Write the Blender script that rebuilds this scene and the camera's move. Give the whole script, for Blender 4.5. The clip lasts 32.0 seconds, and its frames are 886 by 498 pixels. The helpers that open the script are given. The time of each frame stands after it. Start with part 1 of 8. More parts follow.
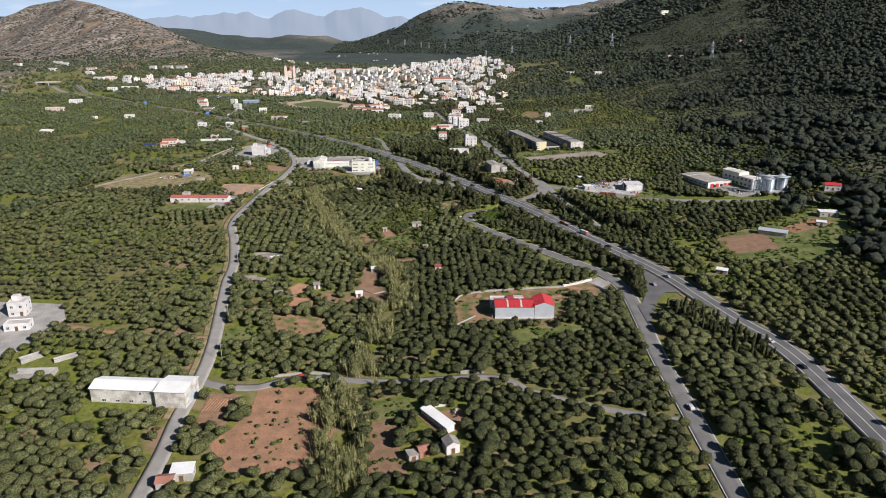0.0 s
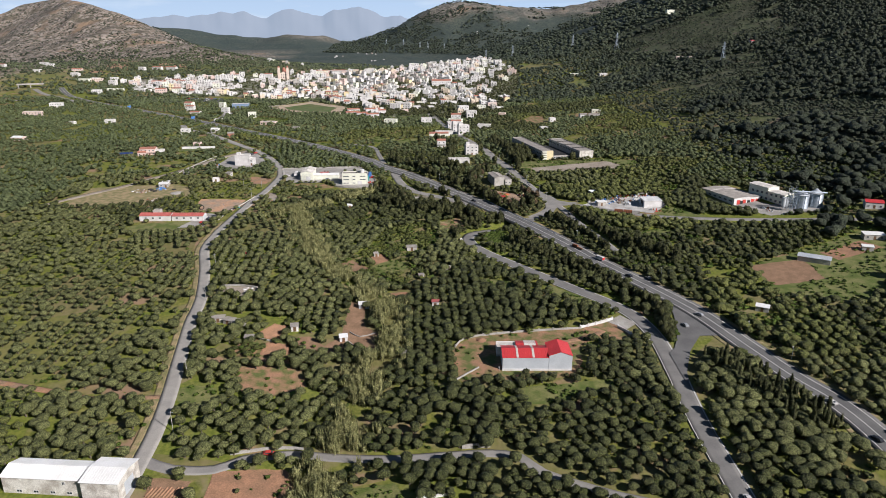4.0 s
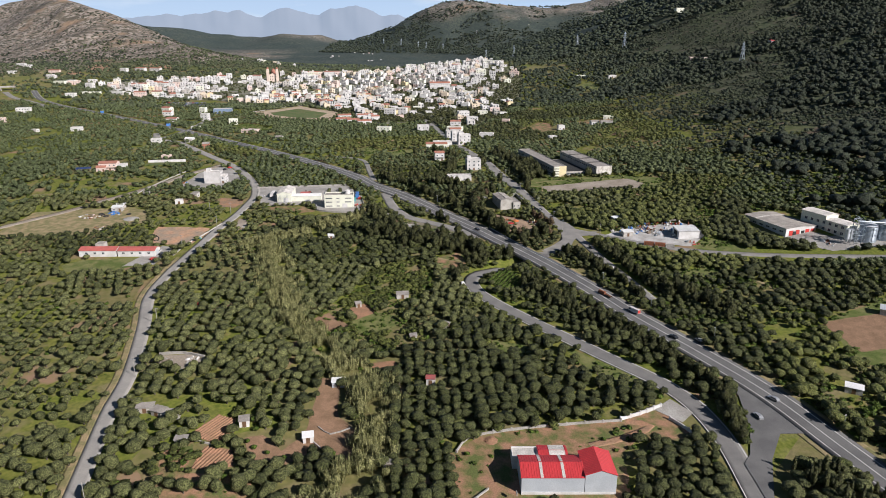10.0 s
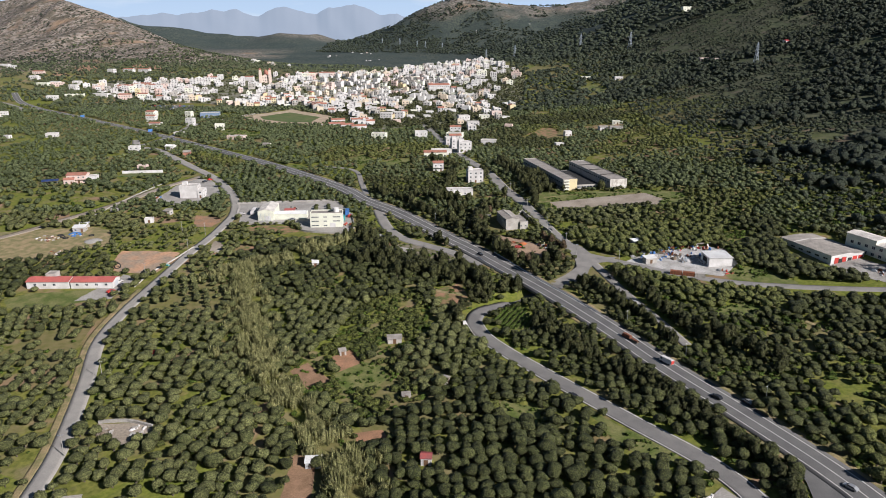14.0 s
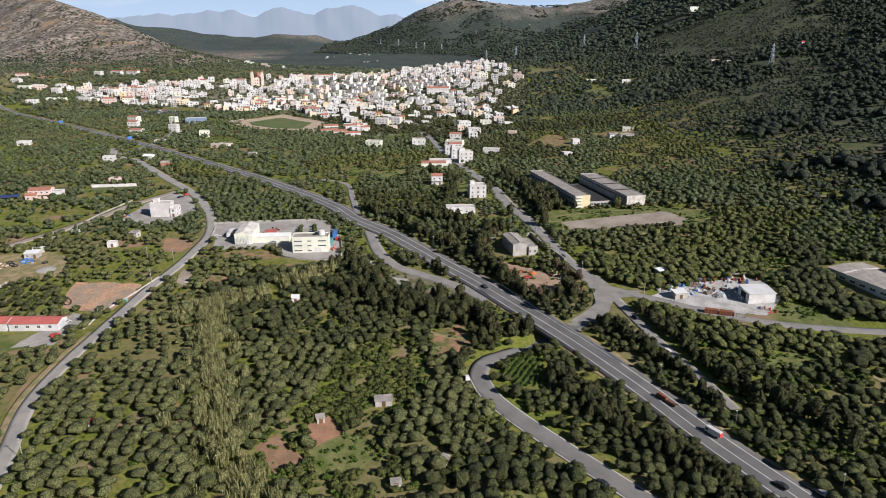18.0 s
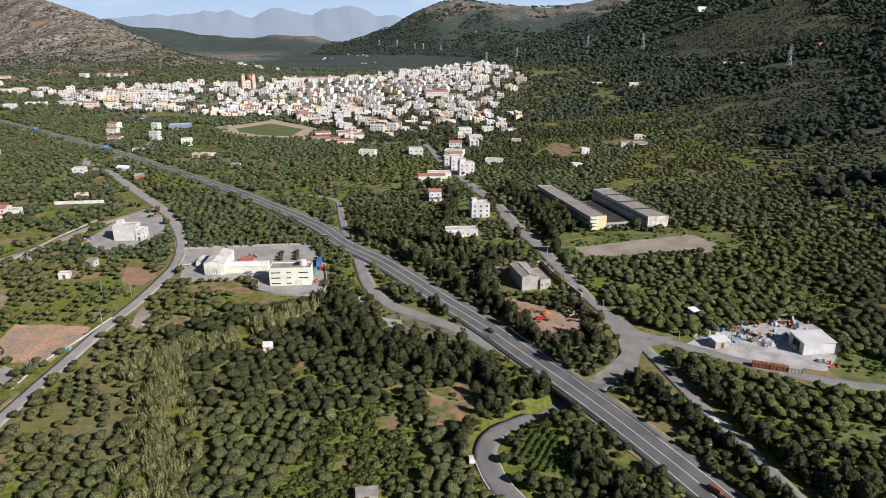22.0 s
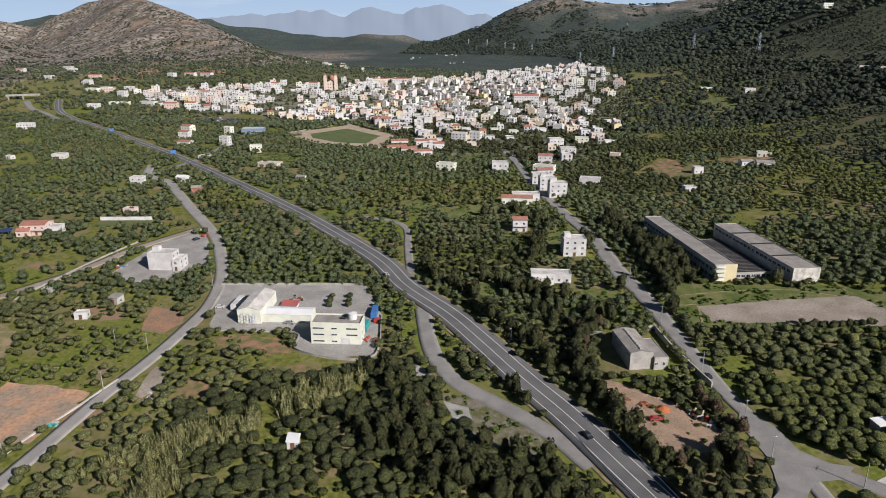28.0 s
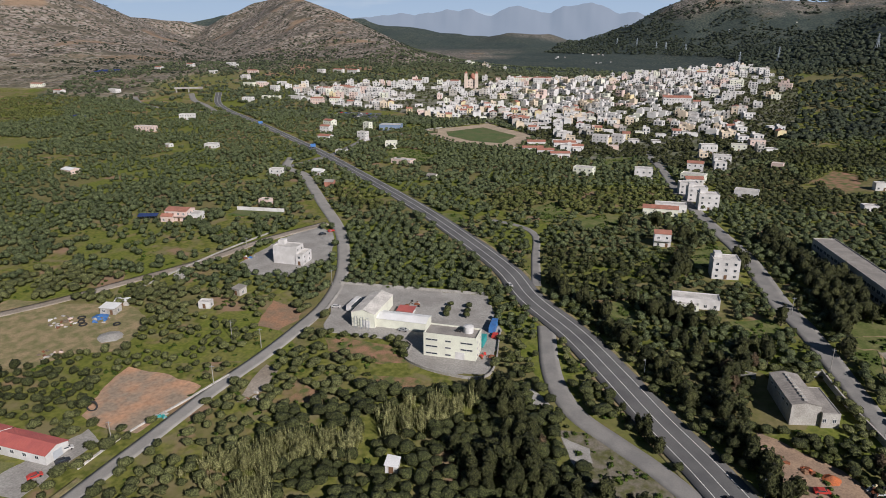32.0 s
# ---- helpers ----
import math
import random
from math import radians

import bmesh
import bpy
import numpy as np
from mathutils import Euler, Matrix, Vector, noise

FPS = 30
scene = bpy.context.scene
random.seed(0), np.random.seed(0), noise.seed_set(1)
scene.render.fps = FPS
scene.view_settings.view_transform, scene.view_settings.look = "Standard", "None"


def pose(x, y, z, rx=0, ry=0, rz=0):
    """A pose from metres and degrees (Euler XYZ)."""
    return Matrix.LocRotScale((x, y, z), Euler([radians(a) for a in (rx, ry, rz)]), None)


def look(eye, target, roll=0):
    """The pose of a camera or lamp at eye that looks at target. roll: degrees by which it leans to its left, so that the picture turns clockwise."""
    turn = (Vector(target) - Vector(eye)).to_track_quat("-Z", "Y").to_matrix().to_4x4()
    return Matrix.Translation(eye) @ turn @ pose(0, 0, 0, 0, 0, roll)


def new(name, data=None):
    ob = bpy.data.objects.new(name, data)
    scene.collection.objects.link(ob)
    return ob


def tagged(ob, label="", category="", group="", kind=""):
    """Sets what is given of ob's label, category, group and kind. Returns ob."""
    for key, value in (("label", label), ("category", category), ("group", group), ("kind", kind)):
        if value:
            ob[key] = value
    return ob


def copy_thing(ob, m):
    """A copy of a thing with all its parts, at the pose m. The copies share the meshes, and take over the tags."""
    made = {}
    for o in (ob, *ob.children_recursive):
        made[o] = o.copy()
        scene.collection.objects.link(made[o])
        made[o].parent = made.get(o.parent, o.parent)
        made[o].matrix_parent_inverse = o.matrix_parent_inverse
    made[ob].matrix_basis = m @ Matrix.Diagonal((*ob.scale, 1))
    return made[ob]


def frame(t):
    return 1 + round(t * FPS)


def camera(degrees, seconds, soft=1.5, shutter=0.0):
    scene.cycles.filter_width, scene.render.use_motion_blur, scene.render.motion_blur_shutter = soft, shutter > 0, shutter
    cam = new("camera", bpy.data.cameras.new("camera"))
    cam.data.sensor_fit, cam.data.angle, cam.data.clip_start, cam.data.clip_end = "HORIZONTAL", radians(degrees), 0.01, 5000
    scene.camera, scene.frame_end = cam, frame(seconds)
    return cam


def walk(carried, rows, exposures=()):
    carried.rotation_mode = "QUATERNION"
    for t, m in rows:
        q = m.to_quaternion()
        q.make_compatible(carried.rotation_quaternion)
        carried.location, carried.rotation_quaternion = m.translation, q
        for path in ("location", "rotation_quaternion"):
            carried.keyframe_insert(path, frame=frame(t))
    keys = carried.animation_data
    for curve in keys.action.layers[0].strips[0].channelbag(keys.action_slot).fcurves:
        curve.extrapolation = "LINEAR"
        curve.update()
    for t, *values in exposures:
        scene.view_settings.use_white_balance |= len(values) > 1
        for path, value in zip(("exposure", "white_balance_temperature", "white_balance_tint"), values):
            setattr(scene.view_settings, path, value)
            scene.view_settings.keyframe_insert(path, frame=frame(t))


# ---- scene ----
cam = camera(66.98, 32.0, 0.9)
PATH = [
    (0, pose(0.01, 0.02, 137.50, 72.11, 0.00, 0.78)),
    (2, pose(-0.02, 26.95, 137.74, 72.10, 0.00, 0.75)),
    (4, pose(-0.15, 53.93, 137.96, 72.09, 0.00, 0.72)),
    (6, pose(-0.32, 81.02, 138.07, 72.06, 0.00, 0.69)),
    (8, pose(-0.40, 108.14, 137.98, 72.05, 0.00, 0.66)),
    (10, pose(-0.47, 134.58, 138.09, 72.03, 0.00, 0.63)),
    (12, pose(-0.58, 160.45, 138.43, 72.00, 0.00, 0.60)),
    (14, pose(-0.68, 186.56, 138.60, 71.97, 0.00, 0.58)),
    (16, pose(-0.76, 212.52, 138.61, 71.99, 0.00, 0.55)),
    (18, pose(-0.92, 238.22, 138.63, 72.03, 0.00, 0.53)),
    (20, pose(-1.19, 264.13, 138.83, 72.07, 0.00, 0.51)),
    (21, pose(-1.19, 277.28, 138.92, 72.08, 0.00, 0.49)),
    (22, pose(-1.05, 290.57, 138.94, 72.08, 0.00, 0.48)),
    (23, pose(-0.92, 303.84, 138.93, 72.07, 0.00, 0.47)),
    (23.5, pose(-0.93, 310.40, 138.91, 72.06, 0.00, 0.74)),
    (24, pose(-1.03, 316.87, 138.90, 72.06, 0.00, 1.51)),
    (24.5, pose(-1.23, 323.25, 138.90, 72.05, 0.00, 2.24)),
    (25, pose(-1.50, 329.56, 138.90, 72.05, 0.00, 2.97)),
    (25.5, pose(-1.80, 335.84, 138.91, 72.04, 0.00, 3.69)),
    (26.5, pose(-2.36, 348.48, 138.97, 72.01, 0.00, 5.08)),
    (27.5, pose(-2.90, 361.02, 139.01, 71.99, 0.00, 6.59)),
    (28, pose(-3.26, 367.07, 138.98, 72.02, 0.00, 7.88)),
    (28.5, pose(-3.71, 372.85, 138.90, 72.06, 0.00, 10.34)),
    (29, pose(-4.21, 378.12, 138.74, 72.12, 0.00, 12.22)),
    (29.5, pose(-4.68, 382.62, 138.49, 72.17, 0.00, 13.33)),
    (30, pose(-5.05, 386.11, 138.13, 72.20, 0.00, 14.54)),
    (30.5, pose(-5.27, 388.41, 137.65, 72.19, 0.00, 16.34)),
    (31, pose(-5.36, 389.75, 137.06, 72.14, 0.00, 18.09)),
    (31.5, pose(-5.36, 390.45, 136.41, 72.07, 0.00, 19.24)),
    (32, pose(-5.32, 390.84, 135.73, 71.99, 0.00, 19.75)),
]
walk(cam, PATH, ((0, 0.48), (18, 0.48), (23, 0.45), (25, 0.41), (28, 0.28), (30, 0.14), (32, 0.06)))

# ---- light ----
SUN_UP, SUN_AZ = radians(31), math.atan2(0.80, -0.60)
world = bpy.data.worlds.new("sky")
scene.world = world
world.use_nodes = True
wn = world.node_tree
sky = wn.nodes.new("ShaderNodeTexSky")
sky.sky_type, sky.sun_disc, sky.sun_elevation, sky.sun_rotation = "NISHITA", False, SUN_UP, SUN_AZ
sky.air_density, sky.dust_density, sky.ozone_density = 1.0, 0.0, 2.5
wn.nodes["Background"].inputs[1].default_value = 0.033
wn.links.new(sky.outputs[0], wn.nodes["Background"].inputs[0])
sun = new("sun", bpy.data.lights.new("sun", "SUN"))
sun.data.energy, sun.data.angle, sun.data.color = 5.0, radians(0.5), (1.0, 0.94, 0.925)
sun.matrix_basis = look((0, 0, 0), (-0.80 * math.cos(SUN_UP), 0.60 * math.cos(SUN_UP), -math.sin(SUN_UP)))

# ---- materials ----


def material(name, colour, other=None, size=2.0, fine=0.25, rough=0.8, metal=0.0, bump=0.3, place="Position", each=0.0):
    """Two colours mixed by coarse noise, grain by fine noise, relief by both. size: metres of the coarse pattern."""
    m = bpy.data.materials.new(name)
    m.use_nodes = True
    t = m.node_tree
    n, link = t.nodes, t.links.new
    shade = n["Principled BSDF"]
    shade.inputs["Roughness"].default_value, shade.inputs["Metallic"].default_value = rough, metal
    shade.inputs["Specular IOR Level"].default_value = 0.3
    if place == "Position":
        where = n.new("ShaderNodeNewGeometry").outputs["Position"]
    else:
        where = n.new("ShaderNodeTexCoord").outputs["Object"]
    coarse, grain = n.new("ShaderNodeTexNoise"), n.new("ShaderNodeTexNoise")
    for node, scale in ((coarse, 1 / size), (grain, 1 / fine)):
        node.inputs["Scale"].default_value, node.inputs["Detail"].default_value = scale, 4
        link(where, node.inputs["Vector"])
    ramp = n.new("ShaderNodeMapRange")
    ramp.inputs["From Min"].default_value, ramp.inputs["From Max"].default_value = 0.38, 0.62
    link(coarse.outputs["Fac"], ramp.inputs["Value"])
    mix = n.new("ShaderNodeMix")
    mix.data_type = "RGBA"
    mix.inputs["A"].default_value, mix.inputs["B"].default_value = (*colour, 1), (*(other or [c * 0.8 for c in colour]), 1)
    link(ramp.outputs[0], mix.inputs["Factor"])
    value = n.new("ShaderNodeHueSaturation")
    gain = n.new("ShaderNodeMapRange")
    gain.inputs["From Min"].default_value, gain.inputs["From Max"].default_value = 0.3, 0.7
    gain.inputs["To Min"].default_value, gain.inputs["To Max"].default_value = (0.8, 1.2) if bump >= 0.2 else (0.93, 1.07)
    link(grain.outputs["Fac"], gain.inputs["Value"])
    out = gain.outputs[0]
    if each:
        info, span, times = n.new("ShaderNodeObjectInfo"), n.new("ShaderNodeMapRange"), n.new("ShaderNodeMath")
        span.inputs["To Min"].default_value, span.inputs["To Max"].default_value = 1 - each, 1 + each
        link(info.outputs["Random"], span.inputs["Value"])
        times.operation = "MULTIPLY"
        link(span.outputs[0], times.inputs[0]), link(out, times.inputs[1])
        out = times.outputs[0]
    link(out, value.inputs["Value"]), link(mix.outputs["Result"], value.inputs["Color"])
    link(value.outputs[0], shade.inputs["Base Color"])
    if bump:
        b = n.new("ShaderNodeBump")
        b.inputs["Strength"].default_value, b.inputs["Distance"].default_value = bump, fine
        link(grain.outputs["Fac"], b.inputs["Height"]), link(b.outputs[0], shade.inputs["Normal"])
    return m


def foliage(name, dark, light, tree=7.0, clump=0.9, through_light=0.1, spread=0.24):
    """Leaves: colour varies from tree to tree and from clump to clump; some light passes through."""
    m = bpy.data.materials.new(name)
    m.use_nodes = True
    t = m.node_tree
    n, link = t.nodes, t.links.new
    shade = n["Principled BSDF"]
    shade.inputs["Roughness"].default_value, shade.inputs["Specular IOR Level"].default_value = 0.6, 0.25
    where = n.new("ShaderNodeNewGeometry").outputs["Position"]
    big, small = n.new("ShaderNodeTexNoise"), n.new("ShaderNodeTexNoise")
    big.inputs["Scale"].default_value, small.inputs["Scale"].default_value = 1 / tree, 1 / clump
    big.inputs["Detail"].default_value, small.inputs["Detail"].default_value = 2, 1
    link(where, big.inputs["Vector"]), link(where, small.inputs["Vector"])
    add = n.new("ShaderNodeMath")
    add.operation = "ADD"
    link(big.outputs["Fac"], add.inputs[0]), link(small.outputs["Fac"], add.inputs[1])
    span = n.new("ShaderNodeMapRange")
    span.inputs["From Min"].default_value, span.inputs["From Max"].default_value = 0.72, 1.28
    link(add.outputs[0], span.inputs["Value"])
    mix = n.new("ShaderNodeMix")
    mix.data_type = "RGBA"
    mix.inputs["A"].default_value, mix.inputs["B"].default_value = (*dark, 1), (*light, 1)
    link(span.outputs[0], mix.inputs["Factor"])
    tone, leaf = n.new("ShaderNodeHueSaturation"), n.new("ShaderNodeMapRange")
    leaf.inputs["To Min"].default_value, leaf.inputs["To Max"].default_value = 1 - spread, 1 + spread
    link(n.new("ShaderNodeNewGeometry").outputs["Random Per Island"], leaf.inputs["Value"])
    speck, fleck, both_v, rise = n.new("ShaderNodeTexNoise"), n.new("ShaderNodeMapRange"), n.new("ShaderNodeMath"), n.new("ShaderNodeBump")
    speck.inputs["Scale"].default_value, speck.inputs["Detail"].default_value = 2.2 / clump, 3
    link(where, speck.inputs["Vector"]), link(speck.outputs["Fac"], fleck.inputs["Value"])
    fleck.inputs["From Min"].default_value, fleck.inputs["From Max"].default_value = 0.4, 0.6
    fleck.inputs["To Min"].default_value, fleck.inputs["To Max"].default_value = 0.5, 1.5
    both_v.operation = "MULTIPLY"
    link(leaf.outputs[0], both_v.inputs[0]), link(fleck.outputs[0], both_v.inputs[1])
    rise.inputs["Strength"].default_value, rise.inputs["Distance"].default_value = 1.0, 1.3 * clump
    link(speck.outputs["Fac"], rise.inputs["Height"]), link(rise.outputs[0], shade.inputs["Normal"])
    link(both_v.outputs[0], tone.inputs["Value"]), link(mix.outputs["Result"], tone.inputs["Color"])
    link(tone.outputs[0], shade.inputs["Base Color"])
    glow = n.new("ShaderNodeBsdfTranslucent")
    both = n.new("ShaderNodeMixShader")
    both.inputs[0].default_value = through_light
    link(tone.outputs[0], glow.inputs["Color"])
    link(shade.outputs[0], both.inputs[1]), link(glow.outputs[0], both.inputs[2])
    link(both.outputs[0], n["Material Output"].inputs["Surface"])
    return m


def ground_material():
    """Grass, herbs, dry patches and red earth; scrub and rock where the attribute 'rock' says so; dark wooded speckle far off."""
    m = bpy.data.materials.new("ground")
    m.use_nodes = True
    t = m.node_tree
    n, link = t.nodes, t.links.new
    shade = n["Principled BSDF"]
    shade.inputs["Roughness"].default_value, shade.inputs["Specular IOR Level"].default_value = 0.95, 0.1
    where = n.new("ShaderNodeNewGeometry").outputs["Position"]

    def noise_of(size, low, high, detail=4):
        a, b = n.new("ShaderNodeTexNoise"), n.new("ShaderNodeMapRange")
        a.inputs["Scale"].default_value, a.inputs["Detail"].default_value = 1 / size, detail
        b.inputs["From Min"].default_value, b.inputs["From Max"].default_value = low, high
        link(where, a.inputs["Vector"]), link(a.outputs["Fac"], b.inputs["Value"])
        return b.outputs[0]

    def blend(fac, a, b):
        x = n.new("ShaderNodeMix")
        x.data_type = "RGBA"
        link(fac, x.inputs["Factor"]) if not isinstance(fac, float) else None
        for key, v in (("A", a), ("B", b)):
            if isinstance(v, tuple):
                x.inputs[key].default_value = (*v, 1)
            else:
                link(v, x.inputs[key])
        return x.outputs["Result"]

    grass = blend(noise_of(2.2, 0.35, 0.65), (0.088, 0.102, 0.022), (0.19, 0.19, 0.05))
    grass = blend(noise_of(9, 0.5, 0.64), grass, (0.195, 0.168, 0.085))
    grass = blend(noise_of(20, 0.56, 0.66), grass, (0.26, 0.175, 0.112))
    plots, pick = n.new("ShaderNodeTexVoronoi"), n.new("ShaderNodeSeparateColor")
    plots.inputs["Scale"].default_value = 1 / 42
    link(where, plots.inputs["Vector"]), link(plots.outputs["Color"], pick.inputs[0])

    def share(channel, low, high):
        r = n.new("ShaderNodeMapRange")
        r.inputs["From Min"].default_value, r.inputs["From Max"].default_value, r.inputs["To Max"].default_value = low, high, 0.75
        link(pick.outputs[channel], r.inputs["Value"])
        return r.outputs[0]
    grass = blend(share("Red", 0.55, 0.75), grass, blend(noise_of(1.5, 0.35, 0.65), (0.085, 0.115, 0.018), (0.175, 0.195, 0.038)))
    grass = blend(share("Green", 0.72, 0.85), grass, blend(noise_of(3, 0.35, 0.65), (0.2, 0.165, 0.085), (0.13, 0.125, 0.05)))
    attr = n.new("ShaderNodeAttribute")
    attr.attribute_name = "rock"
    far = n.new("ShaderNodeAttribute")
    far.attribute_name = "wood"
    cells = n.new("ShaderNodeTexVoronoi")
    cells.inputs["Scale"].default_value = 1 / 9
    link(where, cells.inputs["Vector"])
    spot = n.new("ShaderNodeMapRange")
    spot.inputs["From Min"].default_value, spot.inputs["From Max"].default_value = 0.42, 0.62
    link(cells.outputs["Distance"], spot.inputs["Value"])
    # bluish cast of the woods is distance haze blended into their colours
    wood = blend(spot.outputs[0], blend(noise_of(60, 0.3, 0.7), (0.028, 0.04, 0.038), (0.044, 0.058, 0.052)), blend(noise_of(150, 0.4, 0.6), (0.056, 0.069, 0.058), (0.08, 0.09, 0.07)))
    stone = blend(noise_of(14, 0.4, 0.62, 9), (0.19, 0.152, 0.122), (0.32, 0.28, 0.243))
    stone = blend(noise_of(9, 0.5, 0.57, 6), stone, (0.055, 0.06, 0.042))
    stone = blend(noise_of(60, 0.52, 0.68, 6), stone, (0.12, 0.105, 0.08))
    stone = blend(noise_of(130, 0.6, 0.68), stone, (0.25, 0.18, 0.125))
    colour = blend(far.outputs["Fac"], grass, wood)
    colour = blend(attr.outputs["Fac"], colour, stone)
    link(colour, shade.inputs["Base Color"])
    b = n.new("ShaderNodeBump")
    b.inputs["Strength"].default_value, b.inputs["Distance"].default_value = 0.6, 0.5
    link(noise_of(1.6, 0.0, 1.0), b.inputs["Height"])
    crag, steep, tall = n.new("ShaderNodeBump"), n.new("ShaderNodeMath"), noise_of(55, 0.0, 1.0, 9)
    steep.operation = "MULTIPLY"
    link(tall, steep.inputs[0]), link(attr.outputs["Fac"], steep.inputs[1])
    crag.inputs["Strength"].default_value, crag.inputs["Distance"].default_value = 1.0, 26.0
    link(steep.outputs[0], crag.inputs["Height"]), link(b.outputs[0], crag.inputs["Normal"]), link(crag.outputs[0], shade.inputs["Normal"])
    return m


GROUND = ground_material()
ASPHALT = material("asphalt", (0.105, 0.104, 0.104), (0.14, 0.138, 0.135), 9, 0.4, 0.9, bump=0.1)
PALE_ASPHALT = material("village_asphalt", (0.26, 0.248, 0.23), (0.31, 0.294, 0.268), 6, 0.5, 0.9, bump=0.15)
SLIP_ASPHALT = material("slip_asphalt", (0.15, 0.146, 0.141), (0.19, 0.184, 0.175), 7, 0.5, 0.9, bump=0.12)
OLD_ASPHALT = material("old_asphalt", (0.205, 0.197, 0.186), (0.255, 0.243, 0.225), 6, 0.5, 0.9, bump=0.15)
CONCRETE = material("concrete", (0.36, 0.345, 0.32), (0.28, 0.265, 0.24), 5, 0.5, 0.9)
YARD = material("yard_paving", (0.34, 0.325, 0.3), (0.26, 0.245, 0.225), 11, 0.7, 0.9)
DIRT = material("red_earth", (0.32, 0.175, 0.105), (0.24, 0.14, 0.085), 5, 0.6, 1.0)
BARE = material("bare_tan_earth", (0.36, 0.25, 0.17), (0.27, 0.19, 0.135), 5, 0.6, 1.0)
FADED_RED = material("faded_red_roof", (0.43, 0.12, 0.1), (0.36, 0.1, 0.09), 4, 0.4, 0.6, bump=0.1)
ORANGE = material("orange_earth", (0.33, 0.185, 0.11), (0.23, 0.16, 0.105), 6, 0.8, 1.0)
EXCAVATED = material("excavated_earth", (0.46, 0.27, 0.165), (0.29, 0.225, 0.165), 9, 1.4, 1.0, bump=0.25)
TILLED = material("tilled_earth", (0.2, 0.125, 0.075), (0.26, 0.16, 0.1), 4, 0.5, 1.0)
GRAVEL = material("pale_gravel", (0.33, 0.285, 0.235), (0.25, 0.21, 0.165), 12, 0.8, 1.0)
VERGE = material("dry_verge", (0.3, 0.23, 0.13), (0.17, 0.16, 0.07), 4, 0.5, 1.0)
MEADOW = material("meadow_grass", (0.082, 0.11, 0.024), (0.165, 0.165, 0.062), 6, 0.7, 1.0)
WEEDY = material("weedy_earth", (0.3, 0.17, 0.105), (0.1, 0.12, 0.036), 5, 0.5, 1.0)
TURF = material("pitch_turf", (0.075, 0.115, 0.035), (0.12, 0.125, 0.05), 14, 1.5, 1.0)
SAND = material("running_track", (0.42, 0.33, 0.24), (0.35, 0.28, 0.2), 10, 1, 1.0)
LINE = material("road_paint", (0.62, 0.62, 0.58), (0.5, 0.5, 0.47), 2, 0.3, 0.8, bump=0)
WHITE = material("white_wall", (0.62, 0.61, 0.6), (0.51, 0.5, 0.48), 4, 0.4, 0.85, bump=0.1)
CREAM = material("cream_wall", (0.68, 0.69, 0.58), (0.6, 0.6, 0.51), 5, 0.4, 0.8, bump=0.1)
YELLOW = material("yellow_wall", (0.66, 0.56, 0.33), (0.58, 0.5, 0.32), 4, 0.4, 0.85, bump=0.1)
PINK = material("pink_wall", (0.62, 0.48, 0.43), (0.55, 0.44, 0.39), 4, 0.4, 0.85, bump=0.1)
GREY = material("grey_render", (0.42, 0.4, 0.37), (0.33, 0.31, 0.28), 4, 0.4, 0.9, bump=0.2)
STAINED = material("stained_render", (0.6, 0.58, 0.53), (0.36, 0.33, 0.29), 3, 0.4, 0.9, bump=0.2)
STEEL = material("grey_steel_sheet", (0.5, 0.53, 0.56), (0.44, 0.47, 0.5), 6, 0.3, 0.5, 0.2, bump=0.1)
GALV = material("galvanised_steel", (0.42, 0.47, 0.52), (0.34, 0.39, 0.44), 2, 0.2, 0.4, 0.7, bump=0.1)
FADED_ROOF = material("faded_red_sheet", (0.3, 0.075, 0.07), (0.23, 0.08, 0.075), 2, 0.3, 0.7, bump=0.1)
RED_ROOF = material("red_sheet_roof", (0.5, 0.045, 0.05), (0.42, 0.04, 0.045), 6, 0.4, 0.5, bump=0.1)
TILE = material("terracotta_tile", (0.37, 0.165, 0.12), (0.29, 0.14, 0.1), 3, 0.3, 0.9, bump=0.4)
FLAT_ROOF = material("bitumen_roof", (0.31, 0.285, 0.255), (0.235, 0.215, 0.195), 4, 0.5, 0.9)
PALE_ROOF = material("pale_roof", (0.58, 0.55, 0.51), (0.42, 0.4, 0.37), 5, 0.5, 0.8)
WHITE_SHEET = material("white_sheet_roof", (0.74, 0.74, 0.73), (0.66, 0.66, 0.64), 6, 0.4, 0.5, bump=0.05)
GLASS = material("dark_glass", (0.035, 0.045, 0.055), (0.05, 0.06, 0.07), 2, 0.5, 0.12, bump=0)
SHUTTER = material("brown_shutter", (0.16, 0.09, 0.05), (0.12, 0.07, 0.04), 2, 0.3, 0.7, bump=0)
BLUE = material("blue_paint", (0.05, 0.17, 0.42), (0.06, 0.14, 0.33), 2, 0.3, 0.6, bump=0)
TEAL = material("teal_paint", (0.03, 0.3, 0.29), (0.04, 0.25, 0.25), 2, 0.3, 0.6, bump=0)
RED = material("red_paint", (0.5, 0.05, 0.04), (0.4, 0.05, 0.04), 2, 0.3, 0.5, bump=0)
ORANGE_PAINT = material("orange_paint", (0.5, 0.13, 0.05), (0.38, 0.11, 0.05), 2, 0.3, 0.6, bump=0)
BLACK = material("black_rubber_and_shade", (0.02, 0.02, 0.02), (0.03, 0.03, 0.03), 1, 0.2, 0.8, bump=0)
SILVER = material("silver_paint", (0.45, 0.46, 0.47), (0.4, 0.41, 0.42), 2, 0.3, 0.3, 0.5, bump=0)
RUST = material("rusty_iron", (0.25, 0.09, 0.045), (0.14, 0.06, 0.035), 1, 0.2, 0.9)
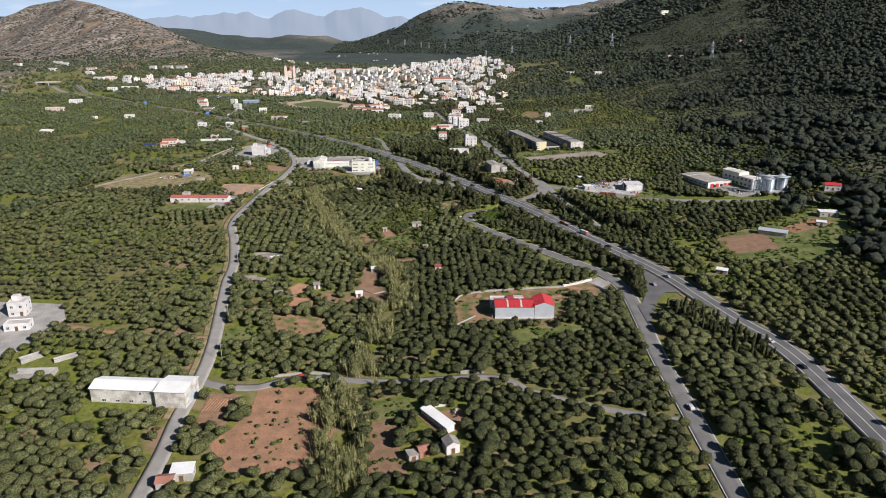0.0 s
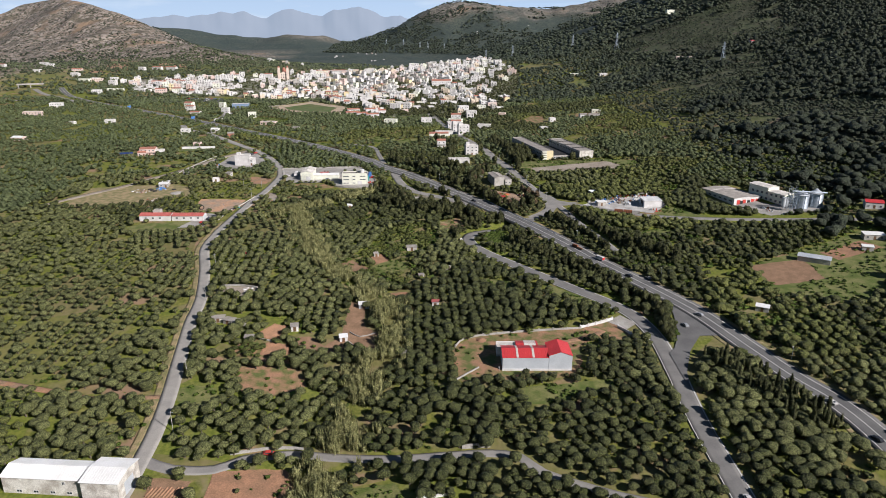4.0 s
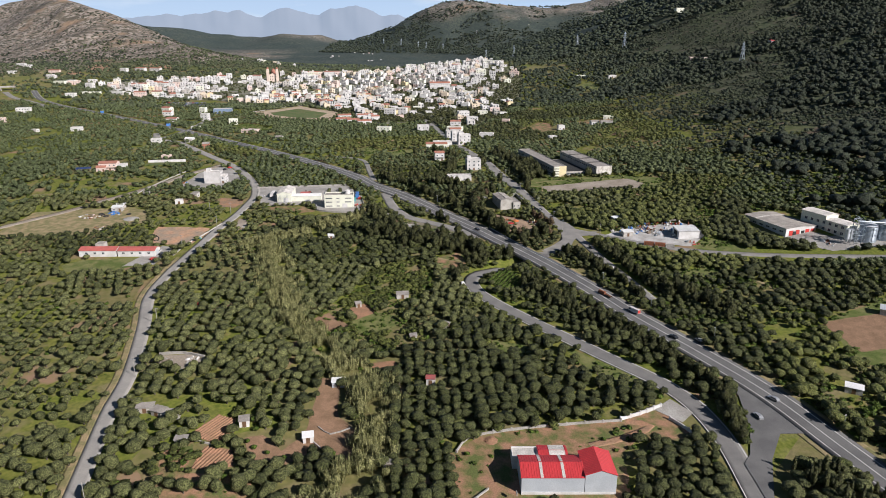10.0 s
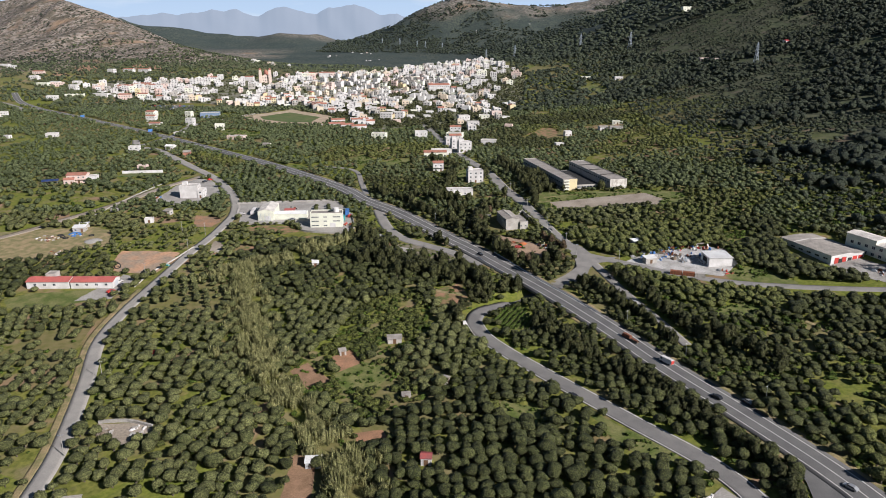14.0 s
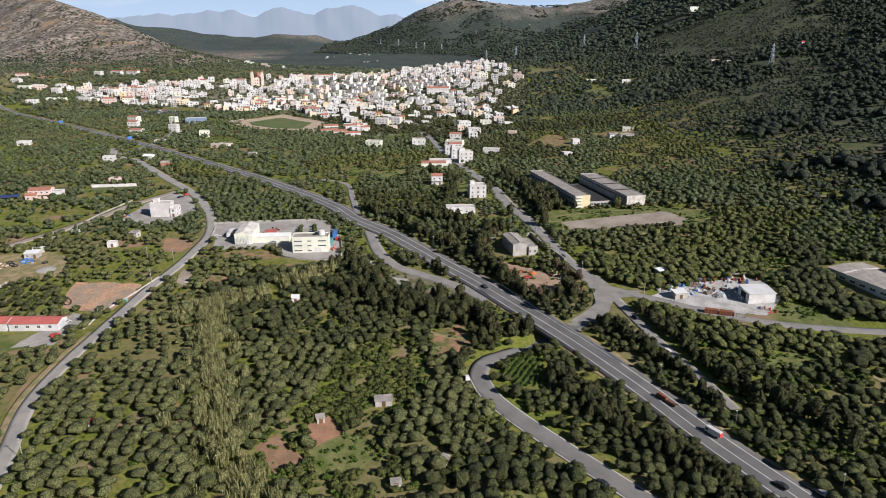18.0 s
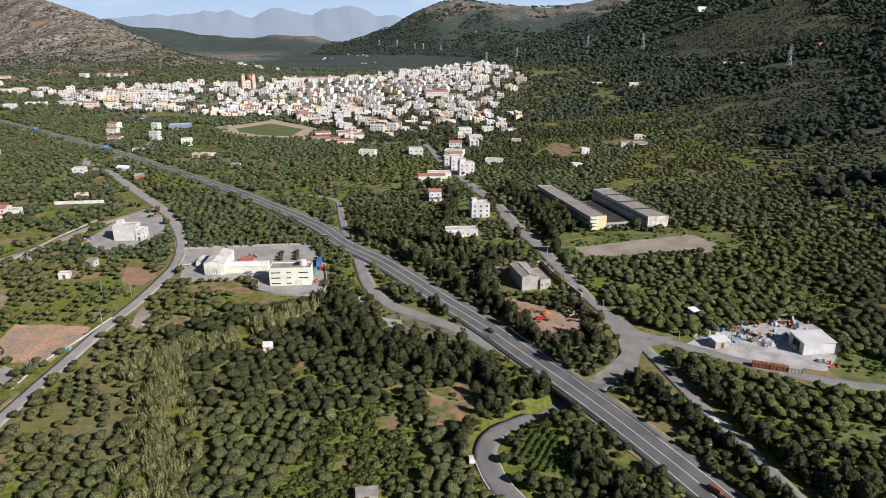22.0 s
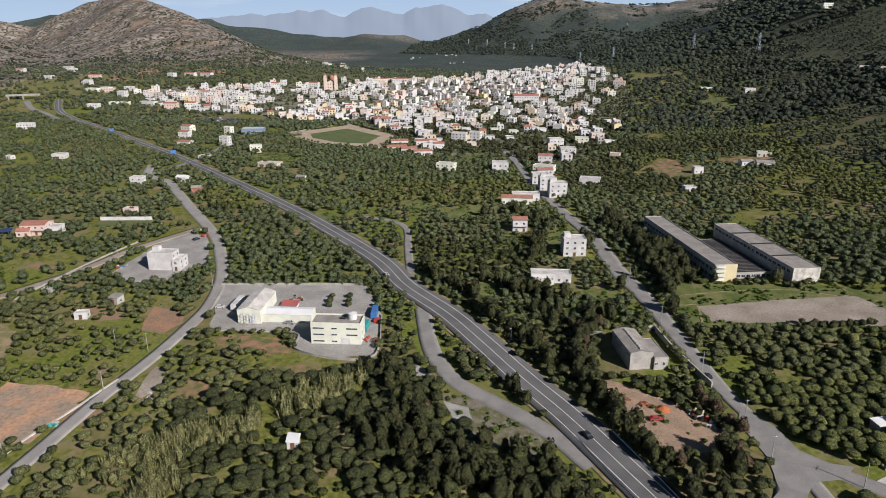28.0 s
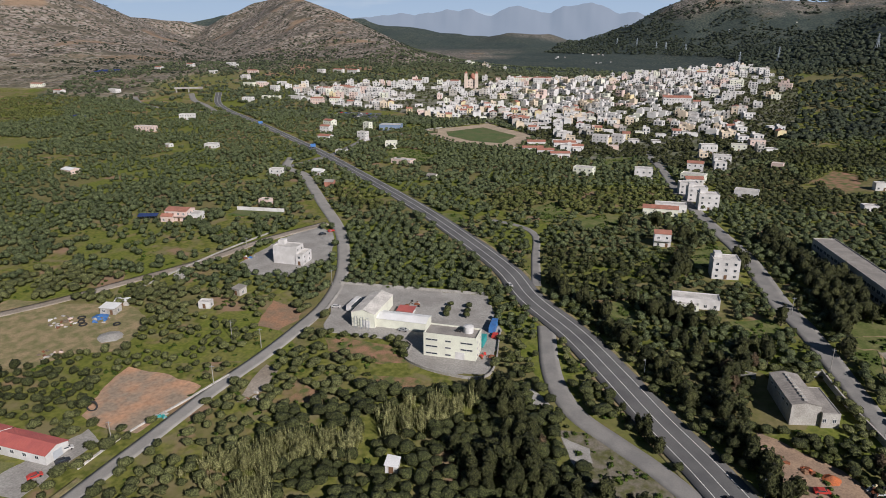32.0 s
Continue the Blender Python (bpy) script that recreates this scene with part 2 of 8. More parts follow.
WOOD = material("weathered_wood", (0.19, 0.15, 0.11), (0.13, 0.1, 0.075), 1, 0.1, 0.9)
BARK = material("bark", (0.12, 0.1, 0.075), (0.085, 0.07, 0.052), 0.6, 0.1, 0.95)
SOLAR = material("solar_glass", (0.03, 0.05, 0.13), (0.04, 0.06, 0.16), 2, 0.4, 0.15, bump=0)
OLIVE = foliage("olive_leaves", (0.067, 0.078, 0.028), (0.182, 0.192, 0.076), through_light=0.14)
CITRUS = foliage("orchard_leaves", (0.033, 0.041, 0.0145), (0.106, 0.116, 0.042))
PINE = foliage("pine_needles", (0.028, 0.034, 0.013), (0.094, 0.098, 0.036), 6, 0.7, 0.1)
# olive leaves again, shifted to blue: distance haze mixed into the colour
HAZED_OLIVE = foliage("hazed_olive_leaves", (0.058, 0.079, 0.034), (0.158, 0.184, 0.083), through_light=0.14)
FRESH = foliage("young_leaves", (0.056, 0.072, 0.019), (0.17, 0.18, 0.055))
BRUSH = foliage("scrub_leaves", (0.018, 0.026, 0.016), (0.055, 0.067, 0.04), 16, 1.2, 0.08)
# groves round the town, with distance haze tinted into the leaf colour
TERRACE = foliage("hazed_terrace_leaves", (0.048, 0.064, 0.034), (0.132, 0.152, 0.076), 22, 1.4, 0.08)
# slope olives: shade of the grazing sun and some haze are in the colour
SHADED_OLIVE = foliage("shaded_olive_leaves", (0.027, 0.038, 0.024), (0.08, 0.096, 0.054), 24, 1.4, 0.08)
REED = foliage("reed_leaves", (0.225, 0.228, 0.094), (0.38, 0.37, 0.17), 5, 0.6, 0.25, 0.3)
BROWNISH = foliage("bare_twigs", (0.085, 0.06, 0.035), (0.17, 0.12, 0.07), 4, 0.7, 0.1)
WEED = foliage("lush_weeds", (0.05, 0.085, 0.013), (0.12, 0.175, 0.03), 9, 0.8, 0.2)
BRAMBLE = foliage("bramble_leaves", (0.032, 0.042, 0.0115), (0.106, 0.12, 0.032), 12, 0.9, 0.1)
SHRUB = foliage("low_shrub_leaves", (0.046, 0.06, 0.015), (0.15, 0.166, 0.042), 12, 0.9, 0.1)


# ---- terrain ----
YS = np.arange(-600.0, 5400.0, 10.0)
VALLEY = np.interp(YS, (-600, -200, 200, 310, 350, 430, 510, 600, 680, 760, 950, 1150, 1400, 1700, 2200, 4700),
                   (-16, -10, -5, 0.5, 3, 6, 9.5, 14, 18.5, 20.5, 23.5, 27, 38, 52, 60, 72))
VALLEY = np.convolve(np.pad(VALLEY, 6, mode="edge"), np.hanning(15)[1:-1] / np.hanning(15)[1:-1].sum(), mode="valid")
HILLS = ((-2375, 3300, 60, 776, 450), (43, 4300, 240, 430, 520), (623, 4250, 34, 497, 400),
         (-330, 2150, 10, 200, 200), (70, 1640, 22, 170, 260), (-900, 1500, 18, 260, 300))
# crests of the western hills: x, y, height, half-width of the flanks
ROCKY_HILL = ((-1860, 2747, 150, 170), (-1704, 2740, 200, 210), (-1632, 2791, 240, 250), (-1520, 2790, 258, 290), (-1270, 2552, 226, 290), (-1078, 2369, 178, 270), (-967, 2264, 140, 250),
              (-866, 2167, 118, 230), (-731, 2039, 100, 200), (-648, 1960, 88, 170), (-550, 1867, 71, 140), (-470, 1790, 50, 110))
WEST_SLOPE = ((-2500, 1600, 470, 600), (-2030, 2030, 322, 440), (-1960, 2110, 238, 330), (-1905, 2170, 195, 270), (-1840, 2240, 150, 230), (-1740, 2340, 90, 200))
BACK_SADDLE = ((-2500, 2560, 215, 240), (-2015, 2617, 186, 220), (-1927, 2693, 168, 200), (-1860, 2747, 150, 170))
REAR_X = (-4300, -3894, -3534, -3383, -3269, -3194, -3082, -2973, -2846, -1917, -1772, -1509, -1403, -1252, -1113, -975, -781, -679, -619, -520, -380)
REAR_Z = (270, 291, 326, 354, 362, 352, 298, 297, 266, 207, 171, 154, 131, 115, 102, 124, 124, 92, 79, 60, 30)


def crest(x, y, base, line):
    """The height of a hill that falls away on both sides of a crest."""
    best = np.full(np.shape(base), -1e9)
    for (ax, ay, ah, aw), (bx, by, bh, bw) in zip(line[:-1], line[1:]):
        dx, dy = bx - ax, by - ay
        u = np.clip(((x - ax) * dx + (y - ay) * dy) / (dx * dx + dy * dy), 0, 1)
        d = np.hypot(x - ax - u * dx, y - ay - u * dy) / (aw + (bw - aw) * u)
        best = np.maximum(best, base + (ah + (bh - ah) * u - base) * np.exp(-d ** 1.6))
    return best


def soft(v, k):
    return k * np.logaddexp(0, v / k)


def rough(x, y, s):
    return (np.sin(x / s + 1.3 * np.sin(y / s * 0.7)) + np.sin(y / s * 0.83 + 1.7 * np.sin(x / s * 0.61) + 2)) * 0.5


def land(x, y):
    """The height of the natural ground."""
    x, y = np.asarray(x, float), np.asarray(y, float)
    z = np.interp(y, YS, VALLEY)
    z = z + np.interp(y, (0, 536, 949, 1330, 1856, 2500, 3000, 3600, 4300, 4700), (0.06, 0.1, 0.235, 0.27, 0.4, 0.42, 0.37, 0.17, 0.34, 0.19)) * soft(x - 220, 60) * np.exp(-soft(x - 1500, 200) / 1500)
    z = z + 0.035 * soft(x - 40, 30) * np.exp(-((y - 640) / 160) ** 2)
    z = z + 3.2 / (1 + np.exp((x + 72) / 14)) / (1 + np.exp((y - 440) / 25)) - 1.5 * np.exp(-((x + 40) / 25) ** 2) / (1 + np.exp((y - 440) / 25))
    for cx, cy, h, sx, sy in HILLS:
        z = z + h * np.exp(-((x - cx) / sx) ** 2 - ((y - cy) / sy) ** 2)
    z = z - np.interp(y, (1750, 2150, 2500, 3200, 3700, 4100, 4500), (0, 28, 46, 44, 29, 20, 0)) / (1 + np.exp((x - 150) / 60))
    rear = np.interp(x, REAR_X, REAR_Z)
    z = np.maximum(z, np.where(x < -300, z + (rear - z) * np.exp(-np.abs((y - 4250) / np.where(y < 4250, 420, 500)) ** 1.7), z))
    base = z
    for line in (ROCKY_HILL, WEST_SLOPE, BACK_SADDLE):
        z = np.maximum(z, crest(x, y, base, line))
    far = np.clip((y - 1500) / 1500, 0, 1)
    z = z + 5 * far * rough(x, y, 90) + 3 * far * rough(x + 300, y, 37)
    z = z + np.clip((x - 250) / 400, 0, 1) * 7 * rough(x, y, 75)
    return z


# ---- plan: roads and plots ----
MAIN = ((158, 150), (157, 200), (155, 256), (151, 284), (143, 303), (134, 331), (123.3, 365), (107.6, 398), (88.2, 434.6), (72.4, 468.5), (52.3, 506), (28.5, 545.3), (11.9, 572), (-4.5, 595), (-21, 620), (-39.2, 645.8),
        (-65, 675.5), (-85.6, 708), (-128, 757), (-172, 804), (-245, 875), (-330, 955), (-420, 1034), (-520, 1118), (-610, 1185), (-665, 1235), (-720, 1310))
LEFT = ((-97, 150), (-100, 195), (-103, 219), (-104, 236), (-106, 259), (-110, 282), (-115, 304), (-121, 330), (-125.4, 350), (-129.6, 375), (-142, 416), (-155, 453), (-158.6, 485), (-158.3, 512), (-157.3, 535), (-156, 565),
        (-153, 592), (-152, 616), (-153, 643), (-163, 677), (-184, 718), (-203, 747), (-239, 792), (-275, 838), (-302, 871), (-330, 890), (-350, 930))
RAMP = ((92, 150), (93, 221), (93, 244), (93, 275), (95, 310), (95, 343), (87, 369), (64.2, 397.6), (43, 423.4), (24.5, 446.8), (15, 462), (11, 476), (14, 488), (23, 497), (40, 509), (58, 521), (71, 535), (77, 552))
OLD = ((103, 452), (97, 478), (89, 508), (83, 538), (77, 565), (68, 592), (59, 633), (50, 676), (42, 704), (33, 760), (20, 806), (3, 868), (-8, 915), (-20, 980), (-40, 1060))
CROSS = ((-104, 246), (-93, 242), (-79, 243), (-71, 249), (-60, 253), (-50, 254), (-20, 252.5), (1, 254), (14, 255), (24, 253), (31, 245), (49, 236), (66, 230), (88, 224))
DIRT_LANE = ((-318, 545), (-296, 577), (-277, 604), (-262, 632), (-249, 656), (-240, 676), (-233, 702), (-224, 725), (-212, 750))
SERVICE = ((-52, 650), (-48.8, 637), (-44.4, 620), (-38.8, 605), (-29.4, 590), (-15.1, 578.7), (-3, 569.5), (8, 559), (18, 546))
FIELD_LANE = ((-65, 690), (-74, 730), (-82, 766), (-95, 782), (-115, 790))
DEPOT_LANE = ((79, 560), (92, 550), (105, 541), (122, 529), (150, 515), (190, 505), (240, 496), (290, 485))
TOWN_ROAD = ((-330, 890), (-320, 960), (-325, 1040), (-300, 1100))


def flow(points, step=4.0):
    """Points at even steps along a smooth line through the given ones."""
    p = np.array(points, float)
    p = np.vstack([2 * p[0] - p[1], p, 2 * p[-1] - p[-2]])
    out = []
    for a, b, c, d in zip(p, p[1:], p[2:], p[3:]):
        for u in np.linspace(0, 1, max(2, int(np.hypot(*(c - b)) / step)), endpoint=False):
            out.append(0.5 * (2 * b + (c - a) * u + (2 * a - 5 * b + 4 * c - d) * u * u + (3 * b - a - 3 * c + d) * u ** 3))
    return np.array(out + [p[-2]])


def away(x, y, line):
    """Distance of points from a line of points."""
    x, y = np.ravel(np.asarray(x, float)), np.ravel(np.asarray(y, float))
    best = np.full(x.shape, 1e9)
    for (ax, ay), (bx, by) in zip(line[:-1], line[1:]):
        dx, dy = bx - ax, by - ay
        u = np.clip(((x - ax) * dx + (y - ay) * dy) / max(dx * dx + dy * dy, 1e-9), 0, 1)
        np.minimum(best, np.hypot(x - ax - u * dx, y - ay - u * dy), out=best)
    return best


def inside(x, y, poly):
    hit = np.zeros(np.shape(x), bool)
    for (ax, ay), (bx, by) in zip(poly, list(poly[1:]) + [poly[0]]):
        if ay != by:
            hit ^= ((ay > y) != (by > y)) & (x < (bx - ax) * (y - ay) / (by - ay) + ax)
    return hit


NOISE = np.random.default_rng(77).random((64, 64))


def blot(x, y, s, seed=0):
    """Smooth random patches about s metres across, 0 to 1."""
    u, v = np.asarray(x, float) / s + 13.7 * seed, np.asarray(y, float) / s + 7.3 * seed
    i, j = np.floor(u).astype(int), np.floor(v).astype(int)
    a, b = u - i, v - j
    a, b = a * a * (3 - 2 * a), b * b * (3 - 2 * b)
    return (NOISE[i % 64, j % 64] * (1 - a) + NOISE[(i + 1) % 64, j % 64] * a) * (1 - b) + (NOISE[i % 64, (j + 1) % 64] * (1 - a) + NOISE[(i + 1) % 64, (j + 1) % 64] * a) * b


MAIN_LINE, RAMP_LINE = flow(MAIN, 12), flow(RAMP, 6)
PASS, BANK = (37.0, 507.0), 0.3


def ground(x, y):
    """The natural ground with the main road's bank and the cut where the slip road passes beneath it."""
    x, y = np.asarray(x, float), np.asarray(y, float)
    z = land(x, y)
    near = np.hypot(x - 45, y - 520) < 190
    if np.any(near):
        xn, yn = x[near] if x.ndim else x, y[near] if y.ndim else y
        bank = BANK * np.exp(-(np.hypot(xn - 45, yn - 520) / 75) ** 2) * np.clip((15 - np.reshape(away(xn, yn, MAIN_LINE), np.shape(xn))) / 8, 0, 1)
        cut = np.clip((9 - np.reshape(away(xn, yn, RAMP_LINE), np.shape(xn))) / 5, 0, 1) * np.exp(-(np.hypot(xn - PASS[0], yn - PASS[1]) / 26) ** 2)
        if x.ndim:
            z[near] += bank * (1 - cut) - 3.8 * cut
        else:
            z = z + bank * (1 - cut) - 3.8 * cut
    return z


def at_ground(x, y):
    return float(ground(np.array([x]), np.array([y]))[0])


# ---- building blocks ----


def solid(name, tris, verts, mat, normals=None):
    """A mesh from arrays of triangles, with the given vertex normals if any."""
    me = bpy.data.meshes.new(name)
    me.vertices.add(len(verts)), me.loops.add(len(tris) * 3), me.polygons.add(len(tris))
    me.vertices.foreach_set("co", np.ascontiguousarray(verts, np.float32).ravel())
    me.loops.foreach_set("vertex_index", np.ascontiguousarray(tris, np.int32).ravel())
    me.polygons.foreach_set("loop_start", np.arange(0, len(tris) * 3, 3, dtype=np.int32))
    me.update()
    me.materials.append(mat)
    if normals is not None:
        me.polygons.foreach_set("use_smooth", np.ones(len(tris), bool))
        me.normals_split_custom_set_from_vertices(np.ascontiguousarray(normals, np.float32))
    return me


def under(ob, parent):
    ob.parent = parent
    return ob


def part(name, bm, mat, parent, label=""):
    me = bpy.data.meshes.new(name)
    bm.to_mesh(me)
    bm.free()
    me.materials.append(mat)
    ob = under(new(name, me), parent)
    return tagged(ob, label) if label else ob


def piece(name, me, parent, x=0, y=0, z=0, rz=0):
    ob = under(new(name, me), parent)
    ob.matrix_basis = pose(x, y, z, 0, 0, rz)
    return ob


def root(name, x, y, rz, label, category, group="", z=None, kind=""):
    ob = new(name)
    ob.empty_display_size = 0.5
    ob.matrix_basis = pose(x, y, at_ground(x, y) if z is None else z, 0, 0, rz)
    return tagged(ob, label, category, group, kind)


def box(bm, x0, x1, y0, y1, z0, z1, bevel=0.0):
    v = [bm.verts.new(p) for p in ((x0, y0, z0), (x1, y0, z0), (x1, y1, z0), (x0, y1, z0), (x0, y0, z1), (x1, y0, z1), (x1, y1, z1), (x0, y1, z1))]
    f = [bm.faces.new([v[i] for i in q]) for q in ((3, 2, 1, 0), (4, 5, 6, 7), (0, 1, 5, 4), (1, 2, 6, 5), (2, 3, 7, 6), (3, 0, 4, 7))]
    if bevel:
        bmesh.ops.bevel(bm, geom=list({e for q in f for e in q.edges}), offset=bevel, segments=1, affect="EDGES")
    return v


def tube(bm, a, b, r0, r1=None, sides=8):
    r1 = r0 if r1 is None else r1
    a, b = Vector(a), Vector(b)
    q = (b - a).to_track_quat("Z", "Y")
    rings = []
    for p, r in ((a, r0), (b, r1)):
        rings.append([bm.verts.new(p + q @ Vector((r * math.cos(k * math.tau / sides), r * math.sin(k * math.tau / sides), 0))) for k in range(sides)])
    for k in range(sides):
        bm.faces.new((rings[0][k], rings[0][(k + 1) % sides], rings[1][(k + 1) % sides], rings[1][k]))
    bm.faces.new(rings[0][::-1]), bm.faces.new(rings[1])


# ---- terrain sheet ----
def steps(dense_low, dense_high, step, low, high, grow=1.035):
    mid = list(np.arange(dense_low, dense_high + step, step))
    d, v = step, mid[-1]
    while v < high:
        d *= grow
        v += d
        mid.append(v)
    d, v = step, mid[0]
    while v > low:
        d *= grow
        v -= d
        mid.insert(0, v)
    return np.array(mid)


XS, YG = steps(-430, 330, 7.0, -4300, 3600, 1.016), steps(140, 1150, 7.0, -500, 4900, 1.014)
gx, gy = np.meshgrid(XS, YG)
gz = ground(gx, gy)
high = np.clip((gz - 80) / 60, 0, 1) * np.clip((gy - 1500) / 500, 0, 1)
gz = gz - high * (34 * np.abs(blot(gx, gy, 240, 1) - 0.5) + 18 * np.abs(blot(gx, gy, 100, 2) - 0.5) - 9)
nx, ny = len(XS), len(YG)
idx = np.arange(nx * ny).reshape(ny, nx)
quads = np.stack([idx[:-1, :-1], idx[:-1, 1:], idx[1:, 1:], idx[1:, :-1]], -1).reshape(-1, 4)
tris = np.concatenate([quads[:, (0, 1, 2)], quads[:, (0, 2, 3)]])
me = solid("ground", tris, np.stack([gx, gy, gz], -1).reshape(-1, 3), GROUND)
me.polygons.foreach_set("use_smooth", np.ones(len(tris), bool))
lowland = np.interp(gy, YS, VALLEY) - np.interp(gy, (1750, 2150, 2500, 3200, 3700, 4100, 4500), (0, 28, 46, 44, 29, 20, 0))
rocky = np.clip((gz - lowland - 14 - 26 * (blot(gx, gy, 130, 4) - 0.5)) / 14, 0, 1) * np.clip((-gx - 420) / 80, 0, 1) * np.clip((gy - 1350) / 200, 0, 1) * np.clip((3700 - gy) / 300, 0, 1)
rocky = np.maximum(rocky, 0.75 * np.clip((gz - 205 - 40 * (blot(gx, gy, 60, 5) - 0.5) - 25 * rough(gx, gy, 80)) / 60, 0, 1) * np.clip((3200 - np.abs(gx - 300) * 3) / 600, 0, 1) * np.clip((gy - 3500) / 300, 0, 1))
rocky = np.maximum(rocky, 0.8 * np.exp(-((gx + 830) / 190) ** 2 - ((gy - 4200) / 160) ** 2))
rocky = np.maximum(rocky, 0.85 * np.clip((-gx - 800 - 160 * (blot(gx, gy, 120, 6) - 0.5)) / 60, 0, 1) * np.clip((gy - 1200 - 200 * (blot(gx, gy, 90, 7) - 0.5)) / 60, 0, 1) * np.clip((3700 - gy) / 300, 0, 1))
for key, value in (("rock", rocky), ("wood", np.maximum(np.clip((gy - 1500) / 500, 0, 1), 0.75 * np.clip((gx - 250) / 120, 0, 1)))):
    me.attributes.new(key, "FLOAT", "POINT").data.foreach_set("value", np.ascontiguousarray(value, np.float32).ravel())
tagged(new("ground", me), "valley floor of grass and red earth rising to scrub hills", "ground", kind="structure")


def ribbon(name, line, width, lift, mat, label, category, step=4.0, skirt=0.5, bridge=False, parent=None, side=0.0):
    """A paved strip laid on the ground along a line, with edges that reach down."""
    p = flow(line, step)
    d = np.gradient(p, axis=0)
    d /= np.linalg.norm(d, axis=1)[:, None]
    nrm = np.stack([d[:, 1], -d[:, 0]], 1)
    w = np.interp(np.arange(len(p)), np.linspace(0, len(p) - 1, len(np.atleast_1d(width))), np.atleast_1d(width))
    across = np.array([-0.5, -0.5, -0.25, 0, 0.25, 0.5, 0.5])
    xy = p[:, None, :] + nrm[:, None, :] * (across[None, :, None] * w[:, None, None] + side)
    z = ground(xy[..., 0], xy[..., 1])
    if bridge:
        mid = land(p[:, 0], p[:, 1]) + BANK * np.exp(-(np.hypot(p[:, 0] - 45, p[:, 1] - 520) / 75) ** 2)
        z = np.maximum(mid[:, None] - 0.05, z)
        z[:] = np.maximum(z, mid[:, None])
    z = z + lift
    z[:, (0, -1)] -= skirt
    n, k = len(p), len(across)
    i = np.arange(n * k).reshape(n, k)
    q = np.stack([i[:-1, :-1], i[:-1, 1:], i[1:, 1:], i[1:, :-1]], -1).reshape(-1, 4)
    me = solid(name, np.concatenate([q[:, (0, 1, 2)], q[:, (0, 2, 3)]]), np.concatenate([xy, z[..., None]], -1).reshape(-1, 3), mat)
    ob = new(name, me)
    if parent is not None:
        return under(ob, parent)
    return tagged(ob, label, category, kind="structure")


def plot(name, poly, lift, mat, label, category="field", step=3.0, edge=0.8, furrow=0.0, angle=0.0):
    """A patch of other ground with an uneven outline, laid on the terrain. furrow: height of its ridges."""
    p = np.array(poly, float)
    fine = []
    rng = np.random.default_rng(len(poly) * 7 + int(abs(p[0, 0])))
    for a, b in zip(p, np.roll(p, -1, 0)):
        m = max(2, int(np.hypot(*(b - a)) / step))
        for u in np.arange(m) / m:
            fine.append(a + (b - a) * u + rng.normal(0, edge * 0.35, 2))
    fine = np.array(fine)
    bm = bmesh.new()
    low, high = fine.min(0), fine.max(0)
    s = max(1.0 if furrow else 3.0, (high - low).max() / 60)
    ring = [bm.verts.new((*q, 0)) for q in fine]
    bm.faces.new(ring)
    for axis in (0, 1):
        for v in np.arange(low[axis] + s, high[axis], s):
            co, no = Vector((0, 0, 0)), Vector((0, 0, 0))
            co[axis], no[axis] = v, 1
            bmesh.ops.bisect_plane(bm, geom=bm.verts[:] + bm.edges[:] + bm.faces[:], plane_co=co, plane_no=no)
    bm.verts.ensure_lookup_table()
    xy = np.array([v.co[:2] for v in bm.verts])
    z = ground(xy[:, 0], xy[:, 1]) + lift
    if furrow:
        z += furrow * (0.5 + 0.5 * np.sin((xy[:, 0] * math.cos(angle) + xy[:, 1] * math.sin(angle)) * math.tau / 2.4))
    for v, h in zip(bm.verts, z):
        v.co.z = h
    for f in bm.faces:
        if f.normal.z < 0:
            f.normal_flip()
    me = bpy.data.meshes.new(name)
    bm.to_mesh(me)
    bm.free()
    me.materials.append(mat)
    return tagged(new(name, me), label, category, kind="structure")


main_road = ribbon("road_main", MAIN, (13, 13, 14, 15, 14, 11, 10, 10, 10, 10), 0.28, ASPHALT, "two-lane asphalt main road with painted edge lines", "road", bridge=True, skirt=1.2)
ribbon("road_village", LEFT, (6.2, 6.2, 6.2, 6.5, 8, 8), 0.2, PALE_ASPHALT, "narrow grey asphalt village road between groves", "road")
ramp_road = ribbon("road_slip", RAMP, (8, 8.5, 8.5, 8, 8.5), 0.22, SLIP_ASPHALT, "curving grey slip road that passes beneath the main road", "road")
ribbon("road_old", OLD, (4.6, 5.4, 10.5, 8.5, 7.5, 7), 0.2, OLD_ASPHALT, "old asphalt road into the town", "road")
ribbon("road_cross", CROSS, (4.6, 4, 4), 0.16, OLD_ASPHALT, "narrow paved lane across the valley", "road")
ribbon("road_dirt", DIRT_LANE, (6, 7.5), 0.16, GRAVEL, "pale dirt lane with a low wall", "road")
ribbon("road_service", SERVICE, (7.5, 7.5, 7, 6.5), 0.19, OLD_ASPHALT, "worn service road beside the main road", "road")
ribbon("road_field", FIELD_LANE, (5, 4), 0.16, OLD_ASPHALT, "short dead-end field lane", "road")
ribbon("road_depot", DEPOT_LANE, (6, 5.5, 5), 0.17, OLD_ASPHALT, "lane past the scrap yard", "road")
ribbon("road_town", TOWN_ROAD, (8, 9), 0.17, OLD_ASPHALT, "access road to the town", "road")
ribbon("verge", [(x - 4.6, y) for x, y in LEFT[2:14]], 3.0, 0.1, VERGE, "dry ochre verge along the village road", "verge", skirt=0.2)
for s in (-1, 1):
    ribbon("verge_main", MAIN[2:19], 2.2, 0.14, VERGE, "dry grassy shoulder of the main road", "verge", skirt=0.4, side=7.7 * s)
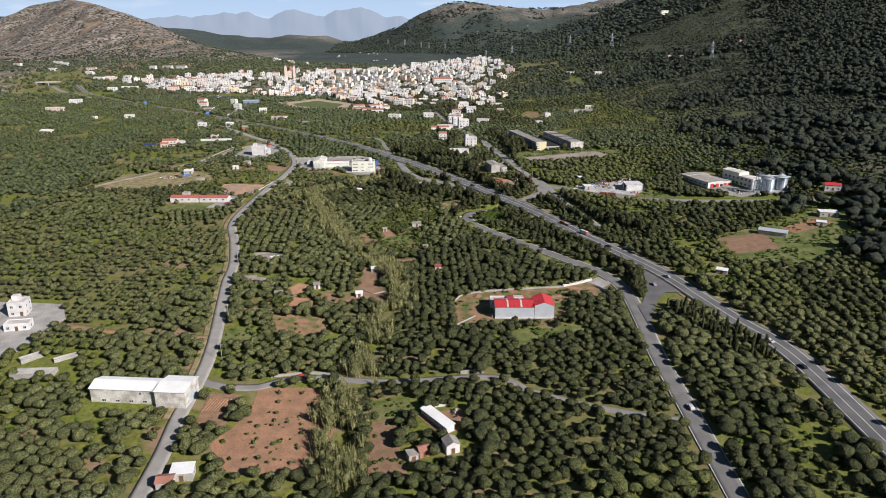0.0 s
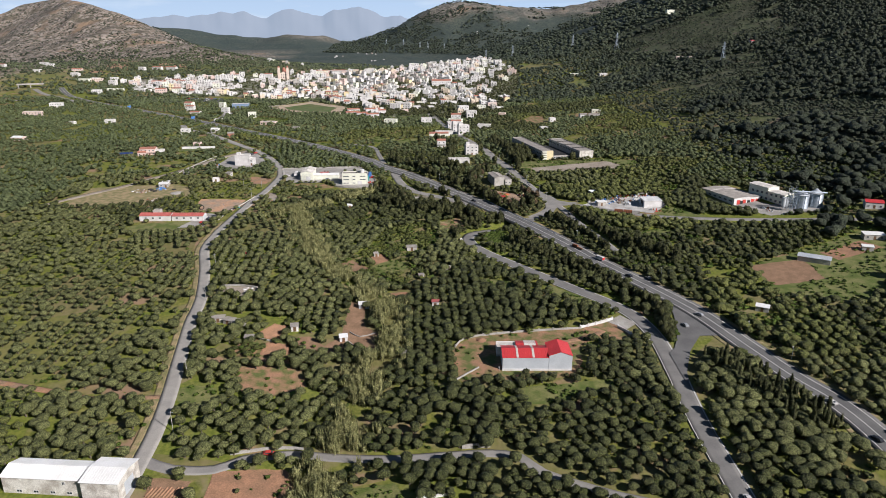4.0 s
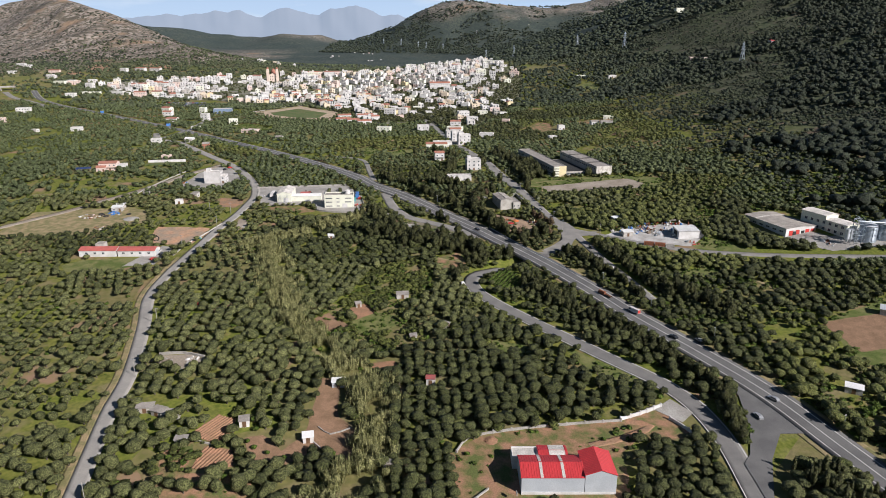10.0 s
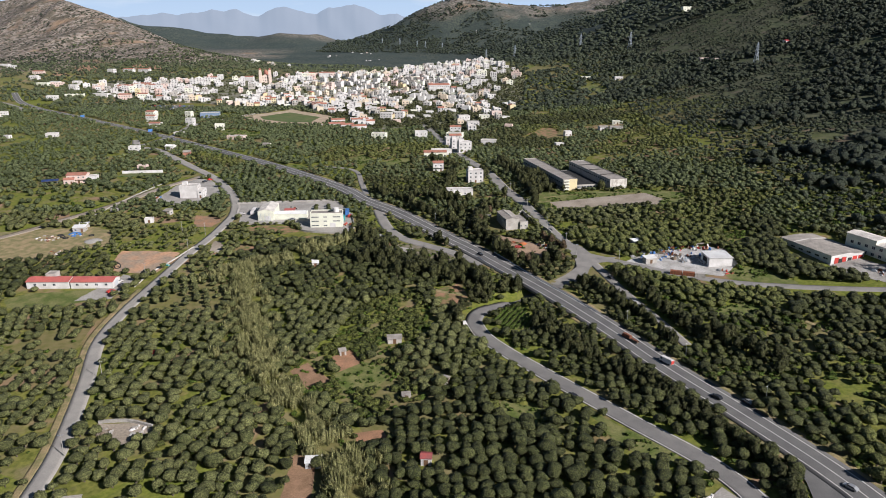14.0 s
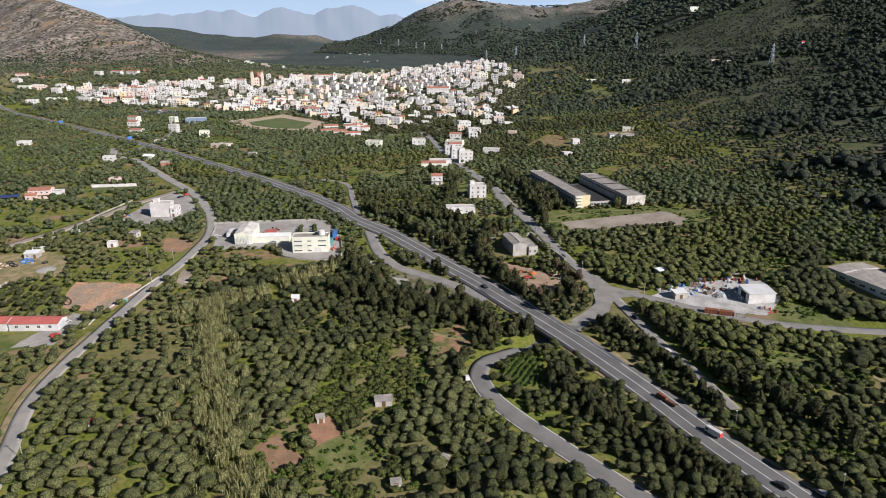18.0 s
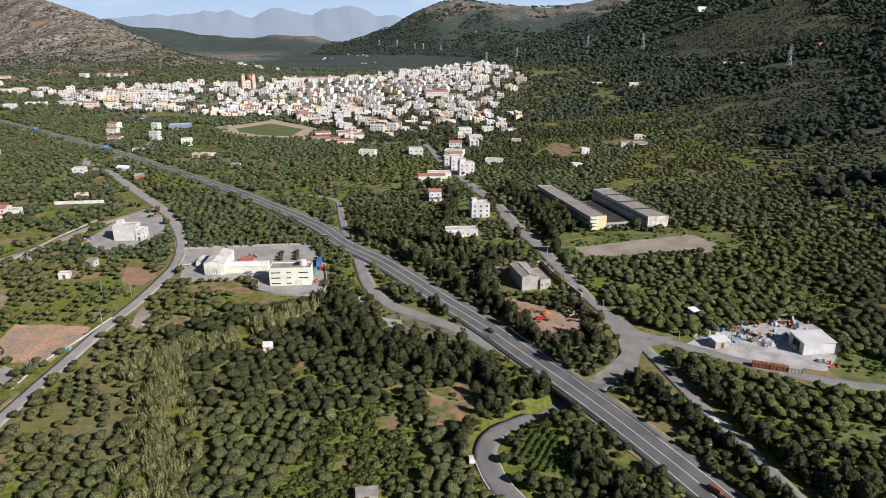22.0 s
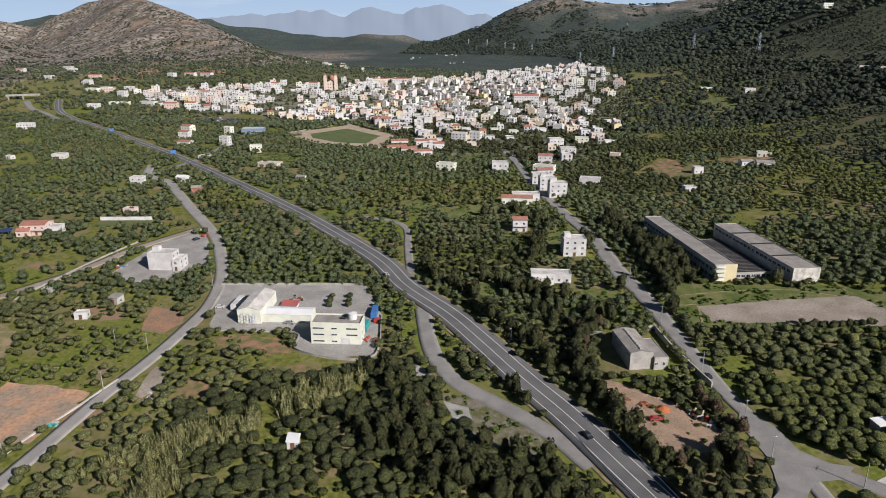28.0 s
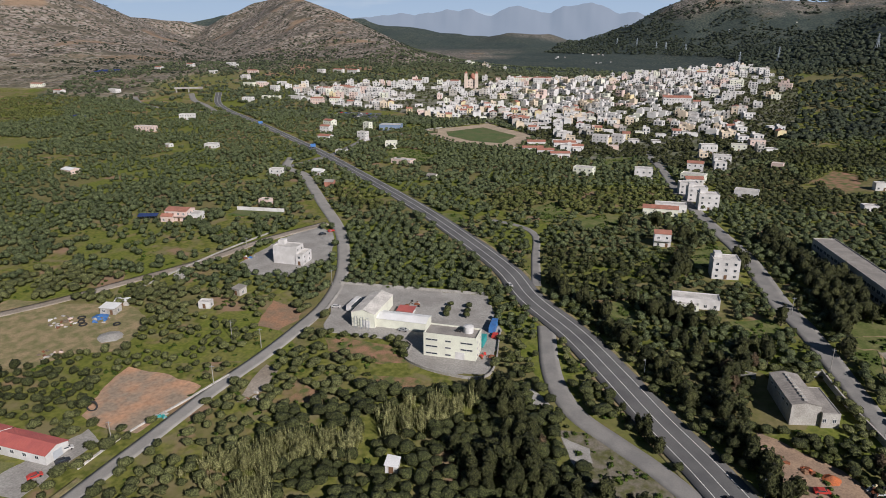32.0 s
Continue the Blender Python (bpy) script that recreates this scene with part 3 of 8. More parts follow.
for name, line, off, road, lo, up in (("edge_line", MAIN, 4.6, main_road, 0.30, True), ("edge_line", MAIN, -4.6, main_road, 0.30, True), ("centre_line", MAIN, 0.0, main_road, 0.30, True),
                                      ("edge_line", RAMP[:12], 3.7, ramp_road, 0.24, False), ("edge_line", RAMP[:12], -3.7, ramp_road, 0.24, False)):
    ribbon(name, line, 0.3, lo, LINE, "", "", bridge=up, skirt=0.02, parent=road, side=off)
YARDS = {
    "factory": ((-157, 664), (-84, 672), (-69, 640), (-64, 606), (-80, 601), (-98, 606), (-103, 619), (-141, 617)),
    "lot": ((73, 663), (108, 671), (145, 676), (153, 658), (144, 645), (117, 647), (76, 648)),
    "ruin": ((26, 599), (38, 591), (48, 585), (53, 579), (62, 569), (64, 560), (50, 556), (38, 557), (33, 572), (27, 584)),
    "depot": ((99, 548), (106, 553), (130, 562), (152, 566), (160, 560), (160, 540), (146, 524), (128, 529), (112, 538)),
    "pitch": ((-290, 1120), (-232, 1185), (-160, 1120), (-165, 1040), (-215, 1045), (-262, 1080)),
    "silo": ((204, 541), (207, 522), (223, 507), (242, 508), (262, 512), (266, 524), (252, 532), (232, 528), (226, 537)),
    "whitehouse": ((-222, 672), (-207, 660), (-186, 664), (-178, 690), (-188, 715), (-200, 735), (-216, 742), (-222, 715)),
    "redlong": ((-190, 497), (-172, 500), (-172, 528), (-180, 532)),
    "leftcomplex": ((-240, 320), (-200, 318), (-190, 300), (-194, 268), (-205, 255), (-240, 262)),
    "red": ((0, 330), (12, 340), (40, 345), (60, 349), (79, 356), (86, 340), (80, 334), (66, 338), (58, 330), (57, 312), (50, 305), (30, 302), (6, 299), (1, 310)),
    "field_a": ((173, 424), (208, 432), (206, 402), (176, 396)),
    "field_b": ((222, 440), (254, 455), (261, 442), (227, 428)),
    "plot_red": ((-79, 242), (-56, 246), (-44, 236), (-44, 193), (-77, 190), (-86, 205), (-77, 224)),
    "plot_b": ((-97, 238), (-84, 237), (-84, 215), (-95, 212)),
    "plot_c": ((-31, 224), (-22, 226), (-18, 205), (-14, 192), (-28, 190)),
    "plot_d": ((-14, 228), (4, 232), (8, 221), (-3, 214)),
    "orange": ((-189, 537), (-197, 557), (-198, 568), (-181, 568), (-162, 566), (-162, 550), (-163, 535), (-175, 534)),
    "orange_b": ((-171, 613), (-178, 637), (-160, 632), (-156, 623), (-159, 612)),
    "yard_left": ((-300, 600), (-275, 603), (-261, 607), (-236, 612), (-222, 604), (-214, 588), (-210, 577), (-227, 569), (-233, 556), (-250, 548), (-300, 545)),
    "garden_a": ((-91, 335), (-85, 348), (-78, 346.5), (-77, 338), (-80, 331)),
    "garden_b": ((-84, 318), (-84, 330), (-74, 329), (-71, 321), (-77, 318)),
    "garden_c": ((-53, 378), (-45, 378), (-42, 352), (-36, 346), (-28, 339), (-27, 326), (-33, 325), (-44, 334), (-56, 322), (-68, 326), (-72, 336), (-66, 338), (-58, 331), (-52, 340), (-52, 358)),
    "garden_d": ((-96, 324), (-94, 331), (-88, 332), (-85, 316), (-64, 316), (-60, 300), (-92, 300)),
    "meadow_a": ((70, 690), (60, 664), (70, 640), (120, 640), (165, 646), (172, 672), (140, 688)),
    "meadow_b": ((50, 405), (62, 392), (78, 380), (70, 372), (56, 384)),
    "meadow_c": ((-34, 580), (-25, 581), (-12, 572), (0, 563), (6, 553), (2, 546), (-15, 554), (-27, 566)),
    "scrub_field": ((-138, 614), (-108, 615), (-104, 609), (-94, 605), (-106, 600), (-130, 603)),
    "slab": ((-127, 384), (-124, 390), (-109, 391), (-103, 387), (-110, 378), (-118, 383)),
    "lawn": ((-226, 498), (-218, 506), (-188, 511), (-179, 500), (-197, 487), (-218, 488)),
    "bare_a": ((-143, 561), (-146, 572), (-148, 586), (-142, 585), (-138, 570)),
    "bare_b": ((-127, 568), (-126, 578), (-119, 576), (-119, 568)),
    "bare_c": ((-105, 592), (-89, 595), (-84, 588), (-99, 582)),
    "bare_d": ((-34, 391), (-24, 393), (-21, 386), (-32, 383)),
    "waste_a": ((-49, 603), (-38, 593), (-40, 588), (-48, 595)),
    "waste_b": ((-32, 577), (-23, 573), (-21, 567), (-26, 563)),
    "meadow_d": ((5, 755), (11, 778), (26, 780), (25, 766), (12, 742), (4, 722)),
    "meadow_e": ((20, 676), (38, 684), (42, 668), (27, 659)),
    "meadow_f": ((-37, 677), (-22, 686), (-15, 666), (-27, 659)),
    "meadow_g": ((206, 1333), (245, 1350), (252, 1275), (240, 1250)),
    "meadow_h": ((150, 990), (196, 1012), (210, 985), (172, 955)),
    "meadow_i": ((20, 410), (36, 404), (30, 394), (14, 400)),
    "meadow_j": ((147, 530), (160, 534), (168, 534), (180, 512), (172, 507), (155, 513), (148, 520)),
    "meadow_k": ((126, 488), (144, 491), (152, 487), (144, 479), (124, 480)),
    "meadow_l": ((25, 296), (52, 301), (68, 304), (66, 295), (44, 286), (30, 285)),
    "meadow_m": ((-32, 238), (-18, 240), (-13, 230), (-24, 221), (-31, 227)),
    "garden_e": ((-91, 302), (-79, 309), (-64, 307), (-59, 297), (-68, 288), (-83, 289)),
    "meadow_o": ((-110, 288), (-105, 293), (-94, 291), (-89, 280), (-103, 277)),
    "meadow_p": ((92, 963), (113, 1009), (127, 995), (122, 948), (104, 927)),
    "meadow_q": ((-98, 824), (-85, 848), (-72, 817), (-82, 794)),
    "meadow_r": ((-282, 982), (-264, 1009), (-220, 971), (-218, 937), (-255, 947)),
    "meadow_s": ((-83, 1041), (-54, 1079), (-39, 1024), (-65, 978)),
    "meadow_t": ((-64, 813), (-40, 827), (-37, 796), (-56, 784)),
    "meadow_u": ((-163, 794), (-140, 797), (-128, 782), (-140, 774)),
    "meadow_n": ((178, 427), (214, 445), (263, 471), (281, 465), (249, 406), (209, 372), (184, 381), (169, 389)),
    "garden_lawn": ((-48, 430), (-38, 440), (-27, 436), (-25, 428), (-30, 419), (-43, 416)),
    "garden_soil": ((-52, 443), (-43, 450), (-37, 440), (-46, 431)),
    "garden_beds": ((-66, 430), (-60, 438), (-47, 424), (-55, 417)),
    "vineyard": ((20, 477), (25, 490), (34, 492), (41, 476), (36, 468), (26, 468)),
    "dry_bank": ((-10, 510), (6, 524), (10, 494), (-4, 486)),
    "reed_grass": ((-14, 362), (8, 364), (10, 345), (-8, 340)),
}
LOOKS = {"factory": (YARD, "concrete factory yard", 0.16), "lot": (GRAVEL, "bare gravel sports ground", 0.12), "ruin": (BARE, "bare earth yard strewn with debris", 0.12),
         "depot": (material("pale_dusty_paving", (0.47, 0.46, 0.445), (0.33, 0.32, 0.3), 7, 0.7, 0.9), "pale dusty scrap yard", 0.13), "silo": (YARD, "paved feed-mill yard", 0.12), "whitehouse": (YARD, "paved forecourt of a white house", 0.12),
         "redlong": (YARD, "paved car park", 0.12), "leftcomplex": (CONCRETE, "concrete terrace", 0.12), "red": (WEEDY, "cleared red earth round a shed", 0.09), "field_a": (TILLED, "ploughed brown field", 0.1),
         "field_b": (DIRT, "bare brown field", 0.1), "plot_red": (DIRT, "red earth garden plot with young trees", 0.1), "plot_b": (TILLED, "furrowed vegetable plot", 0.1),
         "plot_c": (TILLED, "bare earth plot", 0.1), "plot_d": (DIRT, "bare earth yard beside a shed", 0.1), "orange": (EXCAVATED, "excavated orange and grey earth bank", 0.1),
         "orange_b": (ORANGE, "scraped orange earth", 0.1), "yard_left": (VERGE, "trampled dry yard", 0.1), "garden_a": (TILLED, "furrowed vegetable beds", 0.1), "garden_b": (DIRT, "furrowed earth plot", 0.1),
         "garden_c": (TILLED, "bare kitchen-garden earth", 0.1), "garden_d": (WEEDY, "red earth orchard floor", 0.08), "meadow_a": (MEADOW, "bright green meadow", 0.05), "meadow_b": (MEADOW, "bright green grass slope", 0.06),
         "meadow_c": (material("waste_ground", (0.2, 0.175, 0.14), (0.1, 0.1, 0.036), 4, 0.6, 1.0), "grey-brown waste ground", 0.08), "scrub_field": (WEEDY, "brownish scrubby field below the factory", 0.07), "slab": (GRAVEL, "pale rubble-strewn ruin floor in the grove", 0.1), "lawn": (MEADOW, "bright lawn before the workshop", 0.07), "bare_a": (GRAVEL, "trodden pale earth beside the road", 0.08), "bare_b": (WEEDY, "patch of bare brown earth", 0.07), "bare_c": (WEEDY, "bare brown earth between trees", 0.07), "bare_d": (DIRT, "bare pinkish garden plot", 0.08),
         "waste_a": (CONCRETE, "old concrete slab among shrubs", 0.1), "waste_b": (CONCRETE, "broken concrete slab in waste ground", 0.1), "meadow_d": (MEADOW, "bright green orchard grass", 0.06), "meadow_e": (MEADOW, "lush green meadow", 0.06),
         "meadow_f": (MEADOW, "lush green meadow", 0.06), "meadow_g": (MEADOW, "yellow-green clearing on the slope", 0.2), "meadow_h": (WEEDY, "bare brown clearing with huts", 0.2), "meadow_i": (MEADOW, "bright green grass slope", 0.06),
         "meadow_j": (MEADOW, "lush green field below the scrap yard", 0.06), "meadow_k": (MEADOW, "bright green clearing among trees", 0.06), "meadow_l": (MEADOW, "grassy clearing below the shed", 0.06), "meadow_m": (MEADOW, "tall yellow-green grass patch", 0.06),
         "garden_e": (WEEDY, "bare red earth garden among trees", 0.08), "meadow_o": (MEADOW, "small green field beside the road", 0.06), "meadow_p": (WEEDY, "yellow and brown meadow on the slope", 0.08), "meadow_q": (MEADOW, "lush green meadow between groves", 0.08), "meadow_r": (MEADOW, "lush green meadow between groves", 0.08), "meadow_s": (MEADOW, "lush green meadow between groves", 0.08), "meadow_t": (MEADOW, "lush green meadow between groves", 0.08), "meadow_u": (MEADOW, "lush green meadow between groves", 0.08), "meadow_n": (MEADOW, "open green pasture beside a ploughed field", 0.04), "garden_lawn": (MEADOW, "rough lawn in a clearing of the garden", 0.07), "garden_soil": (DIRT, "bare trodden earth before a hut", 0.08), "garden_beds": (TILLED, "dug brown garden beds", 0.08), "vineyard": (MEADOW, "grassy floor of a small vineyard", 0.07), "dry_bank": (WEEDY, "dry earth bank under the road", 0.08), "reed_grass": (MEADOW, "lush green wet patch", 0.08), "pitch": (SAND, "sandy running track round a pitch", 0.12)}
for key, poly in YARDS.items():
    mat, label, lift = LOOKS[key]
    plot("plot_" + key if not key.startswith("plot") else key, poly, lift, mat, label, furrow=0.0, angle=0.3)
plot("pitch_grass", ((-262, 1116), (-230, 1158), (-178, 1112), (-182, 1062), (-216, 1066), (-250, 1090)), 0.2, TURF, "worn green football pitch", "pitch")
plot("road_junction", ((110, 386), (111, 364), (107, 344), (101, 329), (97, 324), (97, 306), (97, 296), (100, 309), (107, 326), (116, 340), (126, 340), (124, 357)), 0.42, ASPHALT, "asphalt junction that joins the slip road to the main road", "road", edge=0.1)

CROSSING = ((71, 584), (79, 573), (84, 556), (96, 554), (91, 548), (82, 546), (78, 540), (74, 529), (66, 522), (57, 521), (53, 523), (64, 533), (71, 542), (72, 556), (68, 574))
plot("road_crossing", CROSSING, 0.27, OLD_ASPHALT, "wide worn asphalt crossing of the old road", "road", edge=0.2)
FAR_BRANCH = ((-819, 1233), (-777, 1198), (-722, 1173), (-657, 1165), (-608, 1162))
OVERPASS = ((-754, 1285), (-711, 1239), (-668, 1210), (-621, 1172))
ribbon("road_far", FAR_BRANCH, (7, 7), 0.25, OLD_ASPHALT, "branch road beyond the bend", "road", step=8.0)
ribbon("road_under", OVERPASS, (9, 8), 0.3, OLD_ASPHALT, "road that passes beneath an overpass", "road", step=8.0)
ribbon("track_west", ((-193, 296), (-182, 293), (-162, 288), (-148, 284), (-135, 282), (-113, 284)), (3.5, 3, 2.5), 0.12, ORANGE, "orange dirt track through the western groves", "track", skirt=0.2)


# ---- buildings ----
PANES = {}


def window_meshes(w, h):
    if (w, h) not in PANES:
        bm = bmesh.new()
        for a in ((-w / 2 - 0.1, -w / 2, -0.1, h + 0.1), (w / 2, w / 2 + 0.1, -0.1, h + 0.1), (-w / 2, w / 2, -0.1, 0), (-w / 2, w / 2, h, h + 0.1)):
            box(bm, a[0], a[1], -0.1, 0.05, a[2], a[3])
        box(bm, -0.04, 0.04, -0.08, 0.02, 0, h)
        fm = bpy.data.meshes.new("window")
        bm.to_mesh(fm), bm.free()
        fm.materials.append(WHITE)
        bm = bmesh.new()
        box(bm, -w / 2, w / 2, -0.035, 0.02, 0, h)
        pm = bpy.data.meshes.new("pane")
        bm.to_mesh(pm), bm.free()
        pm.materials.append(GLASS)
        PANES[(w, h)] = fm, pm
    return PANES[(w, h)]


def window(parent, w, h, face, u, z, fw, fd):
    """A framed window on a face (0 front, 1 right, 2 back, 3 left) of a block fw wide and fd deep."""
    fm, pm = window_meshes(w, h)
    x, y, a = ((u, -fd / 2, 0), (fw / 2, u, 90), (-u, fd / 2, 180), (-fw / 2, -u, 270))[face]
    ob = piece("window", fm, parent, x, y, z, a)
    piece("pane", pm, ob)
    return ob


def swept(bm, outline, a, b, axis):
    """A prism: an outline in the plane across one axis, drawn from a to b along it."""
    def at(p, v):
        q = list(p)
        q.insert(axis, v)
        return q
    ends = [[bm.verts.new(at(p, v)) for p in outline] for v in (a, b)]
    bm.faces.new(ends[0]), bm.faces.new(ends[1][::-1])
    for k in range(len(outline)):
        n = (k + 1) % len(outline)
        bm.faces.new((ends[0][k], ends[1][k], ends[1][n], ends[0][n]))
    bmesh.ops.recalc_face_normals(bm, faces=bm.faces[:])


def door(parent, w, h, face, u, fw, fd, mat=SHUTTER, name="door", z=0.0):
    side = [(0.03, 0), (-0.08, 0)]
    for k in range(1, int(h / 0.6)):
        side += [(-0.08, k * 0.6), (-0.1, k * 0.6), (-0.1, k * 0.6 + 0.05), (-0.08, k * 0.6 + 0.05)]
    bm = bmesh.new()
    swept(bm, side + [(-0.08, h), (0.03, h)], -w / 2, w / 2, 0)
    x, y, a = ((u, -fd / 2, 0), (fw / 2, u, 90), (-u, fd / 2, 180), (-fw / 2, -u, 270))[face]
    ob = part(name, bm, mat, parent)
    ob.matrix_basis = pose(x, y, z, 0, 0, a)
    e = w / 2 + 0.12
    bm = bmesh.new()
    swept(bm, [(-e, 0), (-w / 2, 0), (-w / 2, h), (w / 2, h), (w / 2, 0), (e, 0), (e, h + 0.1), (-e, h + 0.1)], -0.12, 0.03, 1)
    part("door_frame", bm, mat, ob)
    return ob


def flat_block(parent, w, d, h, wall, roof=FLAT_ROOF, x=0, y=0, z=0, parapet=0.5, deep=2.0, wall_name="wall", rz=0):
    """A body with a sunk flat roof behind a parapet. Its footing reaches below the ground."""
    bm = bmesh.new()
    box(bm, -w / 2, w / 2, -d / 2, d / 2, -deep, h)
    t = 0.22
    for a in ((-w / 2, w / 2, -d / 2, -d / 2 + t), (-w / 2, w / 2, d / 2 - t, d / 2), (-w / 2, -w / 2 + t, -d / 2 + t, d / 2 - t), (w / 2 - t, w / 2, -d / 2 + t, d / 2 - t)):
        box(bm, *a, h, h + parapet)
    body = part(wall_name, bm, wall, parent)
    bm = bmesh.new()
    box(bm, -w / 2 + t, w / 2 - t, -d / 2 + t, d / 2 - t, h, h + 0.08)
    top = part("roof", bm, roof, parent)
    for o in (body, top):
        o.matrix_basis = pose(x, y, z, 0, 0, rz)
    return body


def gable_block(parent, w, d, h, rise, wall, roof, x=0, y=0, z=0, along="y", over=0.4, deep=2.0, ribs=0.0, lights=(), one=False):
    """A body with a pitched roof. along: the ridge's axis. one: a single slope that rises to the back. ribs: spacing of the sheet's ribs. lights: translucent strips (from, to along the ridge)."""
    if along == "x":
        length, span = w, d
    else:
        length, span = d, w
    bm = bmesh.new()
    prof = [(-span / 2, -deep), (span / 2, -deep), (span / 2, h + (rise if one else 0)), (-span / 2, h)] if one else [(-span / 2, -deep), (span / 2, -deep), (span / 2, h), (0, h + rise), (-span / 2, h)]

    def at(s, c, zz):
        return (c, s, zz) if along == "x" else (-s, c, zz)
    ends = [[bm.verts.new(at(s, c, zz)) for s, zz in prof] for c in (-length / 2, length / 2)]
    bm.faces.new(ends[0]), bm.faces.new(ends[1][::-1])
    n = len(prof)
    for k in range(n):
        bm.faces.new((ends[0][k], ends[1][k], ends[1][(k + 1) % n], ends[0][(k + 1) % n]))
    bmesh.ops.recalc_face_normals(bm, faces=bm.faces[:])
    body = part("wall", bm, wall, parent)
    body.matrix_basis = pose(x, y, z)
    slopes = [(-span / 2 - over, 0)] if not one else [(-span / 2 - over, span / 2 + over)]
    if not one:
        slopes.append((span / 2 + over, 0))
    tops = []
    for s0, s1 in slopes:
        def zz(s):
            return h + rise * ((s + span / 2) / span if one else 1 - abs(s) / (span / 2)) + 0.06
        bm = bmesh.new()
        t, l2 = 0.12, length / 2 + over
        wave = [(-l2, 0)]
        if ribs:
            for c in np.arange(-l2 + ribs / 2, l2 - 0.1, ribs):
                wave += [(c - 0.09, 0), (c, 0.07), (c + 0.09, 0)]
        wave.append((l2, 0))
        low, high = ([bm.verts.new(at(s, c, zz(s) + t + up)) for c, up in wave] for s in (s0, s1))
        under_a, under_b = ([bm.verts.new(at(s, c, zz(s))) for c in (-l2, l2)] for s in (s0, s1))
        for k in range(len(wave) - 1):
            bm.faces.new((low[k], low[k + 1], high[k + 1], high[k]))
        bm.faces.new(low + under_a[::-1]), bm.faces.new(high + under_b[::-1]), bm.faces.new(under_a + under_b[::-1])
        bm.faces.new((low[0], high[0], under_b[0], under_a[0])), bm.faces.new((low[-1], high[-1], under_b[1], under_a[1]))
        bmesh.ops.recalc_face_normals(bm, faces=bm.faces[:])
        top = part("roof", bm, roof, parent)
        top.matrix_basis = pose(x, y, z)
        tops.append(top)
        for a, b in lights:
            bm = bmesh.new()
            v = [bm.verts.new(at(s, c, zz(s) + up)) for up in (t - 0.02, t + 0.1) for c in (a, b) for s in (s0 * 0.98, s1 * 0.98 if s1 else s0 * 0.05)]
            for q in ((0, 1, 3, 2), (4, 6, 7, 5), (0, 4, 5, 1), (2, 3, 7, 6), (0, 2, 6, 4), (1, 5, 7, 3)):
                bm.faces.new([v[i] for i in q])
            bmesh.ops.recalc_face_normals(bm, faces=bm.faces[:])
            part("skylight", bm, PALE_ROOF, top, "translucent pale roof strip")
    return body


def turn_of(a, b):
    return math.degrees(math.atan2(b[1] - a[1], b[0] - a[0]))


def set_row(parent, faces, levels, every, w, h, fw, fd, start=0.0):
    for face in faces:
        span = (fw if face in (0, 2) else fd) - 1.6
        n = max(1, int(span / every))
        for z in levels:
            for k in range(n):
                window(parent, w, h, face, (k + 0.5 - n / 2) * span / n + start, z, fw, fd)


# white warehouse at the lane
b = root("warehouse", -121.5, 233.0, -3.5, "long white-roofed warehouse with weather-stained rendered walls", "warehouse", z=-0.6)
gable_block(b, 27, 9.5, 6.2, 1.5, STAINED, WHITE_SHEET, x=-5.8, y=0.4, along="x", ribs=0.9, deep=3)
gable_block(b, 12, 12.5, 6.9, 1.2, STAINED, WHITE_SHEET, x=13.7, y=0.2, along="x", ribs=0.9, deep=3)
door(b, 5, 4.6, 1, 0, 39.4, 9, STEEL, "rolling_door")
bm = bmesh.new()
box(bm, -19, 8, 5.3, 7.2, -2, 3.6, 0.05)
part("annex", bm, CONCRETE, b, "grey concrete lean-to along the back wall")
for u in (-14, -8.5, -3, 2.5):
    o = window(b, 1.6, 0.8, 0, u, 0.9, 30, 8.7)
for u in (1.0,):
    window(b, 0.9, 1.0, 0, u, 4.3, 30, 8.7)
# red-roofed industrial shed
b = root("industrial_shed", 36.5, 316.0, 0.6, "grey sheet-metal shed with bright red roofs on cleared red earth", "industrial shed", z=0.9)
gable_block(b, 19.6, 11.5, 6.0, 1.6, STEEL, RED_ROOF, x=-4.8, y=-0.2, along="x", ribs=0.8, over=0.2, lights=((-3.9, -3.0), (2.9, 3.8)))
gable_block(b, 9.8, 12.5, 7.0, 1.7, STEEL, RED_ROOF, x=10.0, y=0.2, along="y", ribs=0.8, over=0.2)
flat_block(b, 8.5, 6.0, 4.6, WHITE, PALE_ROOF, x=-12.0, y=9.0, wall_name="annex")
gable_block(b, 9.5, 6.8, 4.9, 0.5, WHITE, RED_ROOF, x=-2.8, y=9.2, along="x", ribs=0.8, over=0.15, lights=((-1.2, 4.0),))
window(b, 1.0, 1.0, 3, 9.0, 2.2, 32.6, 0.0)
bm = bmesh.new()
box(bm, -14.65, 14.9, -6.15, -5.98, -1, 0.9)
part("plinth", bm, WHITE, b, "white plinth")
# long low building with red roofs beside the village road
b = root("roadside_workshop", -200, 517.0, 1.5, "long low white workshop with red roofs", "workshop")
for x, w, h in ((-11.5, 22, 3.6), (11.5, 22, 3.4)):
    gable_block(b, w, 8.5, h, 1.3, WHITE, FADED_RED, x=x, y=0, along="x", ribs=0.9, over=0.3)
flat_block(b, 5, 5, 6.0, GREY, FLAT_ROOF, x=-12, y=3.0, wall_name="tower")
for u in (-18, -13, -8, 4, 9, 14, 19):
    window(b, 1.4, 1.1, 0, u, 1.5, 46, 8.5)
door(b, 3.0, 2.8, 1, 0, 45, 8.5, STEEL)
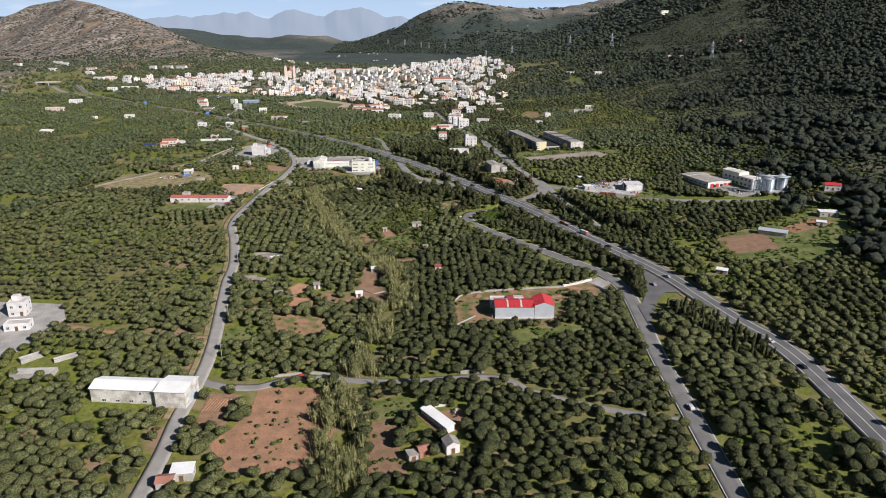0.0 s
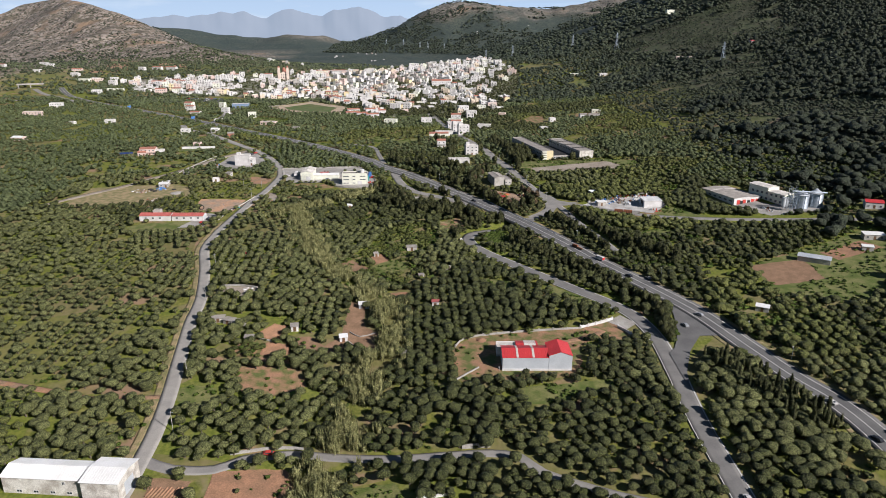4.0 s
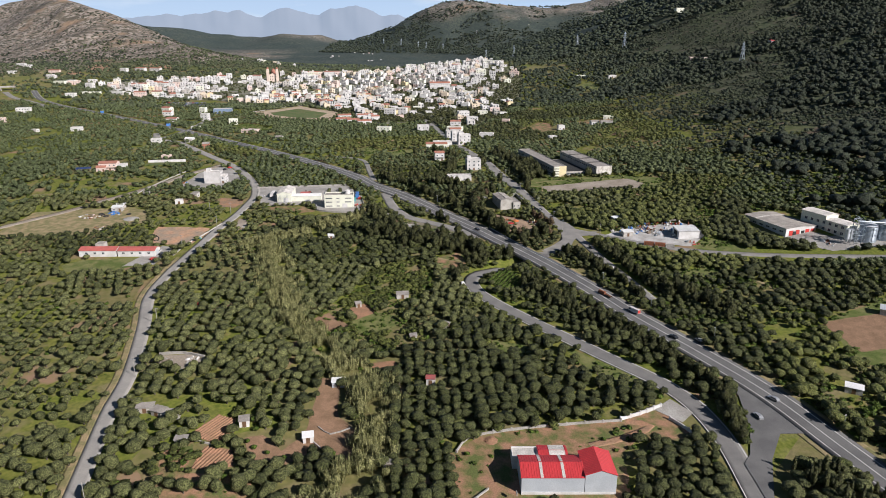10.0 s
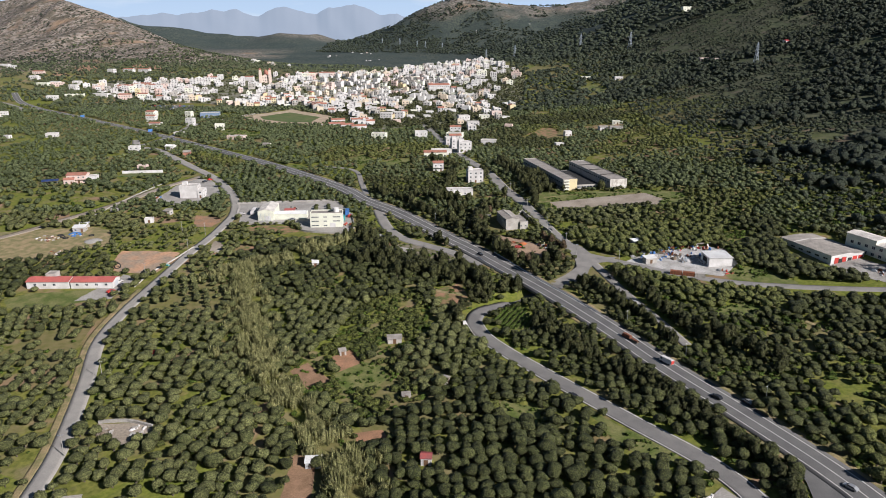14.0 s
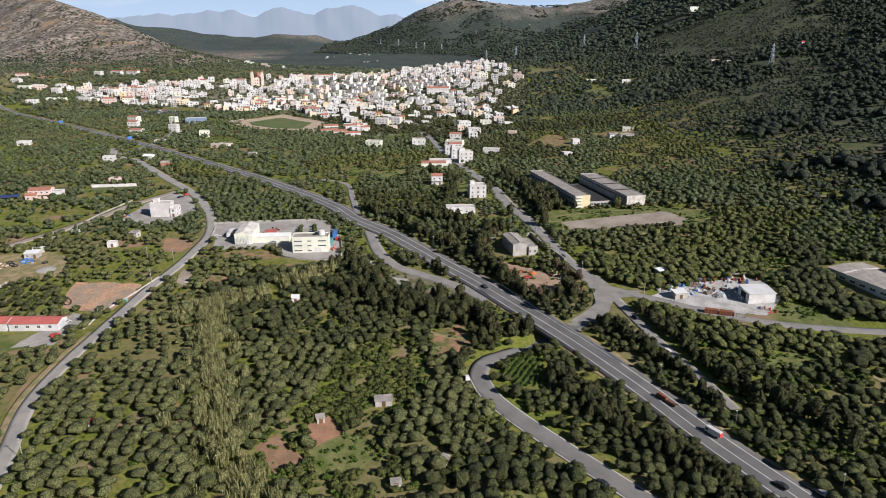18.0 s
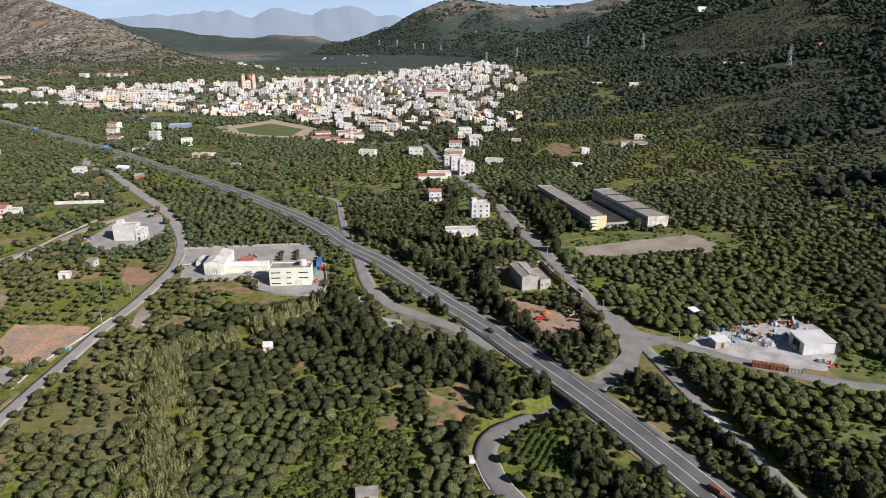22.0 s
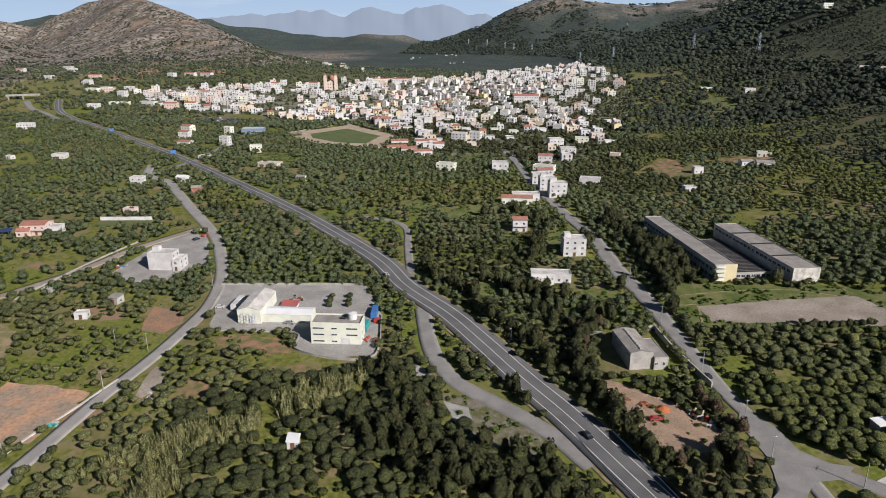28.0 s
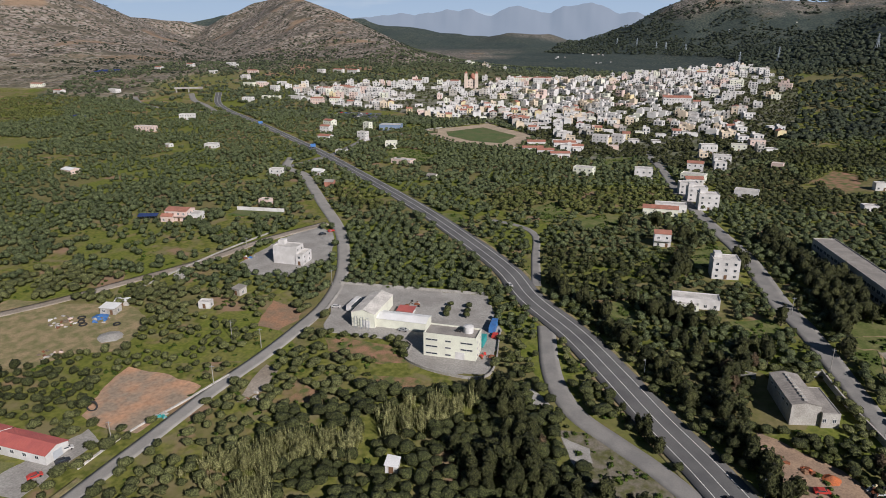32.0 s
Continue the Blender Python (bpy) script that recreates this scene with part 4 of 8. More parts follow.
# factory: hall, wing, offices
b = root("factory_hall", -126.6, 637, 4.0, "cream sheet-metal factory hall with a pale ridged roof", "factory", z=14.8)
gable_block(b, 10.5, 23, 7.2, 1.6, CREAM, PALE_ROOF, along="y", ribs=1.0, over=0.2)
gable_block(b, 22, 8.5, 4.8, 1.0, CREAM, WHITE_SHEET, x=16.3, y=-5.4, along="x", ribs=1.0, over=0.2)
gable_block(b, 7.0, 5.0, 3.4, 0.5, WHITE, FADED_RED, x=13.5, y=6.0, along="x", one=True)
door(b, 3.4, 4.0, 0, 1.5, 10.5, 23, WHITE)
for k in range(3):
    bm = bmesh.new()
    for s in (-0.5, 0.5):
        tube(bm, (-2.5 + k * 2.6 + s, -13.4, 0), (-2.5 + k * 2.6 + s, -13.4, 6.5), 0.09, sides=5)
    for z in (1.5, 3, 4.5, 6):
        tube(bm, (-3 + k * 2.6, -13.4, z), (-2 + k * 2.6, -13.4, z), 0.07, sides=5)
    part("pipe_frame", bm, GALV, b)
b = root("factory_offices", -82.5, 617.0, 4.0, "three-storey cream office block with rows of ribbon windows", "office building", z=14.5)
flat_block(b, 21, 9.5, 9.4, CREAM, FLAT_ROOF, parapet=0.7, deep=4)
for z in (1.4, 4.4, 7.2):
    for u, w in ((-7.2, 4.6), (-0.6, 2.2), (6.8, 4.6)):
        if z > 2 or u < 5:
            window(b, w, 0.6, 0, u, z, 21, 9.5)
    for u in (-2, 2):
        window(b, 1.2, 0.9, 1, u, z, 21, 9.5)
door(b, 3.4, 3.4, 0, 4.2, 21, 9.5, WHITE)
bm = bmesh.new()
tube(bm, (6.0, 1.5, 9.4), (6.0, 1.5, 12.0), 2.0, sides=20), tube(bm, (6.0, 1.5, 12.0), (6.0, 1.5, 12.6), 2.05, 0.3, sides=20)
part("water_tank", bm, WHITE, b, "round white roof tank")
bm = bmesh.new()
box(bm, 1.0, 2.2, 0.4, 1.4, 9.5, 10.3, 0.05), box(bm, 2.5, 3.3, 0.2, 1.2, 9.5, 10.1, 0.05)
part("roof_unit", bm, BLACK, b, "dark rooftop unit")


def wall_line(name, pts, h, t, mat, label, category="wall", lift=0.0, deep=1.0, posts=0.0, parent=None):
    """A wall that follows the ground along a line, with a coping, and piers where posts is their spacing."""
    p = flow(pts, 3.0) if len(pts) > 2 else np.linspace(pts[0], pts[1], max(2, int(math.dist(*pts) / 3)))
    d = np.gradient(p, axis=0)
    d /= np.linalg.norm(d, axis=1)[:, None]
    nrm = np.stack([d[:, 1], -d[:, 0]], 1)
    z = ground(p[:, 0], p[:, 1]) + lift
    bm = bmesh.new()
    rows = []
    for i in range(len(p)):
        ring = []
        for s, zz in ((-t / 2, -deep), (-t / 2, h), (-t * 0.7, h), (-t * 0.7, h + 0.1), (t * 0.7, h + 0.1), (t * 0.7, h), (t / 2, h), (t / 2, -deep)):
            ring.append(bm.verts.new((p[i, 0] + nrm[i, 0] * s, p[i, 1] + nrm[i, 1] * s, z[i] + zz)))
        rows.append(ring)
    for a, b2 in zip(rows, rows[1:]):
        for k in range(7):
            bm.faces.new((a[k], a[k + 1], b2[k + 1], b2[k]))
    bm.faces.new(rows[0][::-1]), bm.faces.new(rows[-1])
    bmesh.ops.recalc_face_normals(bm, faces=bm.faces[:])
    me = bpy.data.meshes.new(name)
    bm.to_mesh(me), bm.free()
    me.materials.append(mat)
    ob = tagged(new(name, me), label, category, kind="structure")
    if posts:
        bm = bmesh.new()
        box(bm, -t, t, -t, t, -0.5, h + 0.45, 0.04)
        pier = bpy.data.meshes.new("pier")
        bm.to_mesh(pier), bm.free()
        pier.materials.append(mat)
        for i in range(0, len(p), max(1, int(posts / 3))):
            piece("pier", pier, ob, p[i, 0], p[i, 1], z[i], math.degrees(math.atan2(d[i, 1], d[i, 0])))
    return ob


wall_line("wall_factory", ((-141, 617), (-103, 619), (-98, 606), (-80, 600.5), (-64, 605), (-69, 640)), 1.0, 0.35, CONCRETE, "concrete retaining wall round the factory yard", deep=4)
wall_line("wall_factory_back", ((-157, 664), (-84, 672.5)), 1.3, 0.25, CONCRETE, "pale boundary wall behind the factory yard")
# roofless concrete building above the earth yard
b = root("concrete_store", 39.5, 616.5, 13.0, "abandoned grey concrete store with a pitched slab roof", "store building", z=15.2)
gable_block(b, 9.0, 21, 7.4, 0.9, GREY, FLAT_ROOF, x=-1.5, along="y", over=0.25, ribs=1.5)
flat_block(b, 5.5, 17, 5.4, GREY, FLAT_ROOF, x=5.9, y=-3.2, parapet=0.3, wall_name="side_bay")
for u in (-7, -3.5, 0, 3.5, 7):
    window(b, 1.5, 0.9, 3, u, 5.2, 12.0, 21)
for u in (-2.5, 0.5):
    window(b, 1.0, 1.2, 0, u + 6.5, 2.4, 9, 23.4)
for k in range(9):
    bm = bmesh.new()
    box(bm, -2.1 + 0.1 * (k % 2), -0.9, -9.5 + k * 2.1, -8.2 + k * 2.1, 8.35, 8.75, 0.04)
    part("ridge_block", bm, GREY, b, "broken concrete block")
wall_line("wall_store", ((50, 640), (54.5, 622), (60, 606), (64, 595)), 2.4, 0.4, GREY, "tall grey retaining wall beside the old road")
wall_line("wall_store_back", ((22, 632), (28, 631)), 2.2, 0.3, CONCRETE, "pale concrete wall")
wall_line("wall_store_side", ((41, 634), (50, 639)), 2.2, 0.3, CONCRETE, "pale concrete wall")
# two long blocks with a roofed court
SX = turn_of((92, 694), (71, 782)) - 90
b = root("school_block", 81.5, 737.5, SX, "long flat-roofed grey block with a yellow end wall", "school building", "long blocks", z=21.4)
flat_block(b, 11.5, 91, 8.6, GREY, FLAT_ROOF, parapet=0.5)
bm = bmesh.new()
box(bm, -1.0, 5.7, -45.72, -45.45, 0, 9.0, 0.03)
part("end_wall", bm, YELLOW, b, "yellow rendered end wall")
for k in range(4):
    bm = bmesh.new()
    box(bm, -5.7, -1.0, -47.0, -45.5, 1.0 + k * 2.2, 1.9 + k * 2.2, 0.04)
    part("stair_flight", bm, CREAM, b)
for z in (1.4, 5.0):
    for u in np.arange(-42, 43, 4.2):
        window(b, 3.0, 1.7, 3, u, z, 11.5, 91)
        if z > 2:
            window(b, 3.0, 1.7, 1, u, z, 11.5, 91)
b = root("school_block", 119.5, 730, SX, "long flat-roofed grey block divided by dark roof joints", "school building", "long blocks", z=22.4)
flat_block(b, 14, 79, 8.2, GREY, FLAT_ROOF, parapet=0.4)
bm = bmesh.new()
box(bm, -6.95, 6.95, -39.75, -39.5, 0, 8.4, 0.03)
part("end_wall", bm, STAINED, b, "stained pale rendered end wall")
for y in (-20, 0, 20):
    bm = bmesh.new()
    box(bm, -6.7, 6.7, y - 0.5, y + 0.5, 8.28, 8.75, 0.05)
    part("roof_joint", bm, BLACK, b)
for u in np.arange(-36, 37, 4.0):
    window(b, 2.8, 1.5, 3, u, 5.4, 14, 79)
b = root("court_roof", 100.5, 726, SX, "low dark corrugated roof over the court between the blocks", "roof", z=21.6)
flat_block(b, 20, 56, 3.4, GREY, FLAT_ROOF, parapet=0.2, wall_name="wall")
for k in range(26):
    bm = bmesh.new()
    box(bm, -9.6, 9.6, -27.3 + k * 2.1, -26.0 + k * 2.1, 3.5, 3.72, 0.03)
    part("roof_panel", bm, BLACK, b)
set_row(b, (0,), (1.0,), 2.6, 2.0, 1.4, 20, 56)
# scrap yard shed and feed mill
b = root("scrap_shed", 148.5, 542, 3, "white flat-topped shed open to the yard", "shed")
gable_block(b, 13, 11, 4.6, 0.5, WHITE, WHITE_SHEET, along="x", ribs=1.0, one=True)
# inner shade of the bay, put on the closed wall as a black panel
bm = bmesh.new()
box(bm, -6.56, -6.44, -2.5, 2.5, 0, 3.8)
part("opening", bm, BLACK, b, "black panel that stands for the shade inside a bay")
b = root("feed_warehouse", 211.5, 552.5, 18, "wide grey-roofed warehouse with red doors", "warehouse", z=17.4)
gable_block(b, 23, 36, 5.6, 0.8, WHITE, FLAT_ROOF, along="y", ribs=1.2, over=0.5, lights=((8.0, 9.2),))
for u in (-7.5, -2.5, 5.0, 9.0):
    door(b, 2.8, 4.0, 0, u, 23, 36, RED, "red_door")
# black boxes on the solid front paint the shade of two bays
bm = bmesh.new()
for u in (-5.0, 1.5):
    box(bm, u - 1.3, u + 1.3, -18.2, -17.9, 0.3, 3.4, 0.03)
part("shaded_bay", bm, BLACK, b)
set_row(b, (3,), (2.6,), 5.0, 3.0, 1.0, 23, 36)
b = root("feed_mill", 237.0, 540.5, 22, "tall pale feed-mill hall stepping down a slope", "mill", z=18.6)
gable_block(b, 10.5, 18, 11.0, 0.9, CREAM, PALE_ROOF, y=8, along="y", ribs=1.0)
gable_block(b, 10.5, 15, 8.6, 0.9, CREAM, PALE_ROOF, y=-8.6, along="y", ribs=1.0)
set_row(b, (3,), (2.2, 6.0), 4.0, 1.8, 1.6, 10.5, 32)


# ---- trees ----
def ball(detail):
    """A sphere of even triangles as arrays."""
    t = (1 + 5 ** 0.5) / 2
    v = [Vector(p).normalized() for p in ((-1, t, 0), (1, t, 0), (-1, -t, 0), (1, -t, 0), (0, -1, t), (0, 1, t), (0, -1, -t), (0, 1, -t), (t, 0, -1), (t, 0, 1), (-t, 0, -1), (-t, 0, 1))]
    f = [(0, 11, 5), (0, 5, 1), (0, 1, 7), (0, 7, 10), (0, 10, 11), (1, 5, 9), (5, 11, 4), (11, 10, 2), (10, 7, 6), (7, 1, 8), (3, 9, 4), (3, 4, 2), (3, 2, 6), (3, 6, 8), (3, 8, 9), (4, 9, 5), (2, 4, 11), (6, 2, 10), (8, 6, 7), (9, 8, 1)]
    for _ in range(detail):
        mid, out = {}, []

        def half(a, b):
            k = (min(a, b), max(a, b))
            if k not in mid:
                mid[k] = len(v)
                v.append((v[a] + v[b]).normalized())
            return mid[k]
        for a, b, c in f:
            p, q, r = half(a, b), half(b, c), half(c, a)
            out += [(a, p, r), (p, b, q), (r, q, c), (p, q, r)]
        f = out
    return np.array([tuple(p) for p in v]), np.array(f)


BALLS = [ball(k) for k in range(3)]


def crown(seed, r, h, leaves, size, detail=1, lumps=9, point=0.0, depth=0.5, loose=0.0):
    """A crown as arrays: billows of foliage that bulge from a common middle, and loose tufts on them. Its foot is at z = 0. point: how far it narrows to the top."""
    rng = np.random.default_rng(seed)
    lobe = rng.normal(size=(lumps, 3))
    lobe[:, 2] = lobe[:, 2] * 0.8 + 0.25
    lobe /= np.linalg.norm(lobe, axis=1)[:, None]
    lobe *= rng.uniform(0.42, 0.62, (lumps, 1))
    big = rng.uniform(0.32, 0.5, lumps)

    def radius(d):
        along = d @ lobe.T
        gap = big ** 2 - (lobe ** 2).sum(1) + along ** 2
        reach = np.where((gap > 0) & (along > 0), along + np.sqrt(np.maximum(gap, 0)), 0)
        return np.maximum(reach.max(1), depth + 0.12)

    def shape(p):
        q = p * (r, r, h / 2) + (0, 0, h / 2)
        q[:, :2] *= (1 - point * np.clip(q[:, 2] / h, 0, 1))[:, None]
        return q
    unit, fac = BALLS[detail]
    body = shape(unit * (radius(unit) * rng.uniform(0.93, 1.07, len(unit)))[:, None])
    fac = fac[unit[fac][:, :, 2].mean(1) > -0.72]
    flat = np.cross(body[fac[:, 1]] - body[fac[:, 0]], body[fac[:, 2]] - body[fac[:, 0]])
    bend = np.zeros_like(body)
    for k in range(3):
        np.add.at(bend, fac[:, k], flat)
    bend /= np.maximum(np.linalg.norm(bend, axis=1), 1e-9)[:, None]
    bend = bend * 0.8 + unit * 0.2
    if not leaves:
        return body, fac, bend / np.linalg.norm(bend, axis=1)[:, None]
    d = rng.normal(size=(leaves, 3))
    d[:, 2] = d[:, 2] * 0.8 + 0.4
    d /= np.linalg.norm(d, axis=1)[:, None]
    c = shape(d * (radius(d) * rng.uniform(0.93, 1.05 + loose, leaves))[:, None])
    nrm = d + rng.normal(0, 0.45, (leaves, 3))
    nrm /= np.linalg.norm(nrm, axis=1)[:, None]
    a = np.cross(nrm, rng.normal(size=(leaves, 3)))
    a /= np.linalg.norm(a, axis=1)[:, None]
    b = np.cross(nrm, a)
    s = size * rng.uniform(0.6, 1.3, (leaves, 1))
    leaf = np.stack([c - a * s - b * s * 0.55 + nrm * s * 0.15, c + a * s - b * s * 0.6, c + b * s * 1.1 - nrm * s * 0.2], 1).reshape(-1, 3)
    n = len(body)
    k = n + 3 * np.arange(leaves)[:, None]
    lean = 0.8 * d + 0.4 * nrm + 0.2 * rng.normal(size=(leaves, 3))
    soft_n = np.vstack([bend, np.repeat(lean, 3, axis=0)])
    soft_n /= np.linalg.norm(soft_n, axis=1)[:, None]
    return np.vstack([body, leaf]), np.vstack([fac, np.hstack([k, k + 1, k + 2])]), soft_n


def trunk_arrays(r, h, sides=5, lean=0.15):
    a = np.arange(sides) * math.tau / sides
    ring = np.stack([np.cos(a), np.sin(a)], 1)
    v = np.vstack([np.c_[ring * r * 1.5, np.full(sides, -0.4)], np.c_[ring * r + (lean, 0), np.full(sides, h * 0.5)], np.c_[ring * r * 0.6 + (lean * 1.6, 0.1), np.full(sides, h)]])
    f = []
    for lv in (0, sides):
        for k in range(sides):
            n = (k + 1) % sides
            f += [(lv + k, lv + n, lv + sides + n), (lv + k, lv + sides + n, lv + sides + k)]
    return v, np.array(f)


def scatter(shapes, xy, scale, rng, sink=0.0, lift=0.0):
    """Many turned and scaled copies of some shapes as one pair of arrays."""
    which = rng.integers(0, len(shapes), len(xy))
    turn = rng.uniform(0, math.tau, len(xy))
    z = ground(xy[:, 0], xy[:, 1]) + lift - sink
    vs, fs, ns, base = [], [], [], 0
    for k, (v, f, *nv) in enumerate(shapes):
        pick = np.nonzero(which == k)[0]
        if not len(pick):
            continue
        c, s = np.cos(turn[pick])[:, None], np.sin(turn[pick])[:, None]
        w = v[None] * scale[pick][:, None, None] * np.stack([np.ones(len(pick)), np.ones(len(pick)), rng.uniform(0.85, 1.15, len(pick))], 1)[:, None]
        out = np.stack([w[..., 0] * c - w[..., 1] * s + xy[pick, 0][:, None], w[..., 0] * s + w[..., 1] * c + xy[pick, 1][:, None], w[..., 2] + z[pick][:, None]], -1)
        vs.append(out.reshape(-1, 3))
        fs.append((f[None] + (base + np.arange(len(pick)) * len(v))[:, None, None]).reshape(-1, 3))
        base += len(pick) * len(v)
        if nv:
            w = np.broadcast_to(nv[0][None], (len(pick), *nv[0].shape))
            ns.append(np.stack([w[..., 0] * c - w[..., 1] * s, w[..., 0] * s + w[..., 1] * c, w[..., 2]], -1).reshape(-1, 3))
    return np.vstack(vs), np.vstack(fs), np.vstack(ns) if ns else None


def planting(name, shapes, xy, scale, mat, label, category, seed=1, lift=0.0):
    if not len(xy):
        return None
    v, f, nv = scatter(shapes, xy, scale, np.random.default_rng(seed), lift=lift)
    return tagged(new(name, solid(name, f, v, mat, nv)), label, category, kind="stuff")


ROADS = ((MAIN, 9.0), (LEFT, 5.6), (RAMP, 6.6), (OLD, 6.2), (CROSS, 4.2), (DIRT_LANE, 6.6), (SERVICE, 6.5), (FIELD_LANE, 4.4), (DEPOT_LANE, 9.0), (TOWN_ROAD, 6.5), (((-193, 296), (-182, 293), (-162, 288), (-148, 284), (-135, 282), (-113, 284)), 3.4))
ROADS += ((FAR_BRANCH, 7.0), (OVERPASS, 8.0))
ROAD_LINES = [(flow(l, 14), w) for l, w in ROADS]
BUILT = [(-85, 599, 24, 7), (84, 352, 9, 9), (-121, 233, 23, 10), (36, 316, 20, 14), (-200, 517, 27, 8), (-200, 683, 11, 8), (21, 728, 11, 9), (90, 702, 8, 10), (86, 720, 8, 10), (81, 738, 8, 10), (77, 756, 8, 10), (73, 774, 8, 10), (128, 698, 9, 9), (124, 714, 9, 9), (119, 730, 9, 9), (115, 746, 9, 9), (111, 764, 9, 9), (100, 728, 16, 34), (39, 616, 13, 15),
         (148, 542, 10, 9), (211, 552, 18, 22), (238, 540, 13, 19), (252, 520, 13, 8), (0, 205, 5, 5), (-11, 202, 5, 4), (-5, 222, 8, 9), (-89, 186, 7, 7), (-25, 457, 5, 4), (-77, 546, 5, 4), (-8, 373, 4, 4),
         (156, 366, 6, 5), (-74, 342, 5, 4), (-52, 336, 5, 4), (-108, 348, 9, 4), (-315, 728, 16, 12), (-268, 757, 22, 8), (-243, 604, 7, 6), (-203, 621, 6, 5), (-198, 640, 6, 5),
         (212, 428, 10, 7), (262, 457, 9, 5), (292, 507, 10, 10), (-176, 256, 14, 8), (-330, 720, 8, 8), (8, 690, 14, 8), (-12, 770, 9, 7), (-14, 842, 16, 10), (10, 890, 11, 32)]
OPEN = [k for k in YARDS if k not in ("garden_d", "reed_grass")]
TOWN = ((-650, 1400), (-560, 1310), (-520, 1262), (-470, 1262), (-376, 1240), (-300, 1195), (-225, 1205), (-172, 1130), (-89, 1000), (-46, 1029), (4, 960), (35, 985), (70, 1075), (114, 1250), (140, 1480), (110, 1640), (60, 1740), (0, 1760), (-150, 1700), (-240, 1650), (-362, 1610),
        (-482, 1556), (-640, 1500))
JUNCTION = ((110, 386), (111, 364), (107, 344), (97, 322), (97, 296), (100, 300), (112, 322), (128, 322), (130, 357))


def free(x, y, margin=0.0, bare=True):
    ok = np.ones(len(x), bool)
    for line, w in ROAD_LINES:
        ok &= away(x, y, line) > w - 1.4 + margin
    for cx, cy, a, b in BUILT:
        ok &= (np.abs(x - cx) > a) | (np.abs(y - cy) > b)
    ok &= ~inside(x, y, JUNCTION) & ~inside(x, y, CROSSING)
    if bare:
        for k in OPEN:
            ok &= ~inside(x, y, YARDS[k])
    return ok


def in_valley(x, y):
    """The part of the valley that is planted tree by tree."""
    ahead = (np.abs(x) < 0.7 * (y + 8) + 25) & (y > 160)
    west = (x < 0) & (np.arctan2(-x, y - 380) < radians(56)) & (y > 440)
    return ahead | west


rng = np.random.default_rng(5)
# half-wild gardens above the slip road
WILD = ((-67, 432), (-54, 459), (-42, 495), (-18, 511), (-9, 488), (-10, 466), (-20, 450), (-22, 432), (-8, 408), (-31, 394), (-52, 412), (-62, 416))
# fields, each with its own rows
seeds = np.column_stack([rng.uniform(-900, 520, 230), rng.uniform(150, 1250, 230)])
field_turn, field_gap = rng.normal(0.06, 0.2, 230), rng.uniform(4.25, 5.0, 230)
field_size, field_loss, field_kind = rng.uniform(0.82, 1.15, 230), rng.uniform(0.02, 0.24, 230), rng.random(230)
lots = []
for k, (cx, cy) in enumerate(seeds):
    g = field_gap[k] * (1 if cy < 700 else 1.15) * (1.06 if cx < -100 else 1.1 if cx > 10 and cy < 420 else 0.94)
    a = np.arange(-95, 96, g)
    u, v = np.meshgrid(a, a * rng.uniform(0.9, 1.0))
    loose = (0.42 if cx < -100 else 0.62) + 0.7 * min(1, max(0, (cy - 560) / 150))
    u, v = u.ravel() + rng.normal(0, loose, u.size), v.ravel() + rng.normal(0, loose, v.size)
    x, y = cx + u * math.cos(field_turn[k]) - v * math.sin(field_turn[k]), cy + u * math.sin(field_turn[k]) + v * math.cos(field_turn[k])
    keep = in_valley(x, y) & (rng.random(len(x)) > field_loss[k] * (1 if cx < -100 else 0.6)) & (y < 1200)
    x, y = x[keep], y[keep]
    if not len(x):
        continue
    mine = ((x[:, None] - seeds[None, :, 0]) ** 2 + (y[:, None] - seeds[None, :, 1]) ** 2).argmin(1) == k
    x, y = x[mine], y[mine]
    lots.append(np.column_stack([x, y, np.full(len(x), field_size[k]) * rng.uniform(0.78, 1.16, len(x)), np.full(len(x), field_kind[k])]))
groves = np.vstack(lots)
reeds_a, reeds_b = flow(((-35, 185), (-44, 225), (-38, 263), (-36, 300), (-27, 335), (-35, 372), (-60, 404), (-80, 435), (-97, 485), (-113, 527)), 4), flow(((-125, 530), (-111, 541), (-95, 552), (-78, 570), (-68, 583)), 4)
gap = np.minimum(away(groves[:, 0], groves[:, 1], reeds_a) - 5.5, away(groves[:, 0], groves[:, 1], reeds_b) - 6)
clear = 0.6 * blot(groves[:, 0], groves[:, 1], 26, 6) + 0.4 * blot(groves[:, 0], groves[:, 1], 9, 7)
thin = inside(groves[:, 0], groves[:, 1], WILD) & (rng.random(len(groves)) < 0.93)
groves = groves[~thin & free(groves[:, 0], groves[:, 1]) & (gap > 0) & (clear < np.where(groves[:, 0] < -158, np.where(groves[:, 1] < 440, 0.8, 0.7), np.interp(groves[:, 0], (80, 120), (0.77, 0.67)))) & ~inside(groves[:, 0], groves[:, 1], TOWN)]
hilly = groves[:, 0] > 240
YOUNG = ((-245, 560), (-228, 572), (-212, 592), (-196, 640), (-172, 640), (-158, 600), (-155, 572), (-165, 564), (-200, 565), (-190, 530), (-215, 520))
groves[inside(groves[:, 0], groves[:, 1], YOUNG), 2] *= 0.8
groves[(groves[:, 0] > 10) & (groves[:, 0] < 150) & (groves[:, 1] < 420), 2] *= 1.18
groves[(groves[:, 0] > -140) & (groves[:, 0] < 5) & (groves[:, 1] > 470) & (groves[:, 1] < 640), 2] *= 0.9
near = (groves[:, 1] < 385) & ~hilly
FORMS = ((2.3, 3.1, 4), (2.75, 3.3, 6), (2.4, 3.9, 5), (2.55, 3.5, 3), (2.8, 3.8, 7), (2.2, 3.4, 4))
